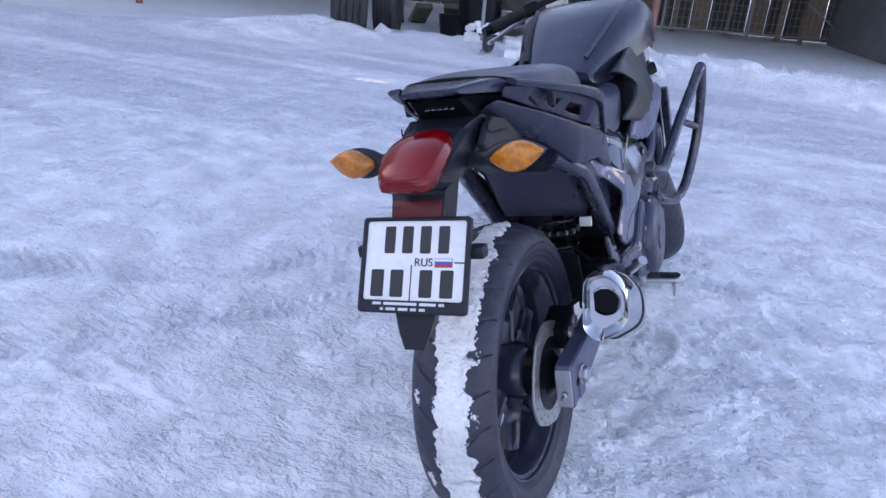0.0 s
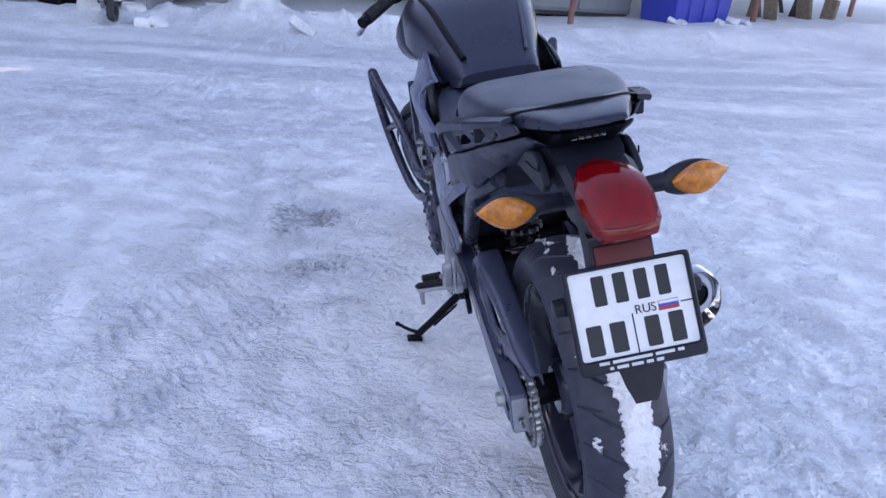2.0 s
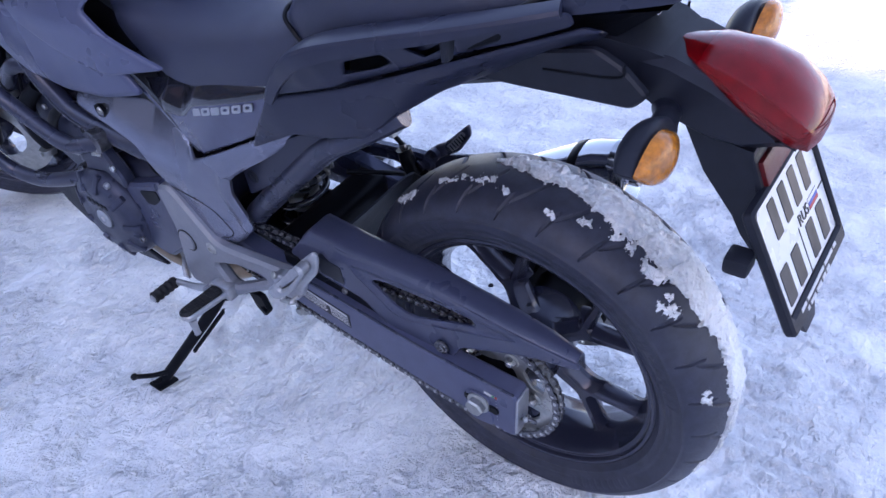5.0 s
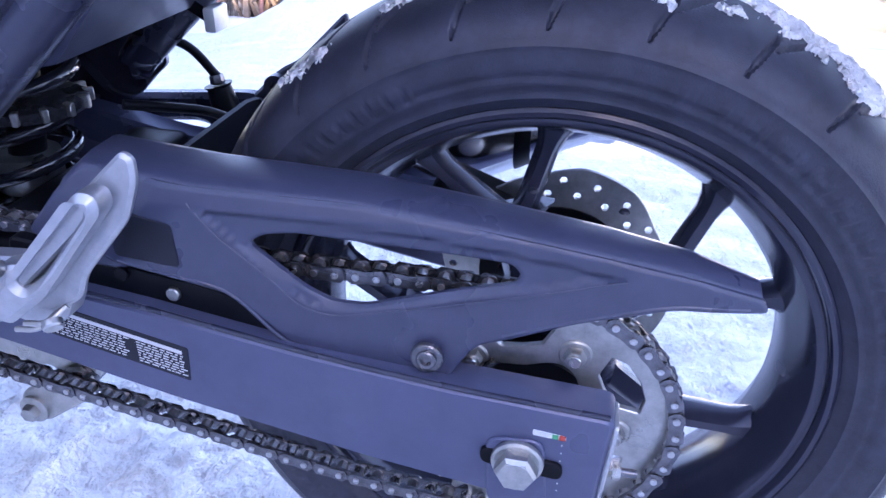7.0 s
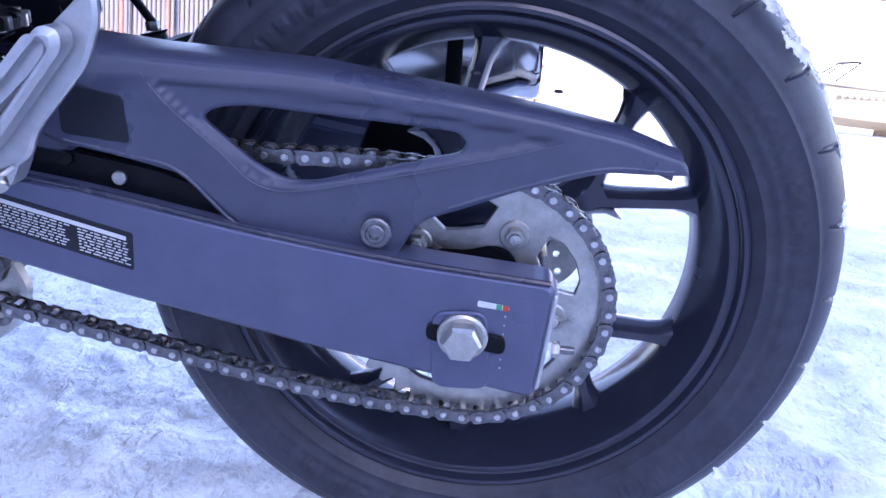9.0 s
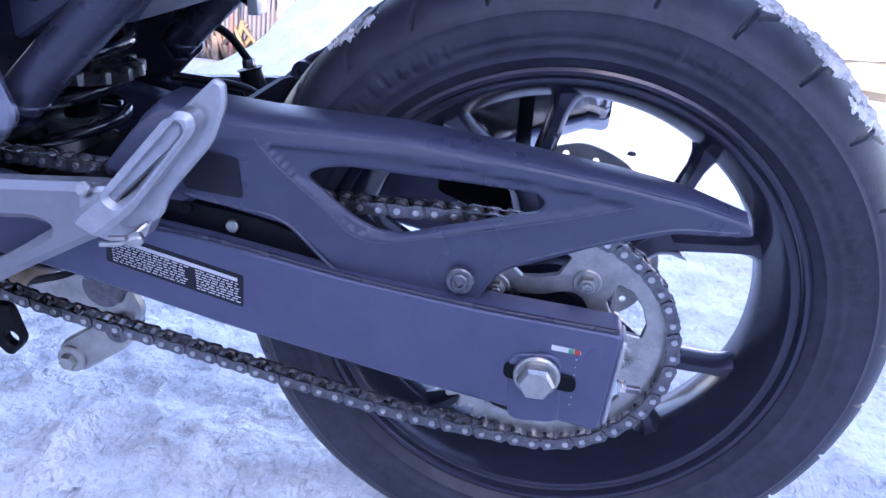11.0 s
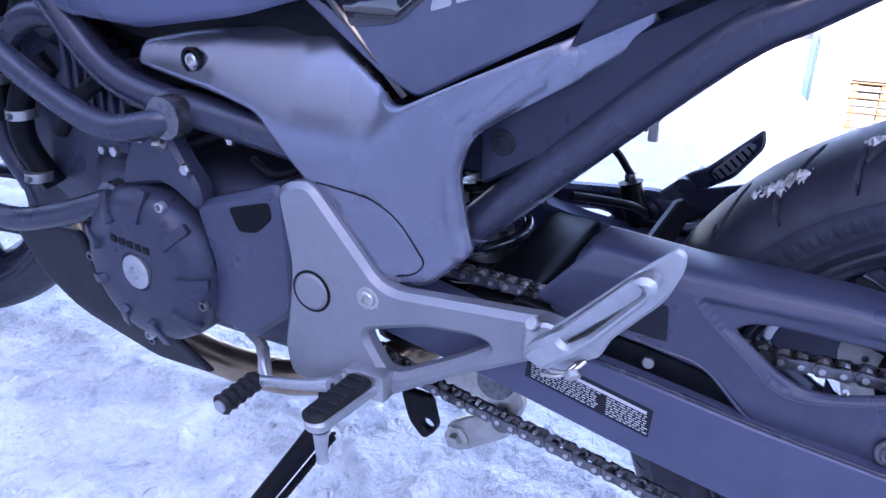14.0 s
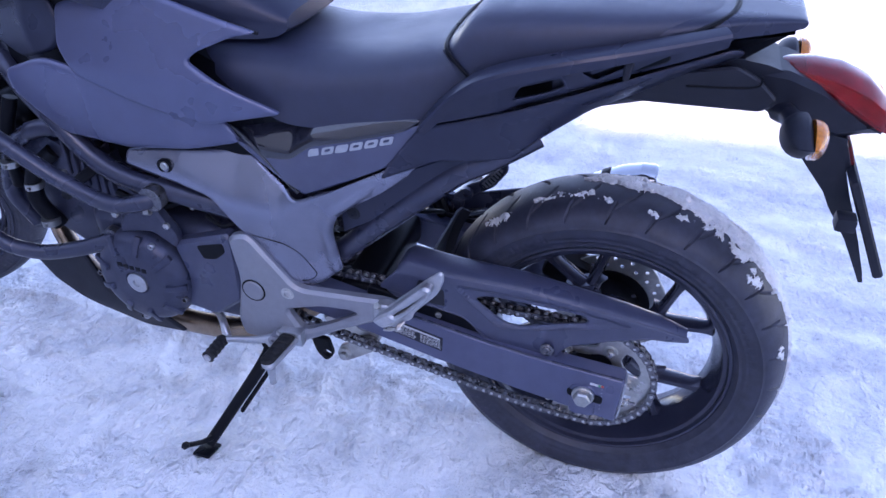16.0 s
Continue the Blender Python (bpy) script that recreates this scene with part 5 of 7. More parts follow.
# lamp unit
lamp = part("tail_lamp_housing", skin([[Vector((x, y, z)) for x, z in ((-w * 0.7, z0), (-w, z0 + 0.014), (-w, z1 - 0.008), (-w * 0.8, z1), (w * 0.8, z1), (w, z1 - 0.008), (w, z0 + 0.014), (w * 0.7, z0))] for y, w, z0, z1 in ((-0.135, 0.050, 0.828, 0.868), (-0.165, 0.058, 0.810, 0.864), (-0.205, 0.061, 0.790, 0.862), (-0.250, 0.060, 0.775, 0.846), (-0.285, 0.056, 0.770, 0.826), (-0.318, 0.052, 0.780, 0.804), (-0.338, 0.047, 0.782, 0.794))]), PLASTIC, bike, "black tail lamp housing", 30)
lens_rows = ((-0.176, 0.014, 0.852, 0.8595), (-0.205, 0.034, 0.846, 0.8635), (-0.240, 0.049, 0.838, 0.866), (-0.275, 0.0570, 0.824, 0.863), (-0.310, 0.0585, 0.806, 0.851), (-0.334, 0.0545, 0.792, 0.833), (-0.348, 0.045, 0.786, 0.815), (-0.354, 0.028, 0.790, 0.801))


def lens_ring(y, w, z0, z1, k=1.0):
    zm = (z0 + z1) / 2
    return [Vector((x * k, y, zm + (z - zm) * k)) for x, z in ((-w * 0.60, z0 - 0.003), (-w * 0.94, z0), (-w, z0 * 0.72 + z1 * 0.28), (-w * 0.90, z0 * 0.3 + z1 * 0.7), (-w * 0.55, z1 - 0.002), (-w * 0.18, z1), (w * 0.18, z1), (w * 0.55, z1 - 0.002), (w * 0.90, z0 * 0.3 + z1 * 0.7), (w, z0 * 0.72 + z1 * 0.28), (w * 0.94, z0), (w * 0.60, z0 - 0.003))]


part("red_lens", skin([lens_ring(*r) for r in lens_rows]), REDLENS, lamp, "glossy red tail lamp lens", 24)
# the silvered bowl shows through the lens, with stepped rings round the bulb
part("bowl", skin([lens_ring(y + 0.012, w, z0, z1, 0.80) for y, w, z0, z1 in lens_rows[2:-1]]), ALU, lamp, "silvered lamp bowl", 24)
for k in range(3):
    part("lens_rib", tube([(-0.048, -0.3385 - 0.0015 * k, 0.796 + 0.006 * k), (-0.02, -0.3520 - 0.0006 * k, 0.7945 + 0.006 * k), (0.02, -0.3520 - 0.0006 * k, 0.7945 + 0.006 * k), (0.048, -0.3385 - 0.0015 * k, 0.796 + 0.006 * k)], 0.0010, 6), REDLENS, lamp)
part("reflector", box(0, 0, 0, 0.090, 0.012, 0.030, 0.003, 2, None, Matrix.Translation((0, -0.310, 0.747)) @ Matrix.Rotation(radians(-22), 4, "X")), REDREF, lamp, "dark red rectangular reflector")
part("reflector_frame", box(0, 0, 0, 0.100, 0.012, 0.044, 0.004, 2, None, Matrix.Translation((0, -0.304, 0.7475)) @ Matrix.Rotation(radians(-22), 4, "X")), PLASTIC, lamp)

# indicators: stalk, dark shell, amber lens
for s in (-1, 1):
    body, lens = [], []
    for k in range(17):
        t = k / 16
        x = 0.100 + 0.106 * t
        h = 0.0285 * math.sin(math.pi * min(1, 0.14 + 0.86 * t)) ** 0.85 if 0 < t < 1 else (0.010 if t < 1 else 0.001)
        zc = 0.812 + 0.010 * t * t
        body.append([Vector((s * x, -0.226 + 0.027 * max(0.0, math.cos(a)) * (0.3 + h / 0.0285 * 0.7) + 0.010 * min(0.0, math.cos(a)), zc + h * math.sin(a))) for a in [2 * math.pi * q / 20 for q in range(20)]])
    ind = part("indicator", skin(body), PLASTIC, bike, "leaf shaped indicator with amber lens")
    for k in range(17):
        t = k / 16
        x = 0.112 + 0.093 * t
        h = 0.0262 * math.sin(math.pi * (0.04 + 0.96 * t)) ** 0.90 if t < 1 else 0.001
        zc = 0.8125 + 0.010 * t * t
        lens.append([Vector((s * x, -0.2355 - 0.020 * max(0, math.sin(a)) ** 0.6 * (0.2 + 0.8 * h / 0.0262), zc + h * math.cos(a))) for a in [math.pi * q / 12 for q in range(13)] + [1.5 * math.pi]])
    part("amber_lens", skin(lens), AMBER, ind, "amber plastic lens", 45)
    part("stalk", tube([(s * 0.050, -0.205, 0.806), (s * 0.075, -0.214, 0.809), (s * 0.112, -0.222, 0.813)], [0.017, 0.0135, 0.016], 12), PLASTIC, ind)

# number plate in its frame; all its lettering as plain bars
PC, PU, PN = Vector((0, -0.350, 0.661)), Vector((0, 0.440, 0.898)), Vector((0, -0.898, 0.440))
PM = Matrix((Vector((1, 0, 0)), PU, PN)).transposed().to_4x4()
PM.translation = PC


def on_plate(name, u, v, w, h, d0, d1, material, parent, label="", r=0.001, skew=0.0):
    bm = slab([(u - w / 2 - skew, v - h / 2), (u + w / 2 - skew, v - h / 2), (u + w / 2 + skew, v + h / 2), (u - w / 2 + skew, v + h / 2)], d1, d0, (), min(0.0008, abs(d1 - d0) * 0.4), None, r)
    bmesh.ops.transform(bm, matrix=PM @ Matrix(((0, 1, 0, 0), (0, 0, 1, 0), (1, 0, 0, 0), (0, 0, 0, 1))), verts=bm.verts)
    return part(name, bm, material, parent, label)


fr = slab([(-0.1005, -0.081), (0.1005, -0.081), (0.1005, 0.081), (-0.1005, 0.081)], 0.008, -0.006, [[(-0.0925, -0.060), (0.0925, -0.060), (0.0925, 0.0745), (-0.0925, 0.0745)]], 0.003, None, 0.008)
bmesh.ops.transform(fr, matrix=PM @ Matrix(((0, 1, 0, 0), (0, 0, 1, 0), (1, 0, 0, 0), (0, 0, 0, 1))), verts=fr.verts)
frame_ = part("plate_frame", fr, PLASTIC, bike, "black plastic number plate frame with white print")
num = on_plate("number_plate", 0, 0.0073, 0.186, 0.135, -0.004, 0.0025, WHITEP, frame_, "white number plate with dark bars", 0.004)
for k in range(4):
    on_plate("bar", -0.0475 + k * 0.0335, 0.0425, 0.0200, 0.046, 0.0022, 0.0034, INK, frame_, r=0.003)
for u in (-0.067, -0.030):
    on_plate("bar", u, -0.031, 0.0245, 0.046, 0.0022, 0.0034, INK, frame_, r=0.003)
for u in (0.024, 0.062):
    on_plate("bar", u, -0.031, 0.0235, 0.046, 0.0022, 0.0034, INK, frame_, r=0.003)
on_plate("divider", -0.004, -0.030, 0.0022, 0.061, 0.0022, 0.0031, INK, frame_)
on_plate("divider", 0.083, 0.0045, 0.019, 0.0022, 0.0022, 0.0031, INK, frame_)
for k, (m_, q) in enumerate(((WHITEP, 0.0085), (mat("flag_blue", (0.03, 0.08, 0.42), 0.4, grain=0.05), 0.004), (mat("flag_red", (0.5, 0.03, 0.03), 0.4, grain=0.05), -0.0005))):
    on_plate("flag_stripe", 0.0545, q, 0.031, 0.0044, 0.0022, 0.0032, m_, frame_, r=0.0003)
on_plate("flag_rim", 0.0545, 0.004, 0.0325, 0.0150, 0.0021, 0.0027, INK, frame_, r=0.0003)


def text_mesh(body, size):
    cu = bpy.data.curves.new("letters", "FONT")
    cu.body, cu.size, cu.align_x, cu.align_y, cu.extrude = body, size, "CENTER", "CENTER", 0.0006
    tmp = bpy.data.objects.new("letters", cu)
    me = bpy.data.meshes.new_from_object(tmp)
    bpy.data.objects.remove(tmp)
    return me


tm = text_mesh("RUS", 0.0195)
tm.transform(PM @ Matrix.Translation((0.018, 0.0040, 0.0030)))
part("letters", finish(tm, INK, 0), INK, frame_)
for row, v, cells in ((0, -0.0655, (0.016, 0.062, 0.030, 0.010)), (1, -0.0745, (0.006, 0.018, 0.018, 0.011, 0.011))):
    u = -0.070 if row == 0 else -0.055
    for w in cells:
        on_plate("print_bar", u + w / 2, v, w, 0.0048, 0.0075, 0.0089, PRINT, frame_, r=0.0004)
        u += w + 0.005
# arm that carries the plate, with the flap below
part("plate_arm", skin([[Vector((x, y, z)) for x, y, z in ((-w, y0, z0), (w, y0, z0), (w * 0.9, y1, z1), (-w * 0.9, y1, z1))] for w, y0, z0, y1, z1 in ((0.050, -0.300, 0.775, -0.225, 0.785), (0.050, -0.305, 0.742, -0.250, 0.735), (0.056, -0.325, 0.690, -0.290, 0.690), (0.056, -0.332, 0.675, -0.302, 0.668), (0.046, -0.358, 0.615, -0.340, 0.612), (0.030, -0.382, 0.555, -0.372, 0.552), (0.018, -0.392, 0.526, -0.386, 0.524))]), PLASTIC, bike, "black plastic plate carrier with mud flap")
for s in (-1, 1):
    part("plate_lug", box(s * 0.103, -0.318, 0.676, 0.030, 0.028, 0.022, 0.006, 2), PLASTIC, bike)

# bodywork on both sides
cover = [(0.836, 0.640), (0.76, 0.655), (0.609, 0.671), (0.502, 0.607), (0.352, 0.676), (0.300, 0.706), (0.286, 0.684), (0.336, 0.648), (0.395, 0.613), (0.428, 0.590), (0.441, 0.556), (0.438, 0.500), (0.431, 0.476), (0.479, 0.431), (0.518, 0.431), (0.608, 0.525), (0.664, 0.586), (0.717, 0.599), (0.837, 0.617)]


def cover_x(y, z):
    # a soft ridge runs back from the front arm; above it the face leans in to the seat, below it falls away
    ridge = 0.574 + 0.03 * max(0.0, min(1.0, (y - 0.62) / 0.10)) + 1.1 * max(0.0, 0.525 - y)
    x = 0.195 - 0.010 * max(0.0, y - 0.56) / 0.2
    d = z - ridge
    soft = 0.026
    up = 0.5 * (d + math.sqrt(d * d + soft * soft)) - soft * 0.5
    down = 0.5 * (-d + math.sqrt(d * d + soft * soft)) - soft * 0.5
    x -= 0.62 * up + 0.20 * down
    # turned-out rim round the hollow for the frame tube
    e = min(to_seg(y, z, a, b) for a, b in zip(RIMLINE, RIMLINE[1:]))
    x += 0.007 * math.exp(-((e - 0.009) / 0.010) ** 2)
    # lower toe stands out again over the bracket
    x += 0.010 * max(0.0, min(1.0, (0.50 - z) / 0.06))
    return x - 0.02 * max(0, 0.42 - y) / 0.09


RIMLINE = [(0.350, 0.650), (0.395, 0.613), (0.428, 0.590), (0.441, 0.556), (0.438, 0.500), (0.431, 0.476)]


def to_seg(y, z, a, b):
    dy, dz = b[0] - a[0], b[1] - a[1]
    t = max(0.0, min(1.0, ((y - a[0]) * dy + (z - a[1]) * dz) / (dy * dy + dz * dz)))
    return math.hypot(y - a[0] - t * dy, z - a[1] - t * dz)


nc = [(0.640, 0.715), (0.602, 0.698), (0.560, 0.675), (0.505, 0.681), (0.463, 0.712), (0.309, 0.756), (0.276, 0.770), (0.336, 0.692), (0.484, 0.616), (0.524, 0.634)]


def soft_pos(d, r=0.008):
    return 0.5 * (d + math.sqrt(d * d + r * r))


def nc_x(y, z):
    return 0.170 + 0.012 * math.exp(-((y - 0.42) / 0.12) ** 2) - 0.10 * max(0, z - 0.725)


side_tail = [(0.350, 0.668), (0.334, 0.698), (0.284, 0.765), (0.265, 0.7735), (0.157, 0.802), (0.122, 0.814), (0.0, 0.856), (-0.128, 0.898), (-0.142, 0.892), (-0.138, 0.877), (-0.085, 0.850), (-0.024, 0.823), (0.051, 0.792), (0.106, 0.757), (0.150, 0.722), (0.200, 0.714), (0.26, 0.712)]
TAIL_TOP = ([-0.14, -0.05, 0.0, 0.10, 0.20, 0.28, 0.36], [0.900, 0.873, 0.856, 0.822, 0.792, 0.768, 0.745], [0.092, 0.118, 0.134, 0.160, 0.178, 0.187, 0.186])
TAIL_LOW = ([-0.14, -0.085, -0.024, 0.051, 0.106, 0.15, 0.20, 0.36], [0.874, 0.850, 0.823, 0.792, 0.757, 0.722, 0.714, 0.664], [0.052, 0.060, 0.076, 0.106, 0.132, 0.150, 0.162, 0.182])


def tail_x(y, z):
    # the flank narrows towards the rear, and its lower edge tucks in
    zt, zl = float(np.interp(y, *TAIL_TOP[:2])), float(np.interp(y, *TAIL_LOW[:2]))
    xt, xl = float(np.interp(y, TAIL_TOP[0], TAIL_TOP[2])), float(np.interp(y, TAIL_LOW[0], TAIL_LOW[2]))
    f = max(0.0, min(1.0, (zt - z) / max(zt - zl, 0.01)))
    return xt + (xl - xt) * f ** 1.6


RAIL = [(0.189, 0.283, 0.772), (0.199, 0.245, 0.818), (0.207, 0.208, 0.851), (0.208, 0.180, 0.867), (0.203, 0.145, 0.879), (0.189, 0.075, 0.895), (0.171, 0.005, 0.908), (0.150, -0.060, 0.920), (0.128, -0.118, 0.931)]


low_cov = [(1.018, 0.775), (0.96, 0.797), (0.93, 0.802), (0.794, 0.778), (0.66, 0.755), (0.615, 0.737), (0.588, 0.698), (0.675, 0.676), (0.814, 0.656), (0.938, 0.664), (1.015, 0.738)]
up_cov = [(0.912, 0.882), (0.905, 0.824), (0.864, 0.782), (0.712, 0.744), (0.63, 0.732), (0.506, 0.757), (0.578, 0.788), (0.655, 0.828), (0.640, 0.842), (0.583, 0.866), (0.545, 0.872), (0.626, 0.893), (0.70, 0.911), (0.80, 0.925)]


def up_x(y, z):
    return 0.188 - 0.42 * max(0, z - 0.80) + 0.02 * math.sin((y - 0.5) * 7) - 0.05 * max(0, 0.62 - y)


front_cov = [(1.06, 0.905), (1.12, 0.86), (1.10, 0.80), (1.02, 0.78), (0.93, 0.806), (0.905, 0.85), (0.93, 0.90), (1.0, 0.925)]
for s in (-1, 1):
    c = part("frame_cover", shell(cover, cover_x, 0.005, 0.006, 0.010, 0.014, s), SILVERP, bike, "matte grey metallic frame cover", 60)
    part("parting_line", tube([(s * (cover_x(y, z) + 0.0002), y, z) for y, z in ((0.592, 0.526), (0.560, 0.524), (0.527, 0.519), (0.504, 0.500), (0.486, 0.472), (0.480, 0.458), (0.490, 0.446), (0.508, 0.441))], 0.0009, 6, 4), BLACK, c)
    bolt("cover_bolt", (s * (cover_x(0.750, 0.628) + 0.0005), 0.750, 0.628), c, 0.0075, 0.006, (s, 0, 0), hexed=False, socket=True)
    turned("bolt_recess", [(0, 0), (0, 0.013), (s * 0.0062, 0.0135), (s * 0.0062, 0.0105), (s * 0.001, 0.010), (s * 0.001, 0)], BLACK, c, (s * (cover_x(0.750, 0.628) - 0.0012), 0.750, 0.628), "x", 28)
    inner = part("inner_cover", slab([(0.436, 0.602), (0.30, 0.685), (0.20, 0.735), (0.165, 0.735), (0.19, 0.70), (0.33, 0.60), (0.436, 0.535)], s * 0.152, s * 0.144, (), 0.003, None, 0.01), PANEL, bike, "matte black inner side cover")
    bolt("inner_bolt", (s * 0.152, 0.413, 0.580), inner, 0.007, 0.003, (s, 0, 0), hexed=False, socket=True, washer=0.012, material=PLASTIC)
    panel_ = part("side_panel", shell(nc, nc_x, 0.005, 0.004, 0.02, 0.008, s), GLOSSPANEL, bike, "gloss black side panel with silver model badge")
    for k in range(6):
        y0 = 0.470 - k * 0.0245
        z0 = 0.6905 + k * 0.0073
        hole = [] if k in (0, 2) else [[(y0 - 0.006, z0 + 0.006), (y0 - 0.016, z0 + 0.009), (y0 - 0.0185, z0 + 0.0145), (y0 - 0.0085, z0 + 0.0115)]]
        part("badge_bar", slab([(y0, z0), (y0 - 0.021, z0 + 0.006), (y0 - 0.025, z0 + 0.0195), (y0 - 0.004, z0 + 0.0135)], s * (nc_x(y0, z0) + 0.0012), s * (nc_x(y0, z0) - 0.001), hole, 0.0002, None, 0.004), ALU, panel_, "silver slanted bar of the model badge")
    part("gloss_insert", shell([(0.655, 0.748), (0.640, 0.716), (0.600, 0.698), (0.560, 0.672), (0.505, 0.678), (0.463, 0.709), (0.309, 0.753), (0.282, 0.772), (0.330, 0.771), (0.475, 0.748), (0.508, 0.752), (0.540, 0.766), (0.60, 0.795)], lambda y, z: nc_x(y, z) + 0.003 - 0.75 * soft_pos(z - (0.682 + 0.03 * max(0.0, min(1.0, (0.505 - y) / 0.042)) + 0.285 * max(0.0, 0.463 - y)) - 0.004) - 0.10 * max(0.0, y - 0.55), 0.006, 0.003, 0.006, 0.010, s), GLOSS, panel_, "gloss black scooped strip under the seat")
    t_ = part("tail_side_cover", shell(side_tail, tail_x, 0.005, 0.005, 0.022, 0.010, s), PANEL, bike, "graphite side cover below the seat")
    lc = part("lower_tank_cover", shell(low_cov, lambda y, z: 0.198 - 0.10 * max(0, 0.70 - y) - 1.6 * (z - 0.735 - 0.12 * (y - 0.8)) ** 2 / 0.06 * 0.06, 0.005, 0.010, 0.016, 0.014, s), COVER, bike, "satin dark lower tank cover")
    # one paint on both covers; black on the right stands in for its dim side
    uc = part("upper_tank_cover", shell(up_cov, up_x, 0.005, 0.006, 0.022, 0.012, s), COVER if s < 0 else PLASTIC, bike, "dark satin tank side cover, shade coloured into the right one")
    part("trim_strip", tube([(s * 0.178, 0.90, 0.812), (s * 0.192, 0.79, 0.769), (s * 0.185, 0.66, 0.742), (s * 0.172, 0.60, 0.715), (s * 0.172, 0.50, 0.615)], 0.004, 8), GLOSS, uc)
    part("front_cowl", shell(front_cov, lambda y, z: 0.165 - 0.35 * max(0, y - 0.98) - 0.2 * max(0, z - 0.85), 0.005, 0.008, 0.025, 0.02, s), PANEL, bike, "graphite front side cowl")
    # grab rail: a ledge with a tall outer face, and a recessed web with two openings below it
    line = spline([(s * x, y, z) for x, y, z in RAIL], 5)
    rings = []
    for i, p in enumerate(line):
        tt = i / (len(line) - 1)
        d = (line[min(i + 1, len(line) - 1)] - line[max(i - 1, 0)]).normalized()
        o = Vector((s, 0, 0))
        o = (o - d * o.dot(d)).normalized()
        upv = o.cross(d) * s
        if upv.z < 0:
            upv = -upv
        wide, tall = mix1(0.012, 0.034, tt * 4) * mix1(1.0, 0.62, (tt - 0.6) / 0.4), mix1(0.016, 0.024, tt * 5) * mix1(1.0, 0.45, (tt - 0.45) / 0.55)
        rings.append([p + o * a + upv * b for a, b in ((-wide, -0.006), (-0.006, -tall), (-0.001, -tall), (0.0, -tall + 0.002), (0.002, -0.006), (0.0, -0.002), (-0.006, 0.0), (-wide, 0.002))])
    g = part("grab_rail", skin(rings), PANEL, bike, "black cast grab rail", 30)
    web = [(0.282, 0.768), (0.245, 0.808), (0.208, 0.840), (0.178, 0.856), (0.10, 0.878), (0.0, 0.900), (-0.09, 0.917), (-0.118, 0.918), (-0.120, 0.902), (0.0, 0.860), (0.122, 0.818), (0.160, 0.806), (0.265, 0.7775)]
    part("rail_web", shell(web, lambda y, z: mix1(tail_x(y, z) + 0.001, float(np.interp(-y, [-0.283, -0.208, -0.145, -0.005, 0.118], [0.189, 0.204, 0.198, 0.164, 0.122])) - 0.003, (z - float(np.interp(y, *TAIL_TOP[:2]))) / 0.045) - 0.010 * max(0.0, min(1.0, (0.165 - y) / 0.02)) * max(0.0, min(1.0, (y + 0.06) / 0.05)), 0.004, 0.003, 0.012, 0.006, s, [[(0.149, 0.822), (0.138, 0.845), (0.087, 0.859), (0.080, 0.846), (0.100, 0.836)], [(0.060, 0.868), (0.012, 0.885), (0.003, 0.876), (0.043, 0.854)]]), PANEL, g)
    part("rail_strut", slab([(0.006, 0.890), (-0.008, 0.893), (-0.002, 0.864), (0.006, 0.862)], s * 0.160, s * 0.146, (), 0.002, None, 0.004), PLASTIC, g)
    # black sheet added behind the openings for the shade seen in them
    part("rail_dark", slab([(0.18, 0.80), (0.16, 0.855), (0.0, 0.895), (-0.05, 0.90), (-0.05, 0.885), (0.06, 0.835)], s * 0.128, s * 0.118, (), 0.002), BLACK, g)
    # subframe tube
    part("subframe_tube", tube([(s * 0.140, 0.445, 0.482), (s * 0.140, 0.435, 0.500), (s * 0.142, 0.25, 0.667), (s * 0.132, 0.185, 0.708), (s * 0.105, 0.12, 0.745)], 0.0195, 20), FRAME, bike, "thick satin black subframe tube")
    part("tank_gap", tube([(s * 0.158, 0.72, 0.905), (s * 0.150, 0.63, 0.888), (s * 0.146, 0.55, 0.868)], 0.003, 6), BLACK, uc)

tank = part("tank_cover", loft([(0.525, 0.098, 0.862, 0.884, 0.5), (0.545, 0.106, 0.850, 0.896, 0.5), (0.60, 0.118, 0.845, 0.925, 0.5), (0.68, 0.138, 0.850, 0.968, 0.5), (0.78, 0.162, 0.880, 1.015, 0.5), (0.88, 0.185, 0.905, 1.045, 0.5), (0.98, 0.190, 0.915, 1.055, 0.5), (1.06, 0.172, 0.915, 1.040, 0.5), (1.10, 0.14, 0.915, 1.01, 0.5)], 5), PANEL, bike, "graphite tank cover with flat rear ridge", 35)
for s in (-1, 1):
    part("tank_crease", tube([(s * 0.080, 0.575, 0.9125), (s * 0.100, 0.68, 0.9605), (s * 0.118, 0.80, 1.0125), (s * 0.135, 0.90, 1.0395)], 0.0085 if s < 0 else 0.0045, 8), BLACK if s < 0 else PANEL, tank)
# battery tray and inner fender above the tyre
def fender_ring(a, r, w):
    c, q = math.cos(a), math.sin(a)
    edge = [(-w, -0.022), (-w * 0.97, -0.004), (-w * 0.8, 0.0), (-w * 0.3, 0.0), (w * 0.3, 0.0), (w * 0.8, 0.0), (w * 0.97, -0.004), (w, -0.022)]
    return [Vector((x, WY + (r + h) * c, WZ + (r + h) * q)) for x, h in edge] + [Vector((x, WY + (r + h + 0.004) * c, WZ + (r + h + 0.004) * q)) for x, h in edge[::-1]]


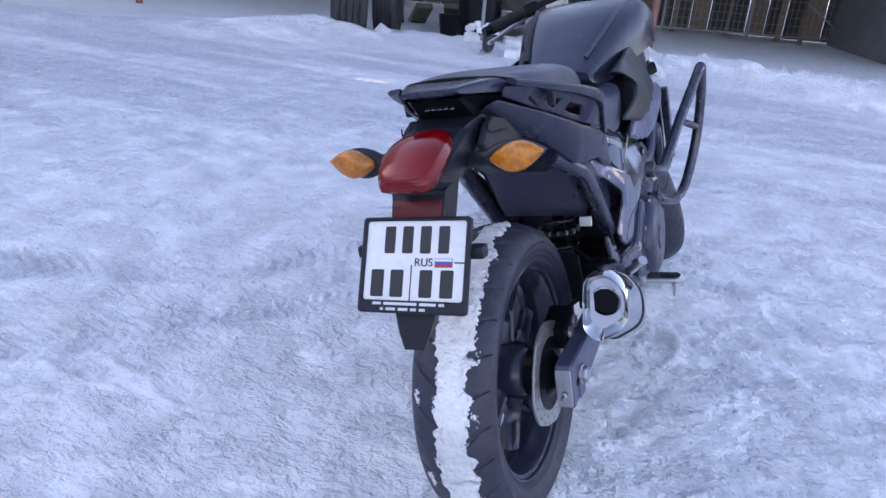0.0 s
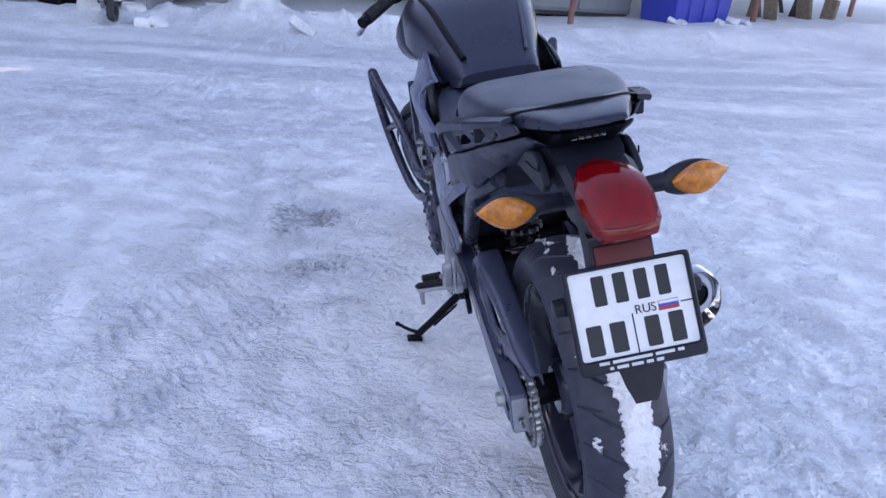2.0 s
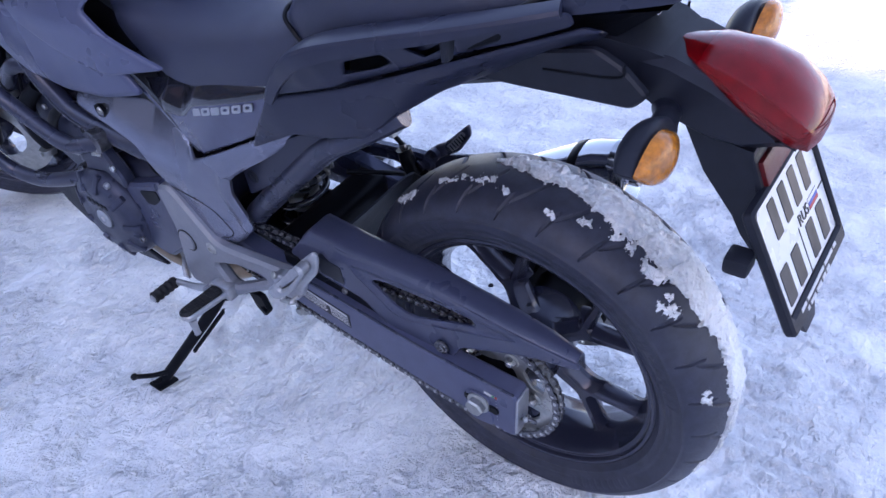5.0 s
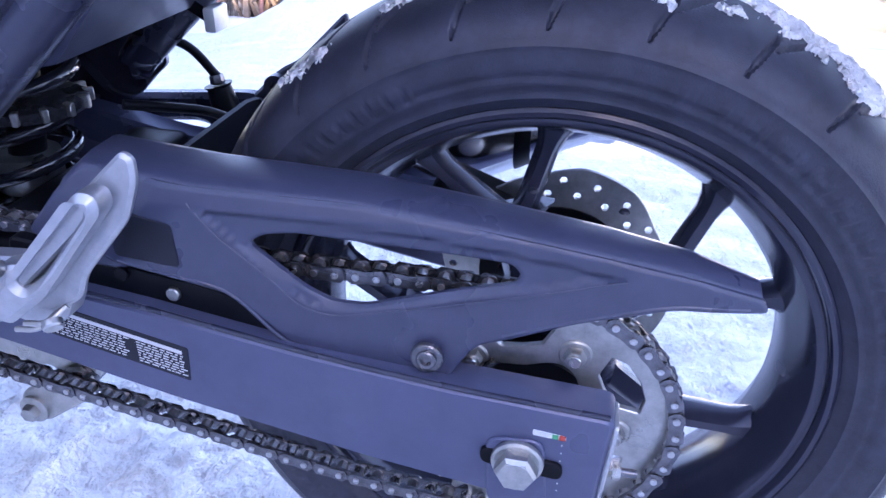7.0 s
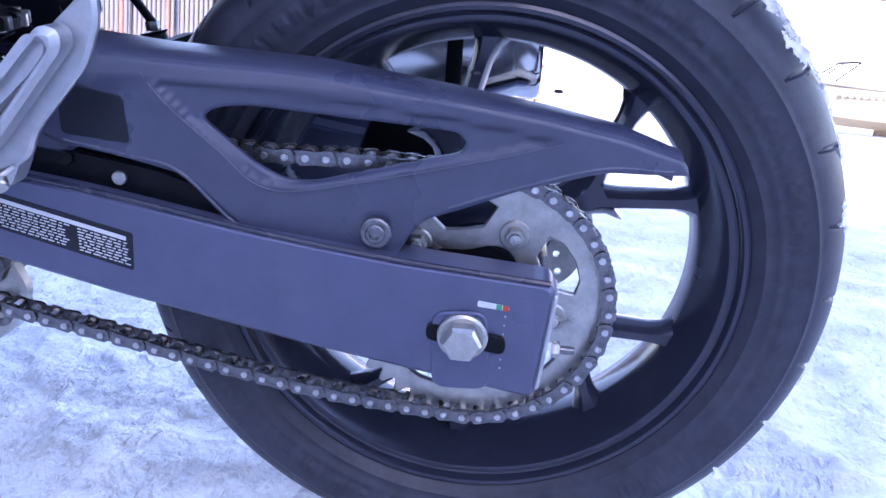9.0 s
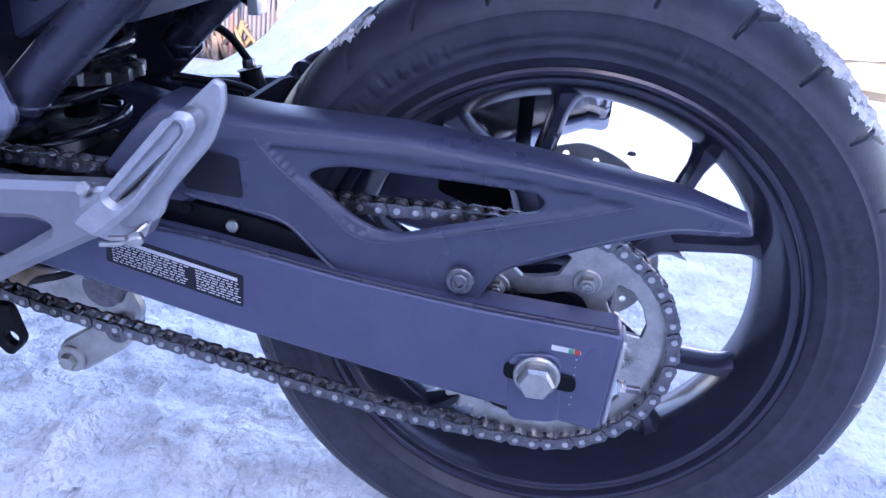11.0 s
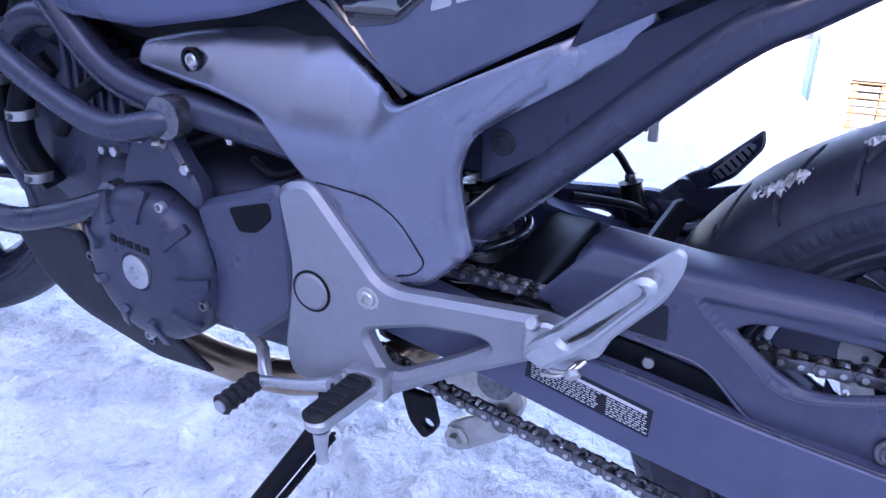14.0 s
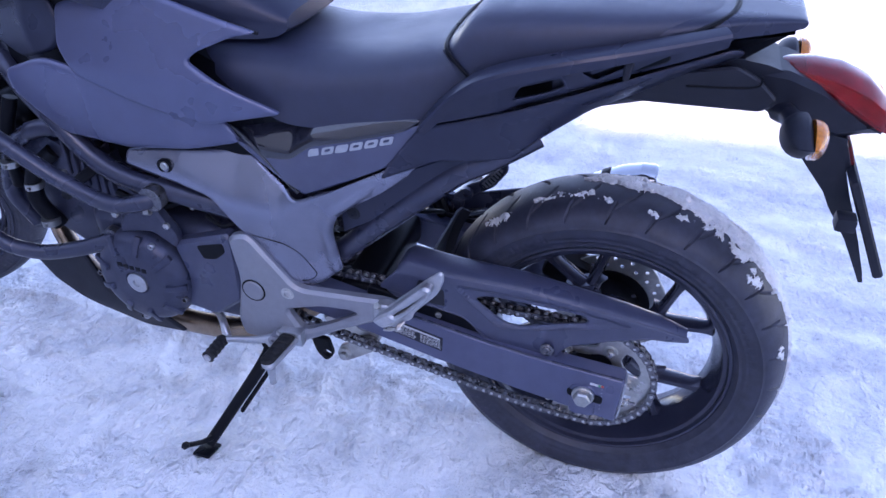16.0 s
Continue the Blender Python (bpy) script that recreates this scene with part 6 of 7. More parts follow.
part("front_hugger", skin([fender_ring(radians(4 + 4 * k), 0.350, 0.100) for k in range(7)]), PLASTIC, bike, "black mud guard ahead of the tyre", 50)
part("battery_box", skin([[Vector((x, y, z)) for x, z in ((-0.10, z0), (-0.118, z0 + 0.03), (-0.118, z1), (0.118, z1), (0.118, z0 + 0.03), (0.10, z0))] for y, z0, z1 in ((0.56, 0.53, 0.73), (0.44, 0.532, 0.74), (0.36, 0.550, 0.76), (0.315, 0.600, 0.78), (0.24, 0.700, 0.79), (0.16, 0.770, 0.80))]), PLASTIC_GRAIN, bike, "black plastic box under the seat")
part("box_seam", tube([(-0.119, 0.33, 0.70), (-0.119, 0.345, 0.65), (-0.117, 0.385, 0.600)], 0.004, 6), BLACK, bike)

# engine, covers, crash bars
engine = part("engine", box(0, 0.79, 0.395, 0.33, 0.36, 0.21, 0.03, 3), ENGINE, bike, "satin black engine block")
part("cylinder_block", box(0, 0, 0, 0.30, 0.26, 0.20, 0.02, 2, None, Matrix.Translation((0, 1.00, 0.50)) @ Matrix.Rotation(radians(28), 4, "X")), ENGINE, engine)
part("head_cover", box(0, 0, 0, 0.28, 0.10, 0.19, 0.025, 3, None, Matrix.Translation((0, 1.16, 0.585)) @ Matrix.Rotation(radians(28), 4, "X")), BLACK, engine)
part("oil_pan", box(0.01, 0.80, 0.275, 0.20, 0.26, 0.07, 0.02, 2), ENGINE, engine)
part("intake", box(0, 0.88, 0.63, 0.24, 0.22, 0.12, 0.03, 3), BLACK, engine)
for k in range(6):
    part("fin", box(0, 0.90 + 0.018 * k, 0.56 + 0.0095 * k, 0.312, 0.006, 0.10, 0.002, 1), ENGINE, engine)
GC = (0.842, 0.384)
gen = turned("generator_cover", [(-0.165, 0.0), (-0.165, 0.100), (-0.188, 0.100), (-0.200, 0.097), (-0.212, 0.088), (-0.217, 0.076), (-0.219, 0.05), (-0.2195, 0.025), (-0.217, 0.022), (-0.217, 0.0)], ENGINE, engine, (0, GC[0], GC[1]), "x", 72, "round ribbed black engine cover")
turned("timing_cap", [(-0.215, 0.021), (-0.2215, 0.021), (-0.2235, 0.018), (-0.2235, 0.008), (-0.219, 0.007), (-0.219, 0.0)], ALU, engine, (0, GC[0], GC[1]), "x", 32, label="bare aluminium timing cap")
for k in range(9):
    a = radians(20 + 40 * k)
    rb2 = box(0, 0, 0, 0.012, 0.040, 0.013, 0.003, 2)
    bmesh.ops.transform(rb2, matrix=Matrix.Translation((-0.2115, GC[0], GC[1])) @ Matrix.Rotation(a, 4, "X") @ Matrix.Translation((0, 0.081, 0)) @ Matrix.Rotation(radians(-24), 4, "Z"), verts=rb2.verts)
    part("cover_rib", rb2, ENGINE, engine)
    if k % 2 == 0:
        bolt("cover_bolt", (-0.203, GC[0] + 0.094 * math.cos(a + 0.3), GC[1] + 0.094 * math.sin(a + 0.3)), engine, 0.0065, 0.008, hexed=False, socket=True, material=ALU if k in (2, 6) else DARKSTEEL)
logo = bmesh.new()
for k in range(5):
    box(-0.2192, GC[0] + 0.030 - k * 0.0130, GC[1] + 0.036 - 0.0012 * k, 0.0024, 0.0095, 0.009, 0.0006, 1, logo)
part("cast_letters", logo, BLACK, engine, "maker's cast letters as bars")
part("cover_arm", slab([(0.875, 0.475), (0.800, 0.492), (0.752, 0.462), (0.748, 0.492), (0.776, 0.530), (0.790, 0.562), (0.838, 0.548), (0.862, 0.51)], -0.196, -0.170, (), 0.005, None, 0.015), ENGINE, engine)
for y, z in ((0.760, 0.515), (0.868, 0.520), (0.925, 0.395)):
    bolt("arm_bolt", (-0.197, y, z), engine, 0.007, 0.006)
sp = part("sprocket_cover", slab([(0.765, 0.473), (0.645, 0.514), (0.634, 0.500), (0.634, 0.370), (0.70, 0.318), (0.762, 0.330), (0.745, 0.40)], -0.192, -0.160, (), 0.006, None, 0.014), PLASTIC_GRAIN, engine, "matte black front sprocket cover")
# flat black plate: the recess and its shade are only coloured on
part("cover_recess", slab([(0.712, 0.478), (0.655, 0.494), (0.652, 0.476), (0.675, 0.456), (0.70, 0.452)], -0.1935, -0.185, (), 0.001, None, 0.006), BLACK, sp)
clutch = turned("clutch_cover", [(0.165, 0), (0.165, 0.118), (0.195, 0.116), (0.214, 0.104), (0.222, 0.085), (0.222, 0.04), (0.226, 0.036), (0.226, 0.0)], ENGINE, engine, (0, 0.73, 0.385), "x", 64)
for k in range(7):
    a = radians(51 * k)
    bolt("cover_bolt", (0.196, 0.73 + 0.112 * math.cos(a), 0.385 + 0.112 * math.sin(a)), engine, 0.006, 0.006, (1, 0, 0), hexed=False)
# hoses and small fittings on the left of the cylinders
for pts, r in (([(-0.15, 1.02, 0.60), (-0.17, 1.06, 0.56), (-0.175, 1.07, 0.50), (-0.16, 1.05, 0.44)], 0.016), ([(-0.16, 0.90, 0.60), (-0.175, 0.95, 0.565), (-0.17, 1.0, 0.52)], 0.010), ([(-0.15, 0.74, 0.55), (-0.172, 0.80, 0.530), (-0.165, 0.88, 0.545)], 0.007), ([(-0.15, 1.08, 0.70), (-0.17, 1.10, 0.62), (-0.16, 1.12, 0.52)], 0.013), ([(-0.16, 0.70, 0.525), (-0.168, 0.665, 0.515), (-0.15, 0.63, 0.525)], 0.004)):
    part("hose", tube(pts, r, 12), BLACK, engine)
for y, z in ((1.065, 0.535), (1.055, 0.455), (1.105, 0.575)):
    turned("hose_clamp", [(-0.006, 0.0), (-0.006, 0.018), (0.006, 0.018), (0.006, 0.0)], STEEL, engine, (-0.175, y, z), "z", 20)
    bolt("clamp_screw", (-0.192, y - 0.004, z), engine, 0.004, 0.006)
for y, z in ((0.93, 0.505), (0.88, 0.475), (0.99, 0.57), (0.72, 0.545), (1.11, 0.60)):
    bolt("block_bolt", (-0.166, y, z), engine, 0.006, 0.006)
for s in (-1, 1):
    part("belly_cowl", shell([(1.145, 0.360), (1.05, 0.382), (1.006, 0.384), (0.972, 0.300), (0.930, 0.280), (0.862, 0.262), (0.820, 0.208), (0.915, 0.215), (1.024, 0.252), (1.10, 0.30)], lambda y, z: 0.172 - 0.25 * max(0, 0.27 - z) - 0.10 * max(0, 0.90 - y), 0.005, 0.006, 0.025, 0.012, s), PLASTIC, bike, "matte black belly cowl")
bolt("cowl_screw", (-0.1655, 0.905, 0.246), bike, 0.006, 0.003, hexed=False, socket=True, material=DARKSTEEL)
part("header_pipe", tube([(0.03, 1.22, 0.42), (0.0, 1.24, 0.30), (-0.06, 1.10, 0.222), (-0.098, 0.92, 0.203), (-0.100, 0.80, 0.197), (-0.095, 0.70, 0.212), (-0.05, 0.60, 0.245), (0.06, 0.52, 0.290), (0.15, 0.44, 0.335)], [0.022, 0.022, 0.022, 0.024, 0.024, 0.024, 0.024, 0.026, 0.030], 18), PIPE, bike, "bronze heat tinted exhaust header pipe")
part("catalyst_box", box(0.02, 0.56, 0.315, 0.16, 0.14, 0.10, 0.03, 3), BLACK, bike, "dark exhaust chamber")
for s in (-1, 1):
    part("main_frame_tube", tube([(s * 0.085, 1.16, 0.80), (s * 0.14, 1.06, 0.735), (s * 0.165, 0.965, 0.668), (s * 0.170, 0.905, 0.613), (s * 0.172, 0.84, 0.585), (s * 0.168, 0.72, 0.566), (s * 0.160, 0.62, 0.545), (s * 0.15, 0.52, 0.50)], 0.0195, 18), FRAME, bike, "satin black main frame tube")
    part("down_tube", tube([(s * 0.155, 0.945, 0.655), (s * 0.17, 1.02, 0.655), (s * 0.165, 1.10, 0.60), (s * 0.155, 1.15, 0.50), (s * 0.14, 1.13, 0.42)], 0.016, 16), FRAME, bike, "satin black frame down tube")
    cb = part("crash_bar", tube([(s * 0.178, 0.772, 0.572), (s * 0.205, 0.790, 0.563), (s * 0.220, 0.85, 0.556), (s * 0.226, 0.94, 0.592), (s * 0.242, 1.02, 0.657), (s * 0.270, 1.085, 0.735), (s * 0.292, 1.125, 0.795), (s * 0.298, 1.142, 0.815)], 0.0152, 16), FRAME, bike, "black tubular crash bar with rounded tip")
    part("lower_bar", tube([(s * 0.165, 0.885, 0.462), (s * 0.195, 0.905, 0.452), (s * 0.212, 0.977, 0.428), (s * 0.224, 1.067, 0.412), (s * 0.245, 1.135, 0.450), (s * 0.275, 1.178, 0.58), (s * 0.295, 1.176, 0.72), (s * 0.300, 1.158, 0.805), (s * 0.298, 1.142, 0.815)], 0.0152, 16), FRAME, cb)
    part("bar_link", tube([(s * 0.248, 1.03, 0.665), (s * 0.262, 1.10, 0.645), (s * 0.280, 1.178, 0.62)], 0.011, 12), FRAME, cb)
    turned("clamp", [(-0.011, 0), (-0.011, 0.023), (0.011, 0.023), (0.011, 0)], DARKSTEEL, cb, (s * 0.196, 0.775, 0.570), "x", 28)
    turned("clamp", [(-0.009, 0), (-0.009, 0.021), (0.009, 0.021), (0.009, 0)], DARKSTEEL, cb, (s * 0.186, 0.898, 0.456), "x", 28)
    bolt("clamp_bolt", (s * 0.196, 0.795, 0.544), cb, 0.009, 0.012, (s * 0.6, -0.2, -0.75), material=BOLT)
    bolt("clamp_nut", (s * 0.200, 0.815, 0.547), cb, 0.007, 0.010, (s, 0, -0.3), material=BOLT)

# silencer on the right: chrome end cap round a dark mouth
cap = [(0.199, 0.538), (0.249, 0.550), (0.286, 0.511), (0.288, 0.441), (0.223, 0.398), (0.192, 0.424)]


def cap_ring(y, k, dx, dz):
    c = Vector((0.240, 0.478))
    pts = outline([((p[0] - c.x) * k + c.x, (p[1] - c.y) * k + c.y) for p in cap], 0.035 * k, 5)
    return [Vector((p[0] + dx, y, p[1] + dz)) for p in pts]


muffler = part("silencer", skin([cap_ring(y, k, dx, dz) for y, k, dx, dz in ((0.42, 0.45, -0.055, -0.130), (0.36, 0.72, -0.045, -0.118), (0.30, 0.92, -0.030, -0.122), (0.15, 1.00, -0.006, -0.084), (0.06, 1.05, 0.006, -0.040), (0.01, 1.04, 0.005, -0.015), (-0.028, 0.99, 0.0, -0.001))]), CHROME, bike, "polished steel silencer with chrome end cap")
mouth = [cap_ring(-0.024, 0.985, 0, 0), cap_ring(-0.050, 1.0, 0, 0), cap_ring(-0.056, 0.96, 0, 0), cap_ring(-0.052, 0.90, 0, 0), cap_ring(-0.036, 0.74, 0, 0.002)]
c0 = Vector((0.238, -0.030, 0.482))
mouth.append([c0 + 0.031 * (p - c0).normalized() for p in mouth[-1]])
mouth.append([c0 + Vector((0, -0.010, 0)) + 0.028 * Vector((p.x - c0.x, 0, p.z - c0.z)).normalized() for p in mouth[-2]])
mouth.append([c0 + Vector((0, 0.004, 0)) + 0.0255 * Vector((p.x - c0.x, 0, p.z - c0.z)).normalized() for p in mouth[-3]])
part("end_cap", skin(mouth), CHROME, muffler, "chrome end cap", 28)
# flat black disc closes the outlet; its inner shade is put in as colour
part("outlet", skin([[c0 + Vector((0.0255 * math.cos(a), dy, 0.0255 * math.sin(a))) * 1.0 for a in [2 * math.pi * k / 28 for k in range(28)]] for dy in (-0.004, 0.002)], caps=True), BLACK, muffler, "black disc in place of the shaded outlet hole")
part("band", skin([cap_ring(0.052, 1.06, 0.0055, -0.0360), cap_ring(0.050, 1.075, 0.0055, -0.0350), cap_ring(0.036, 1.07, 0.0055, -0.0280), cap_ring(0.034, 1.05, 0.0055, -0.0270)]), BLACK, muffler, "black strap")
part("hanger", slab([(0.12, 0.50), (0.30, 0.45), (0.36, 0.42), (0.33, 0.40), (0.16, 0.46)], 0.196, 0.186, (), 0.003), FRAME, muffler)
# rear brake: caliper, carrier, hose
cal = part("brake_caliper", box(0, 0, 0, 0.055, 0.085, 0.06, 0.012, 2, None, Matrix.Translation((0.102, 0.082, 0.372)) @ Matrix.Rotation(radians(20), 4, "X")), BLACK, bike, "black rear brake caliper")
for k in range(2):
    turned("piston_cap", [(0, 0), (0, 0.014), (0.005, 0.014), (0.007, 0.011), (0.007, 0)], ALU, cal, (0.130, 0.065 + 0.035 * k, 0.368 + 0.012 * k), "x", 20)
part("brake_hose", tube([(0.11, 0.12, 0.40), (0.14, 0.20, 0.41), (0.15, 0.30, 0.405), (0.155, 0.36, 0.41)], 0.005, 10), BLACK, cal)
# brake fluid bottle, rear master cylinder and linkage seen ahead of the tyre
mc = part("master_cylinder", tube([(0.165, 0.36, 0.40), (0.165, 0.37, 0.43), (0.165, 0.376, 0.455)], [0.014, 0.016, 0.013], 16), BLACK, bike, "small black rear brake master cylinder")
bolt("banjo_bolt", (0.165, 0.376, 0.456), mc, 0.008, 0.010, (0, 0.1, 1), material=DARKSTEEL)
for pts, r in (([(0.165, 0.376, 0.464), (0.15, 0.40, 0.50), (0.12, 0.44, 0.52)], 0.005), ([(0.12, 0.345, 0.435), (0.09, 0.36, 0.452), (0.04, 0.41, 0.47)], 0.005)):
    part("pipe", tube(pts, r, 10), BLACK, mc)
part("reflector", box(0.111, 0.34, 0.540, 0.030, 0.012, 0.024, 0.003, 2), CLEAR, bike, "clear plastic rear reflector")
part("reflector_bracket", tube([(0.111, 0.348, 0.540), (0.112, 0.37, 0.552), (0.112, 0.41, 0.570)], 0.006, 8), BLACK, bike)

# front end, built straight and then turned to full left lock about the steering axis
FY = 1.68
RAKE = radians(27)
axis = Vector((0, -math.sin(RAKE), math.cos(RAKE)))
PIV = Vector((0, FY + 0.115, 0))
STEER = Matrix.Translation(PIV) @ Matrix.Rotation(radians(34), 4, axis) @ Matrix.Translation(-PIV)


def steered(ob):
    ob.data.transform(STEER)
    for ch in ob.children_recursive:
        ch.data.transform(STEER)
    return ob


fork = part("front_fork", tube([(-0.10, FY - 0.02, 0.30), (-0.10, FY - 0.13, 0.52), (-0.10, FY - 0.14, 0.54)], [0.030, 0.030, 0.031], 18), BLACK, bike, "black front fork with chrome stanchions")
part("slider", tube([(0.10, FY - 0.02, 0.30), (0.10, FY - 0.13, 0.52), (0.10, FY - 0.14, 0.54)], [0.030, 0.030, 0.031], 18), BLACK, fork)
for s in (-1, 1):
    part("stanchion", tube([(s * 0.10, FY - 0.135, 0.53), (s * 0.10, FY - 0.24, 0.74), (s * 0.10, FY - 0.37, 1.0)], 0.0205, 18), CHROME, fork, "chrome stanchion")
part("lower_clamp", box(0, FY - 0.265, 0.77, 0.26, 0.07, 0.045, 0.012, 2), BLACK, fork)
part("upper_clamp", box(0, FY - 0.365, 0.975, 0.25, 0.07, 0.035, 0.012, 2), BLACK, fork)
mud = []
for k in range(15):
    a = radians(28 + 9 * k)
    mud.append([Vector((x, FY + (0.322 - 0.9 * x * x / 0.09) * math.cos(a), 0.295 + (0.322 - 4.0 * x * x) * math.sin(a))) for x in (-0.082, -0.06, -0.03, 0, 0.03, 0.06, 0.082)] + [Vector((x, FY + (0.316 - 0.9 * x * x / 0.09) * math.cos(a), 0.295 + (0.316 - 4.0 * x * x) * math.sin(a))) for x in (0.08, 0.06, 0.03, 0, -0.03, -0.06, -0.08)])
part("front_fender", skin(mud), PLASTIC, fork, "black front fender")
fw = build_wheel(FY, 0.295, 0.089, 0.214, 0.0, 0.045, 90, "black cast front wheel")
V, F = tyre_mesh(FY, 0.295, 0.303, 0.061, 0.224, 32, 480, 40)
part("tyre", mesh_of("tyre", V, F, RUBBER, 60), RUBBER, fw, "black front tyre")
turned("brake_disc", [(-0.070, 0.09), (-0.070, 0.158), (-0.065, 0.158), (-0.065, 0.09), (-0.070, 0.09)], STEEL, fw, (0, FY, 0.295), "x", 64)
bars = part("handlebar", tube([(-0.375, FY - 0.47, 1.035), (-0.25, FY - 0.435, 1.045), (-0.13, FY - 0.38, 1.05), (0, FY - 0.37, 1.04), (0.13, FY - 0.38, 1.05), (0.25, FY - 0.435, 1.045), (0.375, FY - 0.47, 1.035)], 0.0115, 14), BLACK, bike, "black handlebar turned to full left lock")
for s in (-1, 1):
    part("grip", tube([(s * 0.250, FY - 0.436, 1.045), (s * 0.31, FY - 0.452, 1.040), (s * 0.372, FY - 0.469, 1.0355)], 0.0175, 16), RUBBER_S, bars, "ribbed black rubber grip")
    for k in range(8):
        p = Vector((s * 0.262, FY - 0.439, 1.044)).lerp(Vector((s * 0.362, FY - 0.466, 1.0365)), k / 7)
        part("grip_ring", tube([p, p + Vector((s * 0.003, -0.0008, 0)), p + Vector((s * 0.006, -0.0016, 0))], 0.0188, 14, 2), RUBBER_S, bars)
    part("bar_end", tube([(s * 0.374, FY - 0.4695, 1.0352), (s * 0.385, FY - 0.4725, 1.0345), (s * 0.396, FY - 0.4755, 1.034)], 0.0155, 16), BLACK, bars)
    part("switch_box", box(s * 0.225, FY - 0.428, 1.045, 0.05, 0.045, 0.045, 0.01, 2), BLACK, bars)
    part("lever", tube([(s * 0.215, FY - 0.39, 1.035), (s * 0.28, FY - 0.375, 1.02), (s * 0.345, FY - 0.395, 1.005), (s * 0.385, FY - 0.41, 0.998)], [0.009, 0.007, 0.006, 0.008], 12), ALU, bars, "bare aluminium lever with ball end")
dash = part("instrument_pod", box(0, FY - 0.33, 1.06, 0.20, 0.06, 0.11, 0.02, 3), PLASTIC, bike, "black instrument pod")
part("headlamp_cowl", skin([[Vector((w * math.cos(a), y, zc + h * math.sin(a))) for a in [2 * math.pi * k / 20 for k in range(20)]] for y, w, h, zc in ((FY - 0.34, 0.10, 0.10, 0.92), (FY - 0.24, 0.14, 0.13, 0.90), (FY - 0.16, 0.12, 0.10, 0.88), (FY - 0.12, 0.07, 0.06, 0.87))]), PANEL, dash, "graphite headlamp cowl")
for o in (fork, fw, bars, dash):
    steered(o)
# the bar sits back over the tank on two risers
BACK = Matrix.Translation((-0.012, -0.135, 0.064))
for o in (bars, *bars.children_recursive):
    o.data.transform(BACK)
for s in (-1, 1):
    foot = STEER @ Vector((s * 0.04, FY - 0.365, 0.985))
    top = BACK @ (STEER @ Vector((s * 0.04, FY - 0.372, 1.041)))
    part("riser", tube([foot, foot.lerp(top, 0.5) + Vector((0, 0, 0.012)), top], [0.016, 0.015, 0.017], 14), BLACK, bars)
rad = part("radiator", box(0, 0, 0, 0.31, 0.03, 0.24, 0.004, 1, None, Matrix.Translation((0, 1.27, 0.63)) @ Matrix.Rotation(radians(18), 4, "X")), BLACK, bike, "dark radiator between the frame tubes")
for s in (-1, 1):
    part("radiator_edge", slab([(1.17, 0.755), (1.20, 0.76), (1.31, 0.53), (1.29, 0.50), (1.262, 0.53)], s * 0.190, s * 0.166, (), 0.003, None, 0.01), FRAME, rad)
    part("spine", tube([(s * 0.06, 1.25, 0.86), (s * 0.10, 1.10, 0.82), (s * 0.13, 0.95, 0.76)], 0.025, 14), FRAME, bike, "black upper frame tube")

# snow stuck to the rear tyre
TR, TH_, TB = 0.321, 0.083, 0.2325


def tyre_surface(x):
    t = np.arcsin(np.clip(x / (TH_ * 0.975) * math.sin(1.42), -0.999, 0.999)) / 1.42
    return TR - (TR - TB) * 0.44 * (1 - np.cos(t * 1.36)) / (1 - math.cos(1.36))


def crust(name, th0, th1, x0, x1, field, step, label):
    th = np.arange(radians(th0), radians(th1), step / TR)
    xs = np.arange(x0, x1, step)
    A, X = np.meshgrid(th, xs, indexing="ij")
    h = field(np.degrees(A), X, A * TR)
    r = tyre_surface(X) + h
    V = np.stack([X, WY + r * np.cos(A), WZ + r * np.sin(A)], 2).reshape(-1, 3)
    n = len(xs)
    F = []
    up = h > -0.0035
    for i in range(len(th) - 1):
        for j in range(n - 1):
            if up[i, j] or up[i + 1, j] or up[i, j + 1] or up[i + 1, j + 1]:
                F.append((i * n + j, i * n + j + 1, (i + 1) * n + j + 1, (i + 1) * n + j))
    used = sorted({k for f in F for k in f})
    new_i = {k: i for i, k in enumerate(used)}
    return part(name, mesh_of(name, V[used], [tuple(new_i[k] for k in f) for f in F], SNOW_CLEAN, 80), SNOW_CLEAN, rear_wheel, label)


def strip_field(deg, x, s):
    mid = 0.013 + 0.006 * fbm(s, s * 0 + 3.3, 7, 3, 5)
    half = 0.033 + 0.016 * fbm(s, x * 0 + 1.7, 16, 5, 8, 0.6) - 0.022 * np.clip((118 - deg) / 40, 0, 1)
    edge = (half - np.abs(x - mid)) + 0.016 * fbm(s, x, 60, 5, 15, 0.65)
    lump = 0.0045 + 0.004 * fbm(s, x, 34, 4, 17) + 0.003 * fbm(s, x, 150, 3, 19)
    return np.where(edge > 0, np.minimum(lump, 0.0008 + edge * 1.1), -0.004)


def clump_field(cd, cx, wd, wx):
    def f(deg, x, s):
        e = 0.0075 * (1 - ((deg - cd) / wd) ** 2 - ((x - cx) / wx) ** 2) + 0.026 * fbm(s, x, 80, 5, 25, 0.75) - 0.004
        lump = 0.0024 + 0.0034 * fbm(s, x, 170, 3, 27)
        return np.where(e > 0, np.minimum(lump, e + 0.0004), -0.004)
    return f


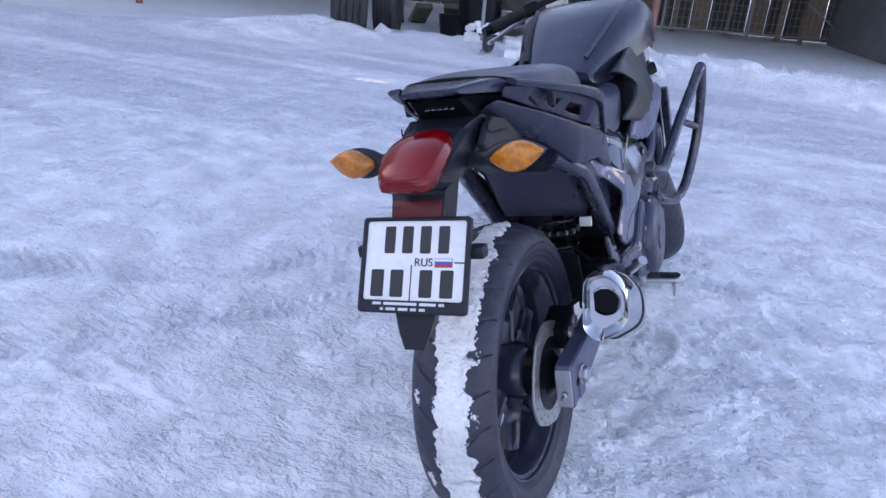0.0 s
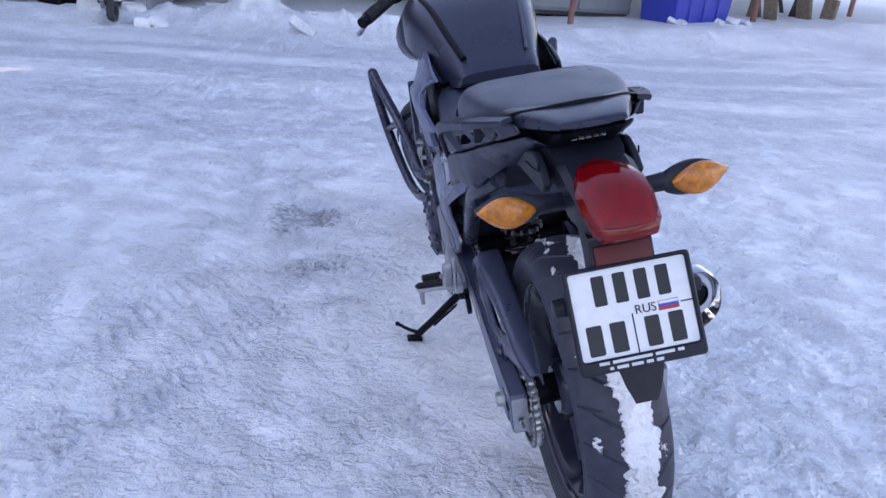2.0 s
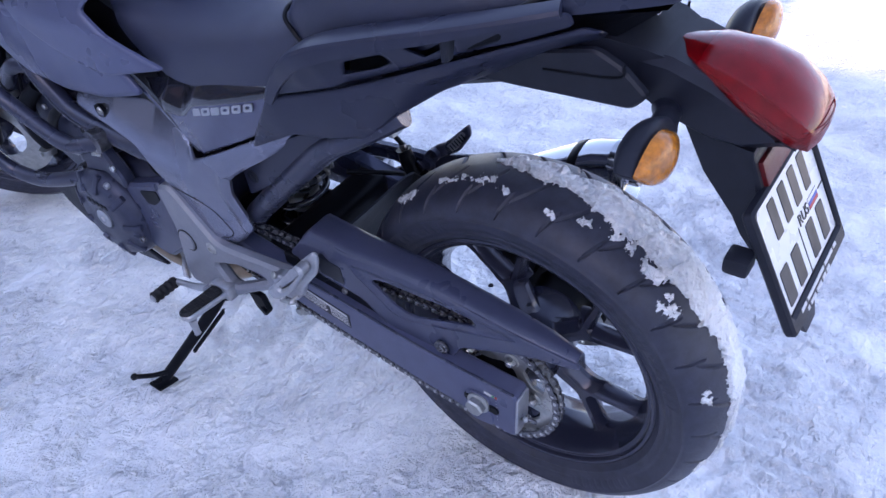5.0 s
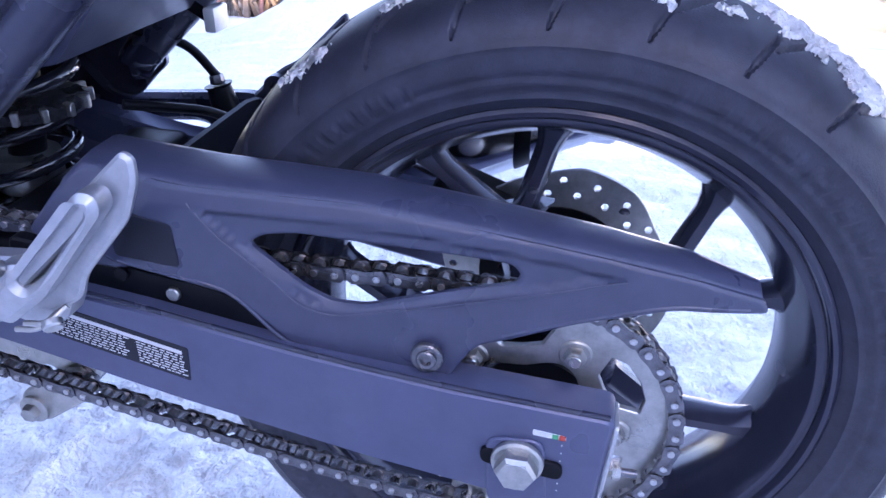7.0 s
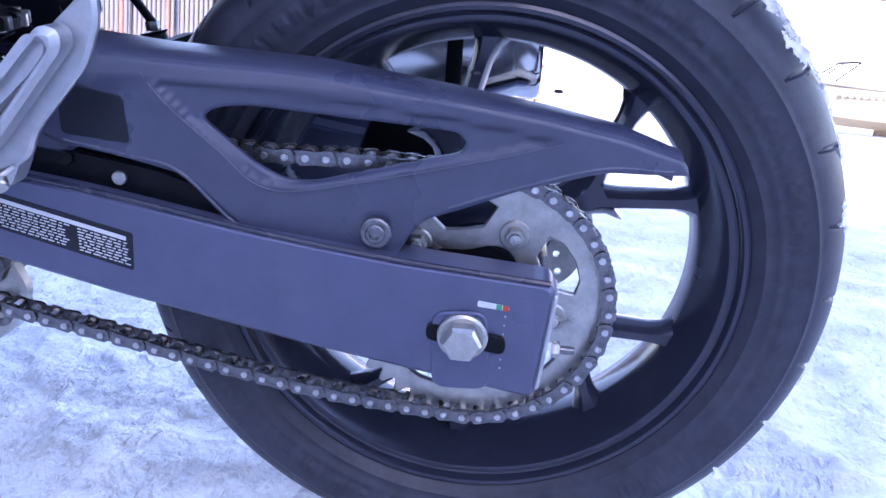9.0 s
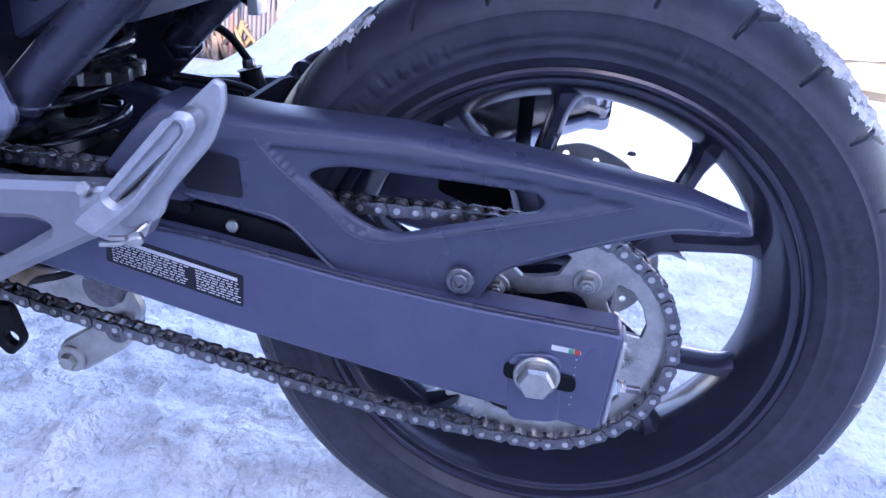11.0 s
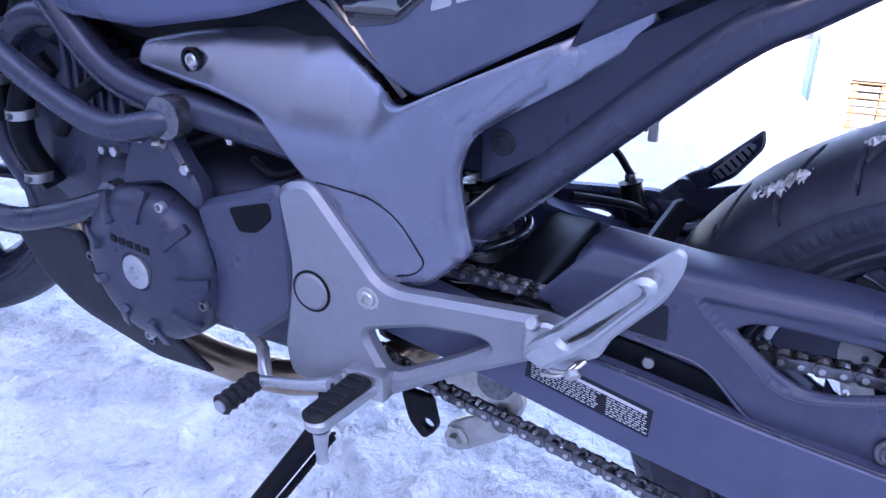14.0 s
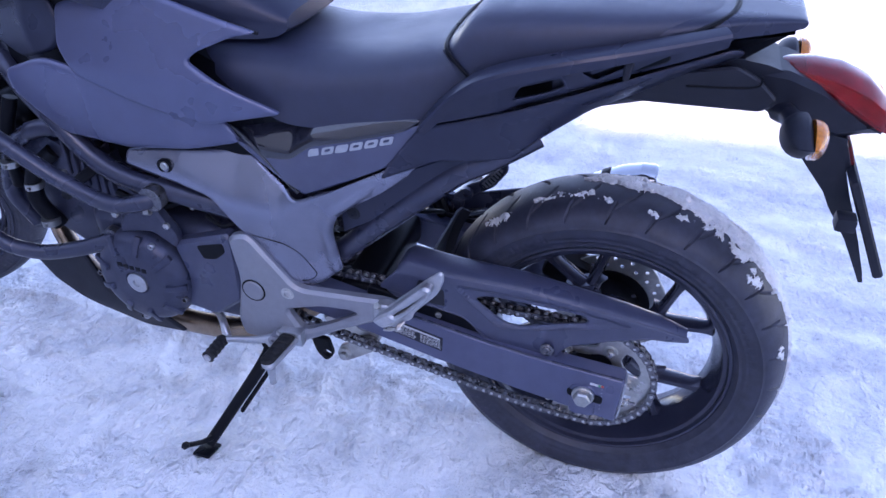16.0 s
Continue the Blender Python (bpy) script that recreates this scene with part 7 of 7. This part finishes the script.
crust("snow_strip", 78, 262, -0.052, 0.078, strip_field, 0.0018, "white snow caked along the tread")
for cd, cx, wd, wx in ((50, -0.046, 6.5, 0.009), (66, -0.034, 3.5, 0.006), (73, -0.033, 5.5, 0.007), (80, -0.029, 4.0, 0.009), (86, -0.042, 3.0, 0.007), (100, -0.052, 2.2, 0.005), (108, -0.040, 2.4, 0.005), (119, -0.026, 7.0, 0.012), (128, -0.036, 3.6, 0.010), (136, -0.050, 4.2, 0.012), (164, -0.060, 3.0, 0.009), (196, -0.05, 3.2, 0.012), (212, -0.045, 3.2, 0.013), (232, -0.045, 4, 0.012), (150, 0.055, 2.5, 0.008), (170, 0.060, 2.5, 0.008)):
    crust("snow_crumb", cd - wd * 2, cd + wd * 2, max(-0.079, cx - wx * 2), min(0.079, cx + wx * 2), clump_field(cd, cx, wd, wx), 0.0013, "")

# black block added between the side covers, in place of their shaded inside
part("air_box", skin([[Vector((x, y, z)) for x, z in ((-w, z0), (-w, z1), (-w * 0.7, z1 + 0.015), (w * 0.7, z1 + 0.015), (w, z1), (w, z0))] for y, w, z0, z1 in ((0.34, 0.135, 0.64, 0.74), (0.46, 0.145, 0.61, 0.735), (0.60, 0.150, 0.60, 0.80), (0.75, 0.150, 0.62, 0.87), (0.95, 0.150, 0.66, 0.90), (1.08, 0.12, 0.70, 0.90))]), BLACK, bike, "dark filler block added behind the side covers")

# ---- sheds and clutter ahead of the motorcycle ----
WOOD = mat("weathered_timber", (0.20, 0.15, 0.11), 0.8, grain=0.35, scale=14, bump=0.4, bump_scale=60, dirt=0.3, dirt_color=(0.32, 0.30, 0.28), dirt_scale=3)
RUST = mat("red_brown_painted_steel", (0.26, 0.12, 0.10), 0.6, grain=0.3, scale=12, bump=0.2, bump_scale=80, dirt=0.4, dirt_color=(0.12, 0.08, 0.06), dirt_scale=6)
GREYM = mat("grey_sheet_metal", (0.24, 0.25, 0.27), 0.5, metal=0.3, grain=0.15, scale=4, dirt=0.3, dirt_color=(0.12, 0.12, 0.12), dirt_scale=2)
DARKM = mat("dark_boards", (0.05, 0.045, 0.045), 0.8, grain=0.4, scale=5, bump=0.3, bump_scale=40)
BLUEP = mat("blue_plastic", (0.035, 0.06, 0.42), 0.4, grain=0.08, scale=3)
CARD = mat("brown_cardboard", (0.30, 0.22, 0.15), 0.85, grain=0.12, scale=8)
CONC = mat("old_concrete", (0.34, 0.33, 0.31), 0.9, grain=0.2, scale=9, bump=0.3, bump_scale=60)
TYREOLD = mat("old_truck_rubber", (0.030, 0.031, 0.036), 0.7, grain=0.3, scale=10, bump=0.3, bump_scale=60, dirt=0.2, dirt_color=(0.2, 0.2, 0.22), dirt_scale=4)
OLIVE = mat("olive_painted_steel", (0.11, 0.12, 0.08), 0.6, grain=0.3, scale=12, dirt=0.3, dirt_color=(0.35, 0.34, 0.3), dirt_scale=8)


def gz(x, y):
    return float(ground_height(np.array([x]), np.array([y]))[0])


def single(name, bm, material, label, category, group=""):
    return tagged(part(name, bm, material), label, category, group)


def at(m, bm):
    bmesh.ops.transform(bm, matrix=m, verts=bm.verts)
    return bm


# the open shed: its own axes, u along the posts, v into it
SHED = Matrix.Translation((-1.42, 10.06, 0)) @ Matrix.Rotation(radians(15), 4, "Z")
shed = thing("open_shed", SHED, "open timber shed with red-brown steel posts", "shed")
for u, v in ((-7.6, -0.4), (-3.9, -0.2), (0, 0), (4.95, 0.0), (9.2, 0.3), (12.8, 1.2)):
    part("post", tube([(u, v, -0.1), (u, v, 1.3), (u, v, 2.62)], 0.052, 16, 2), RUST, shed, "red-brown round steel post")
part("beam", box(2.5, 0.1, 2.68, 22, 0.12, 0.16, 0.01, 1), WOOD, shed)
part("roof", box(2.5, 3.0, 2.95, 23, 7.2, 0.08, 0, 1, None, Matrix.Rotation(radians(-3), 4, "X")), GREYM, shed, "grey sheet roof")
for k in range(60):
    part("wall_board", box(-8.8 + k * 0.385, 5.9 + (0.012 if k % 2 else 0), 1.4, 0.37, 0.03, 2.8, 0.004, 1), DARKM if k % 3 else WOOD, shed)
part("side_sheet", box(4.05, 3.4, 1.0, 0.04, 3.6, 2.0, 0.004, 1), GREYM, shed, "grey metal partition")
# steel mesh gate leaning inside
gate = thing("mesh_gate", SHED @ Matrix.Translation((2.5, 4.55, 0.05)) @ Matrix.Rotation(radians(15), 4, "Z"), "grey welded mesh gate standing in the shed", "gate")
for z in (0.06, 0.95, 1.85):
    part("rail", tube([(-1.95, 0, z), (0, 0, z), (1.95, 0, z)], 0.02, 8, 2), GREYM, gate)
for u in (-1.95, -0.2, 1.95):
    part("stile", tube([(u, 0, 0), (u, 0, 0.9), (u, 0, 1.85)], 0.024, 8, 2), GREYM, gate)
part("brace", tube([(0.9, -0.03, 0.7), (1.4, -0.03, 0.4), (1.95, -0.03, 0.05)], 0.016, 8, 2), GREYM, gate)
wires = bmesh.new()
for k in range(34):
    box(-1.9 + k * 0.115, 0, 0.95, 0.007, 0.007, 1.8, 0, 1, wires)
for k in range(12):
    box(0, 0.006, 0.12 + k * 0.15, 3.85, 0.007, 0.007, 0, 1, wires)
tagged(part("wire_mesh", wires, GREYM, gate), kind="stuff")
for u, w in ((0.95, 0.09), (2.0, 0.07), (3.0, 0.12), (3.45, 0.08)):
    single("timber_prop", at(SHED @ Matrix.Translation((u, 4.9, 0.9)) @ Matrix.Rotation(radians(4), 4, "X"), box(0, 0, 0, w, 0.06, 1.9, 0.006, 1)), WOOD, "rough timber plank leaning in the shed", "plank", "planks leaning in the shed")
cab = thing("steel_cabinet", SHED @ Matrix.Translation((5.75, 1.15, 0.06)), "grey steel cabinet standing in the shed", "cabinet")
part("body", box(0, 0.3, 0.62, 2.35, 0.7, 1.15, 0.02, 2), GREYM, cab)
part("door", box(-0.58, -0.062, 0.62, 1.12, 0.02, 1.05, 0.008, 1), GREYM, cab)
part("door", box(0.58, -0.062, 0.62, 1.12, 0.02, 1.05, 0.008, 1), GREYM, cab)
part("plinth", box(0, 0.3, 0.02, 2.3, 0.62, 0.1, 0.01, 1), DARKM, cab)
card = thing("cardboard_box", SHED @ Matrix.Translation((3.98, 1.62, 0.05)) @ Matrix.Rotation(radians(-20), 4, "Z"), "tall brown cardboard box with printed panel", "box")
part("carton", box(0, 0.12, 0.42, 0.24, 0.26, 0.84, 0.006, 1), CARD, card)
for k in range(5):
    part("print_bar", box(0.01, -0.0115, 0.36 - k * 0.055, 0.13 - 0.02 * (k % 2), 0.003, 0.022, 0, 1), INK, card)
crate = thing("blue_crate", SHED @ Matrix.Translation((7.75, 0.55, 0.03)) @ Matrix.Rotation(radians(12), 4, "Z"), "bright blue plastic crate", "crate")
part("tub", skin([[Vector((x * s, y * s, z)) for x, y in ((-0.80, -0.42), (0.80, -0.42), (0.80, 0.42), (-0.80, 0.42))] for z, s in ((0.0, 0.92), (0.06, 0.93), (0.72, 1.0))]), BLUEP, crate)
part("rim", box(0, 0, 0.735, 1.70, 0.94, 0.05, 0.015, 2), BLUEP, crate)
for u in (-0.4, 0.0, 0.4):
    part("rib", box(u, -0.415, 0.36, 0.04, 0.03, 0.62, 0.008, 1), BLUEP, crate)
rnd = random.Random(9)
for k in range(9):
    x, y = rnd.uniform(8.6, 12.0), rnd.uniform(0.6, 2.2)
    single("scrap_timber", at(SHED @ Matrix.Translation((x, y, 0.35)) @ Matrix.Rotation(rnd.uniform(-0.5, 0.5), 4, "Y") @ Matrix.Rotation(rnd.uniform(0, 3), 4, "Z"), box(0, 0, 0, rnd.uniform(0.06, 0.2), rnd.uniform(0.05, 0.3), rnd.uniform(0.5, 1.0), 0.01, 1)), DARKM if k % 2 else WOOD, "dark scrap timber stacked in the shed", "timber", "scrap timber in the shed")
for k in range(8):
    x, y = 7.3 + rnd.uniform(-0.4, 1.4), -0.05 + rnd.uniform(-0.1, 0.25)
    w = SHED @ Vector((x, y, 0))
    single("snow_lump", at(Matrix.Translation((w.x, w.y, gz(w.x, w.y) + 0.03)) @ Matrix.Rotation(rnd.uniform(0, 3), 4, (0.3, 0.2, 1)), box(0, 0, 0, rnd.uniform(0.14, 0.3), rnd.uniform(0.12, 0.22), rnd.uniform(0.06, 0.13), 0.03, 2)), SNOW_CLEAN, "broken lump of hard snow", "snow lump", "snow lumps before the shed")


def truck_tyre(x, y, yaw, R=0.52, w=0.23, tilt=0.0):
    e = thing("truck_tyre", Matrix.Translation((x, y, gz(x, y) + R - 0.05)) @ Matrix.Rotation(yaw, 4, "Z") @ Matrix.Rotation(tilt, 4, "Y"), "old black truck tyre standing upright in the snow", "tyre", "truck tyres by the yard edge")
    prof = [(-w * 0.85, R * 0.55), (-w, R * 0.72), (-w * 0.98, R * 0.93), (-w * 0.8, R)]
    for g in (-0.52, -0.17, 0.17, 0.52):
        prof += [(g * w - 0.012, R + 0.004), (g * w - 0.010, R - 0.018), (g * w + 0.010, R - 0.018), (g * w + 0.012, R + 0.004)]
    prof += [(w * 0.8, R), (w * 0.98, R * 0.93), (w, R * 0.72), (w * 0.85, R * 0.55), (w * 0.7, R * 0.58), (-w * 0.7, R * 0.58)]
    part("tread", lathe(prof, 64, closed=True), TYREOLD, e, smooth=30)
    cap_ = bmesh.new()
    rings = []
    for k in range(9):
        a = radians(62 + 7 * k)
        rings.append([Vector((u * w * 0.8, (R + h) * math.cos(a), (R + h) * math.sin(a))) for u, h in ((-1, -0.01), (-0.6, 0.035), (0, 0.05), (0.6, 0.035), (1, -0.01))])
    part("snow_cap", skin(rings, closed=True, bm=cap_), SNOW_CLEAN, e)
    return e


truck_tyre(-4.86, 7.42, radians(32))
truck_tyre(-4.72, 8.25, radians(20), 0.50, 0.16)
for k, (x, y, a) in enumerate(((-5.3, 9.6, 0.4), (-5.05, 10.0, 0.7), (-4.75, 10.6, 0.3))):
    e = thing("slotted_beam", Matrix.Translation((x, y, gz(x, y) + 0.10)) @ Matrix.Rotation(a, 4, "Z") @ Matrix.Rotation(radians(-32), 4, "X"), "short olive steel beam with punched holes", "beam", "slotted beams in the snow")
    part("channel", box(0, 0, 0.05, 0.26, 0.62, 0.10, 0.01, 1), OLIVE, e)
    for j in range(5):
        part("hole", box(0.0, -0.24 + j * 0.12, 0.1015, 0.10, 0.04, 0.006, 0.002, 1), SNOW_CLEAN, e)
# trailer with drawbar, snowed over hitch and jockey wheel
tx, ty = -2.95, 7.25
trailer = thing("trailer", Matrix.Translation((tx, ty, gz(tx, ty))) @ Matrix.Rotation(radians(-3), 4, "Z"), "old grey trailer with snow on its hitch", "trailer")
part("drawbar", tube([(0, 0, 0.20), (0.02, 0.8, 0.26), (0.03, 1.6, 0.30)], 0.035, 10, 3), DARKM, trailer)
part("side_board", box(0.25, 2.1, 0.22, 0.04, 2.6, 0.34, 0.01, 1), GREYM, trailer, "grey side board")
part("bed", box(-0.75, 2.6, 0.42, 1.9, 2.0, 0.06, 0.01, 1), DARKM, trailer)
part("front_board", box(-0.75, 1.6, 0.60, 1.9, 0.04, 0.42, 0.01, 1), DARKM, trailer)
part("bed_snow", box(-0.75, 2.6, 0.52, 1.7, 1.8, 0.16, 0.06, 3), SNOW_CLEAN, trailer)
part("jockey_wheel", lathe([(-0.03, 0.05), (-0.035, 0.10), (0, 0.115), (0.035, 0.10), (0.03, 0.05)], 28, (0.12, -0.02, 0.11), closed=True), TYREOLD, trailer)
part("jockey_post", tube([(0.02, 0.0, 0.12), (0.0, 0.02, 0.4), (0.0, 0.02, 0.75)], 0.022, 8, 3), GREYM, trailer)
for k in range(7):
    part("hitch_snow", box(-0.16 + 0.055 * k, 0.02 * (-1) ** k, 0.24 + 0.03 * (k % 3), 0.09, 0.10, 0.07, 0.025, 2), SNOW_CLEAN, trailer)
part("wheel", lathe([(-0.07, 0.16), (-0.085, 0.26), (-0.05, 0.31), (0.05, 0.31), (0.085, 0.26), (0.07, 0.16)], 40, (0.95, 3.05, 0.28), closed=True), TYREOLD, trailer)
part("wheel_disc", lathe([(-0.02, 0.0), (-0.02, 0.16), (0.02, 0.16), (0.02, 0.0)], 28, (0.95, 3.05, 0.28)), GREYM, trailer)
for x, y in ((-3.55, 8.7),):
    brl = thing("plastic_barrel", Matrix.Translation((x, y, gz(x, y) - 0.03)), "black plastic barrel topped with snow", "barrel")
    part("drum", lathe([(0, 0), (0, 0.27), (0.03, 0.29), (0.25, 0.295), (0.27, 0.305), (0.30, 0.295), (0.58, 0.29), (0.60, 0.28)], 36, axis="z"), BLACK, brl)
    part("snow_cap", lathe([(0.57, 0.285), (0.63, 0.29), (0.70, 0.2), (0.73, 0.0)], 30, axis="z"), SNOW_CLEAN, brl)
bk = thing("bucket", Matrix.Translation((-3.75, 8.15, gz(-3.75, 8.15))), "dark plastic bucket in the snow", "bucket")
part("pail", lathe([(0, 0), (0, 0.11), (0.26, 0.145), (0.27, 0.15), (0.26, 0.135), (0.02, 0.10), (0.02, 0)], 28, axis="z"), BLACK, bk)
for k in range(14):
    x, y = rnd.uniform(-5.6, -0.6), rnd.uniform(7.3, 9.2)
    single("snow_lump", at(Matrix.Translation((x, y, gz(x, y) + 0.03)) @ Matrix.Rotation(rnd.uniform(0, 3), 4, (0.3, 0.2, 1)), box(0, 0, 0, rnd.uniform(0.12, 0.35), rnd.uniform(0.1, 0.25), rnd.uniform(0.06, 0.15), 0.035, 2)), SNOW_CLEAN, "broken lump of hard snow", "snow lump", "snow lumps before the shed")

# ---- far side of the yard, in full sun ----
PALE = mat("pale_render", (0.72, 0.72, 0.70), 0.85, grain=0.06, scale=1.2, dirt=0.15, dirt_color=(0.5, 0.5, 0.48), dirt_scale=0.6)
CORR = mat("grey_blue_corrugated_sheet", (0.17, 0.18, 0.205), 0.5, metal=0.2, grain=0.1, scale=3, dirt=0.2, dirt_color=(0.3, 0.3, 0.3), dirt_scale=1)
PINE = mat("fresh_pine_boards", (0.30, 0.19, 0.095), 0.7, grain=0.2, scale=6, bump=0.2, bump_scale=30)
TEAL = mat("teal_painted_steel", (0.016, 0.095, 0.125), 0.5, grain=0.1, scale=3, dirt=0.2, dirt_color=(0.3, 0.3, 0.3), dirt_scale=2)
KHAKI = mat("faded_khaki_hull_paint", (0.22, 0.21, 0.155), 0.55, grain=0.1, scale=3, dirt=0.2, dirt_color=(0.5, 0.5, 0.48), dirt_scale=1.5)


def rz(x):
    return float(rise(np.array([x]))[0])


FX = 15.0
woodshed = thing("firewood_shed", Matrix.Translation((FX, 6.0, rz(FX))), "long firewood shed with corrugated fence and timber roof", "shed")
for k in range(34):
    part("corrugated_sheet", tube([(0, 0.05 + k * 0.10, -0.2), (0, 0.05 + k * 0.10, 0.8), (0, 0.05 + k * 0.10, 1.75)], 0.042, 8, 1), CORR, woodshed)
part("plain_sheet", box(-0.04, -1.3, 0.75, 0.05, 2.5, 1.7, 0.005, 1), CORR, woodshed, "plain pale metal sheet")
for y in (-1.1, 0.0, 1.2, 2.4):
    part("stud", box(0.4, y, 1.2, 0.10, 0.12, 2.6, 0.01, 1), PINE, woodshed)
part("back_wall", box(3.2, 0.6, 1.2, 0.08, 7.0, 2.6, 0, 1), WOOD, woodshed)
part("end_wall", box(0.25, -1.85, 1.15, 0.3, 1.3, 1.0, 0, 1), PINE, woodshed, "bright pine end wall")
for k in range(16):
    part("roof_board", box(1.2, -2.3 + k * 0.42, 2.62 + 0.012 * (k % 2), 5.0, 0.41, 0.05, 0.006, 1, None, Matrix.Rotation(radians(7), 4, "Y")), WOOD, woodshed)
part("roof_snow", box(1.5, 0.9, 2.83, 4.2, 6.3, 0.22, 0.08, 3, None, Matrix.Rotation(radians(7), 4, "Y")), SNOW_CLEAN, woodshed)
for x, y in ((-0.6, 1.65), (-0.55, 0.72)):
    part("red_pole", tube([(x, y, 0), (x, y, 1.2), (x, y, 2.5)], 0.045, 10, 1), RUST, woodshed)
for k in range(46):
    L = rnd.uniform(0.4, 1.1)
    part("firewood", at(Matrix.Translation((-0.35 + rnd.uniform(-0.15, 0.25), rnd.uniform(0.2, 3.2), 0.15 + rnd.uniform(0, 0.5))) @ Matrix.Rotation(rnd.uniform(-0.9, 0.9), 4, "X") @ Matrix.Rotation(rnd.uniform(-0.5, 0.5), 4, "Y"), box(0, 0, 0, rnd.uniform(0.05, 0.11), rnd.uniform(0.05, 0.11), L, 0.008, 1)), (WOOD, DARKM, PINE)[k % 3], woodshed)

tip = thing("tipper_skip", Matrix.Translation((17.0, 2.2, rz(17.0))), "teal steel tipper skip filled with snow", "skip")
part("tub", skin([[Vector((x * s, y * s, z)) for x, y in ((-0.9, -0.85), (0.9, -0.85), (0.9, 0.85), (-0.9, 0.85))] for z, s in ((1.95, 0.80), (2.1, 0.9), (2.5, 1.1))]), TEAL, tip)
part("load", box(0, 0, 2.52, 1.6, 1.5, 0.45, 0.2, 4), SNOW_CLEAN, tip)
part("chassis", box(0, 0.1, 1.87, 1.0, 2.6, 0.16, 0.02, 1), GREYM, tip)
for x, y in ((-0.5, -1.15), (0.5, -1.15), (-0.5, 1.2), (0.5, 1.2)):
    part("leg", box(x, y, 0.9, 0.12, 0.14, 1.85, 0.015, 1), TEAL, tip)
pal = thing("pallet_stack", Matrix.Translation((16.5, -0.35, rz(16.5))), "stack of grey pallets and boards under snow", "pallets")
for k in range(7):
    part("board", box(0, 0, 0.10 + k * 0.14, 1.0, 1.2 - 0.1 * (k % 2), 0.03, 0.005, 1), GREYM if k % 2 else PINE, pal)
    for y in (-0.5, 0, 0.5):
        part("block", box(0, y, 0.03 + k * 0.14, 0.9, 0.1, 0.10, 0.005, 1), PINE, pal)
part("snow_cap", box(0, 0, 1.06, 1.05, 1.2, 0.16, 0.06, 3), SNOW_CLEAN, pal)
hall = thing("pale_hall", Matrix.Translation((42, -4, rz(42))), "long pale rendered hall with shallow roof", "building")
part("wall", box(3, 0, 3.2, 0.5, 60, 7.0, 0, 1), PALE, hall)
part("roof", box(8, 0, 6.9, 11, 62, 0.3, 0, 1), GREYM, hall)
part("sign_panel", box(2.70, -3.2, 6.2, 0.08, 7.0, 1.1, 0.02, 1), PALE, hall, "pale sign board with plain round mark")
part("round_mark", lathe([(0, 0), (0, 0.55), (-0.05, 0.55), (-0.05, 0)], 40, (2.64, -0.9, 6.2)), CORR, hall)

boat = thing("motor_boat", Matrix.Translation((17.5, -7.6, rz(17.5) + 0.15)) @ Matrix.Rotation(radians(6), 4, "Z"), "small khaki motor boat laid up under snow", "boat")
hull = []
for k in range(12):
    t = k / 11
    w = 0.85 * (1 - (1 - t) ** 3.0) + 0.02
    sheer = 0.86 + 0.22 * (1 - t) ** 2
    keel = 0.32 * (1 - t) ** 2.5
    yy = 2.3 - 4.6 * t
    hull.append([Vector((-w, yy, sheer)), Vector((-w * 0.97, yy, 0.55 + 0.2 * (1 - t))), Vector((-w * 0.72, yy, 0.16 + keel)), Vector((0, yy, keel)), Vector((w * 0.72, yy, 0.16 + keel)), Vector((w * 0.97, yy, 0.55 + 0.2 * (1 - t))), Vector((w, yy, sheer))])
part("hull", skin(hull), KHAKI, boat, "faded khaki hull")
part("deck_snow", box(0, 1.1, 1.02, 1.2, 1.7, 0.22, 0.10, 4), SNOW_CLEAN, boat)
part("stern_snow", box(0, -1.2, 0.98, 1.5, 2.0, 0.24, 0.10, 4), SNOW_CLEAN, boat)
part("rub_rail", tube([(-0.87, -2.3, 0.84), (-0.85, -0.6, 0.86), (-0.70, 1.0, 0.95), (-0.1, 2.28, 1.07)], 0.025, 8, 4), GREYM, boat)
for x0, y0, x1, y1 in ((-0.72, 0.35, -0.55, -0.25), (0.72, 0.35, 0.55, -0.25), (0.0, 0.45, 0.0, -0.15)):
    part("screen_post", tube([(x0, y0, 0.98), ((x0 + x1) / 2, (y0 + y1) / 2, 1.2), (x1, y1, 1.42)], 0.018, 8, 2), BLACK, boat)
part("screen_rail", tube([(-0.55, -0.25, 1.42), (0, -0.12, 1.44), (0.55, -0.25, 1.42)], 0.018, 8, 3), BLACK, boat)
part("screen_snow", box(0, -0.15, 1.50, 1.1, 0.5, 0.10, 0.04, 3), SNOW_CLEAN, boat)
part("trestle", box(-0.1, 1.2, 0.05, 1.2, 0.14, 0.30, 0.01, 1), WOOD, boat)
part("trestle", box(-0.1, -1.5, 0.0, 1.2, 0.14, 0.24, 0.01, 1), WOOD, boat)
bars_ = bmesh.new()
for k in range(9):
    box(-0.885, 0.2 - k * 0.16, 0.70, 0.02, 0.11, 0.09, 0.004, 1, bars_)
part("name_bars", bars_, PALE, boat, "unreadable name on the hull as pale bars")
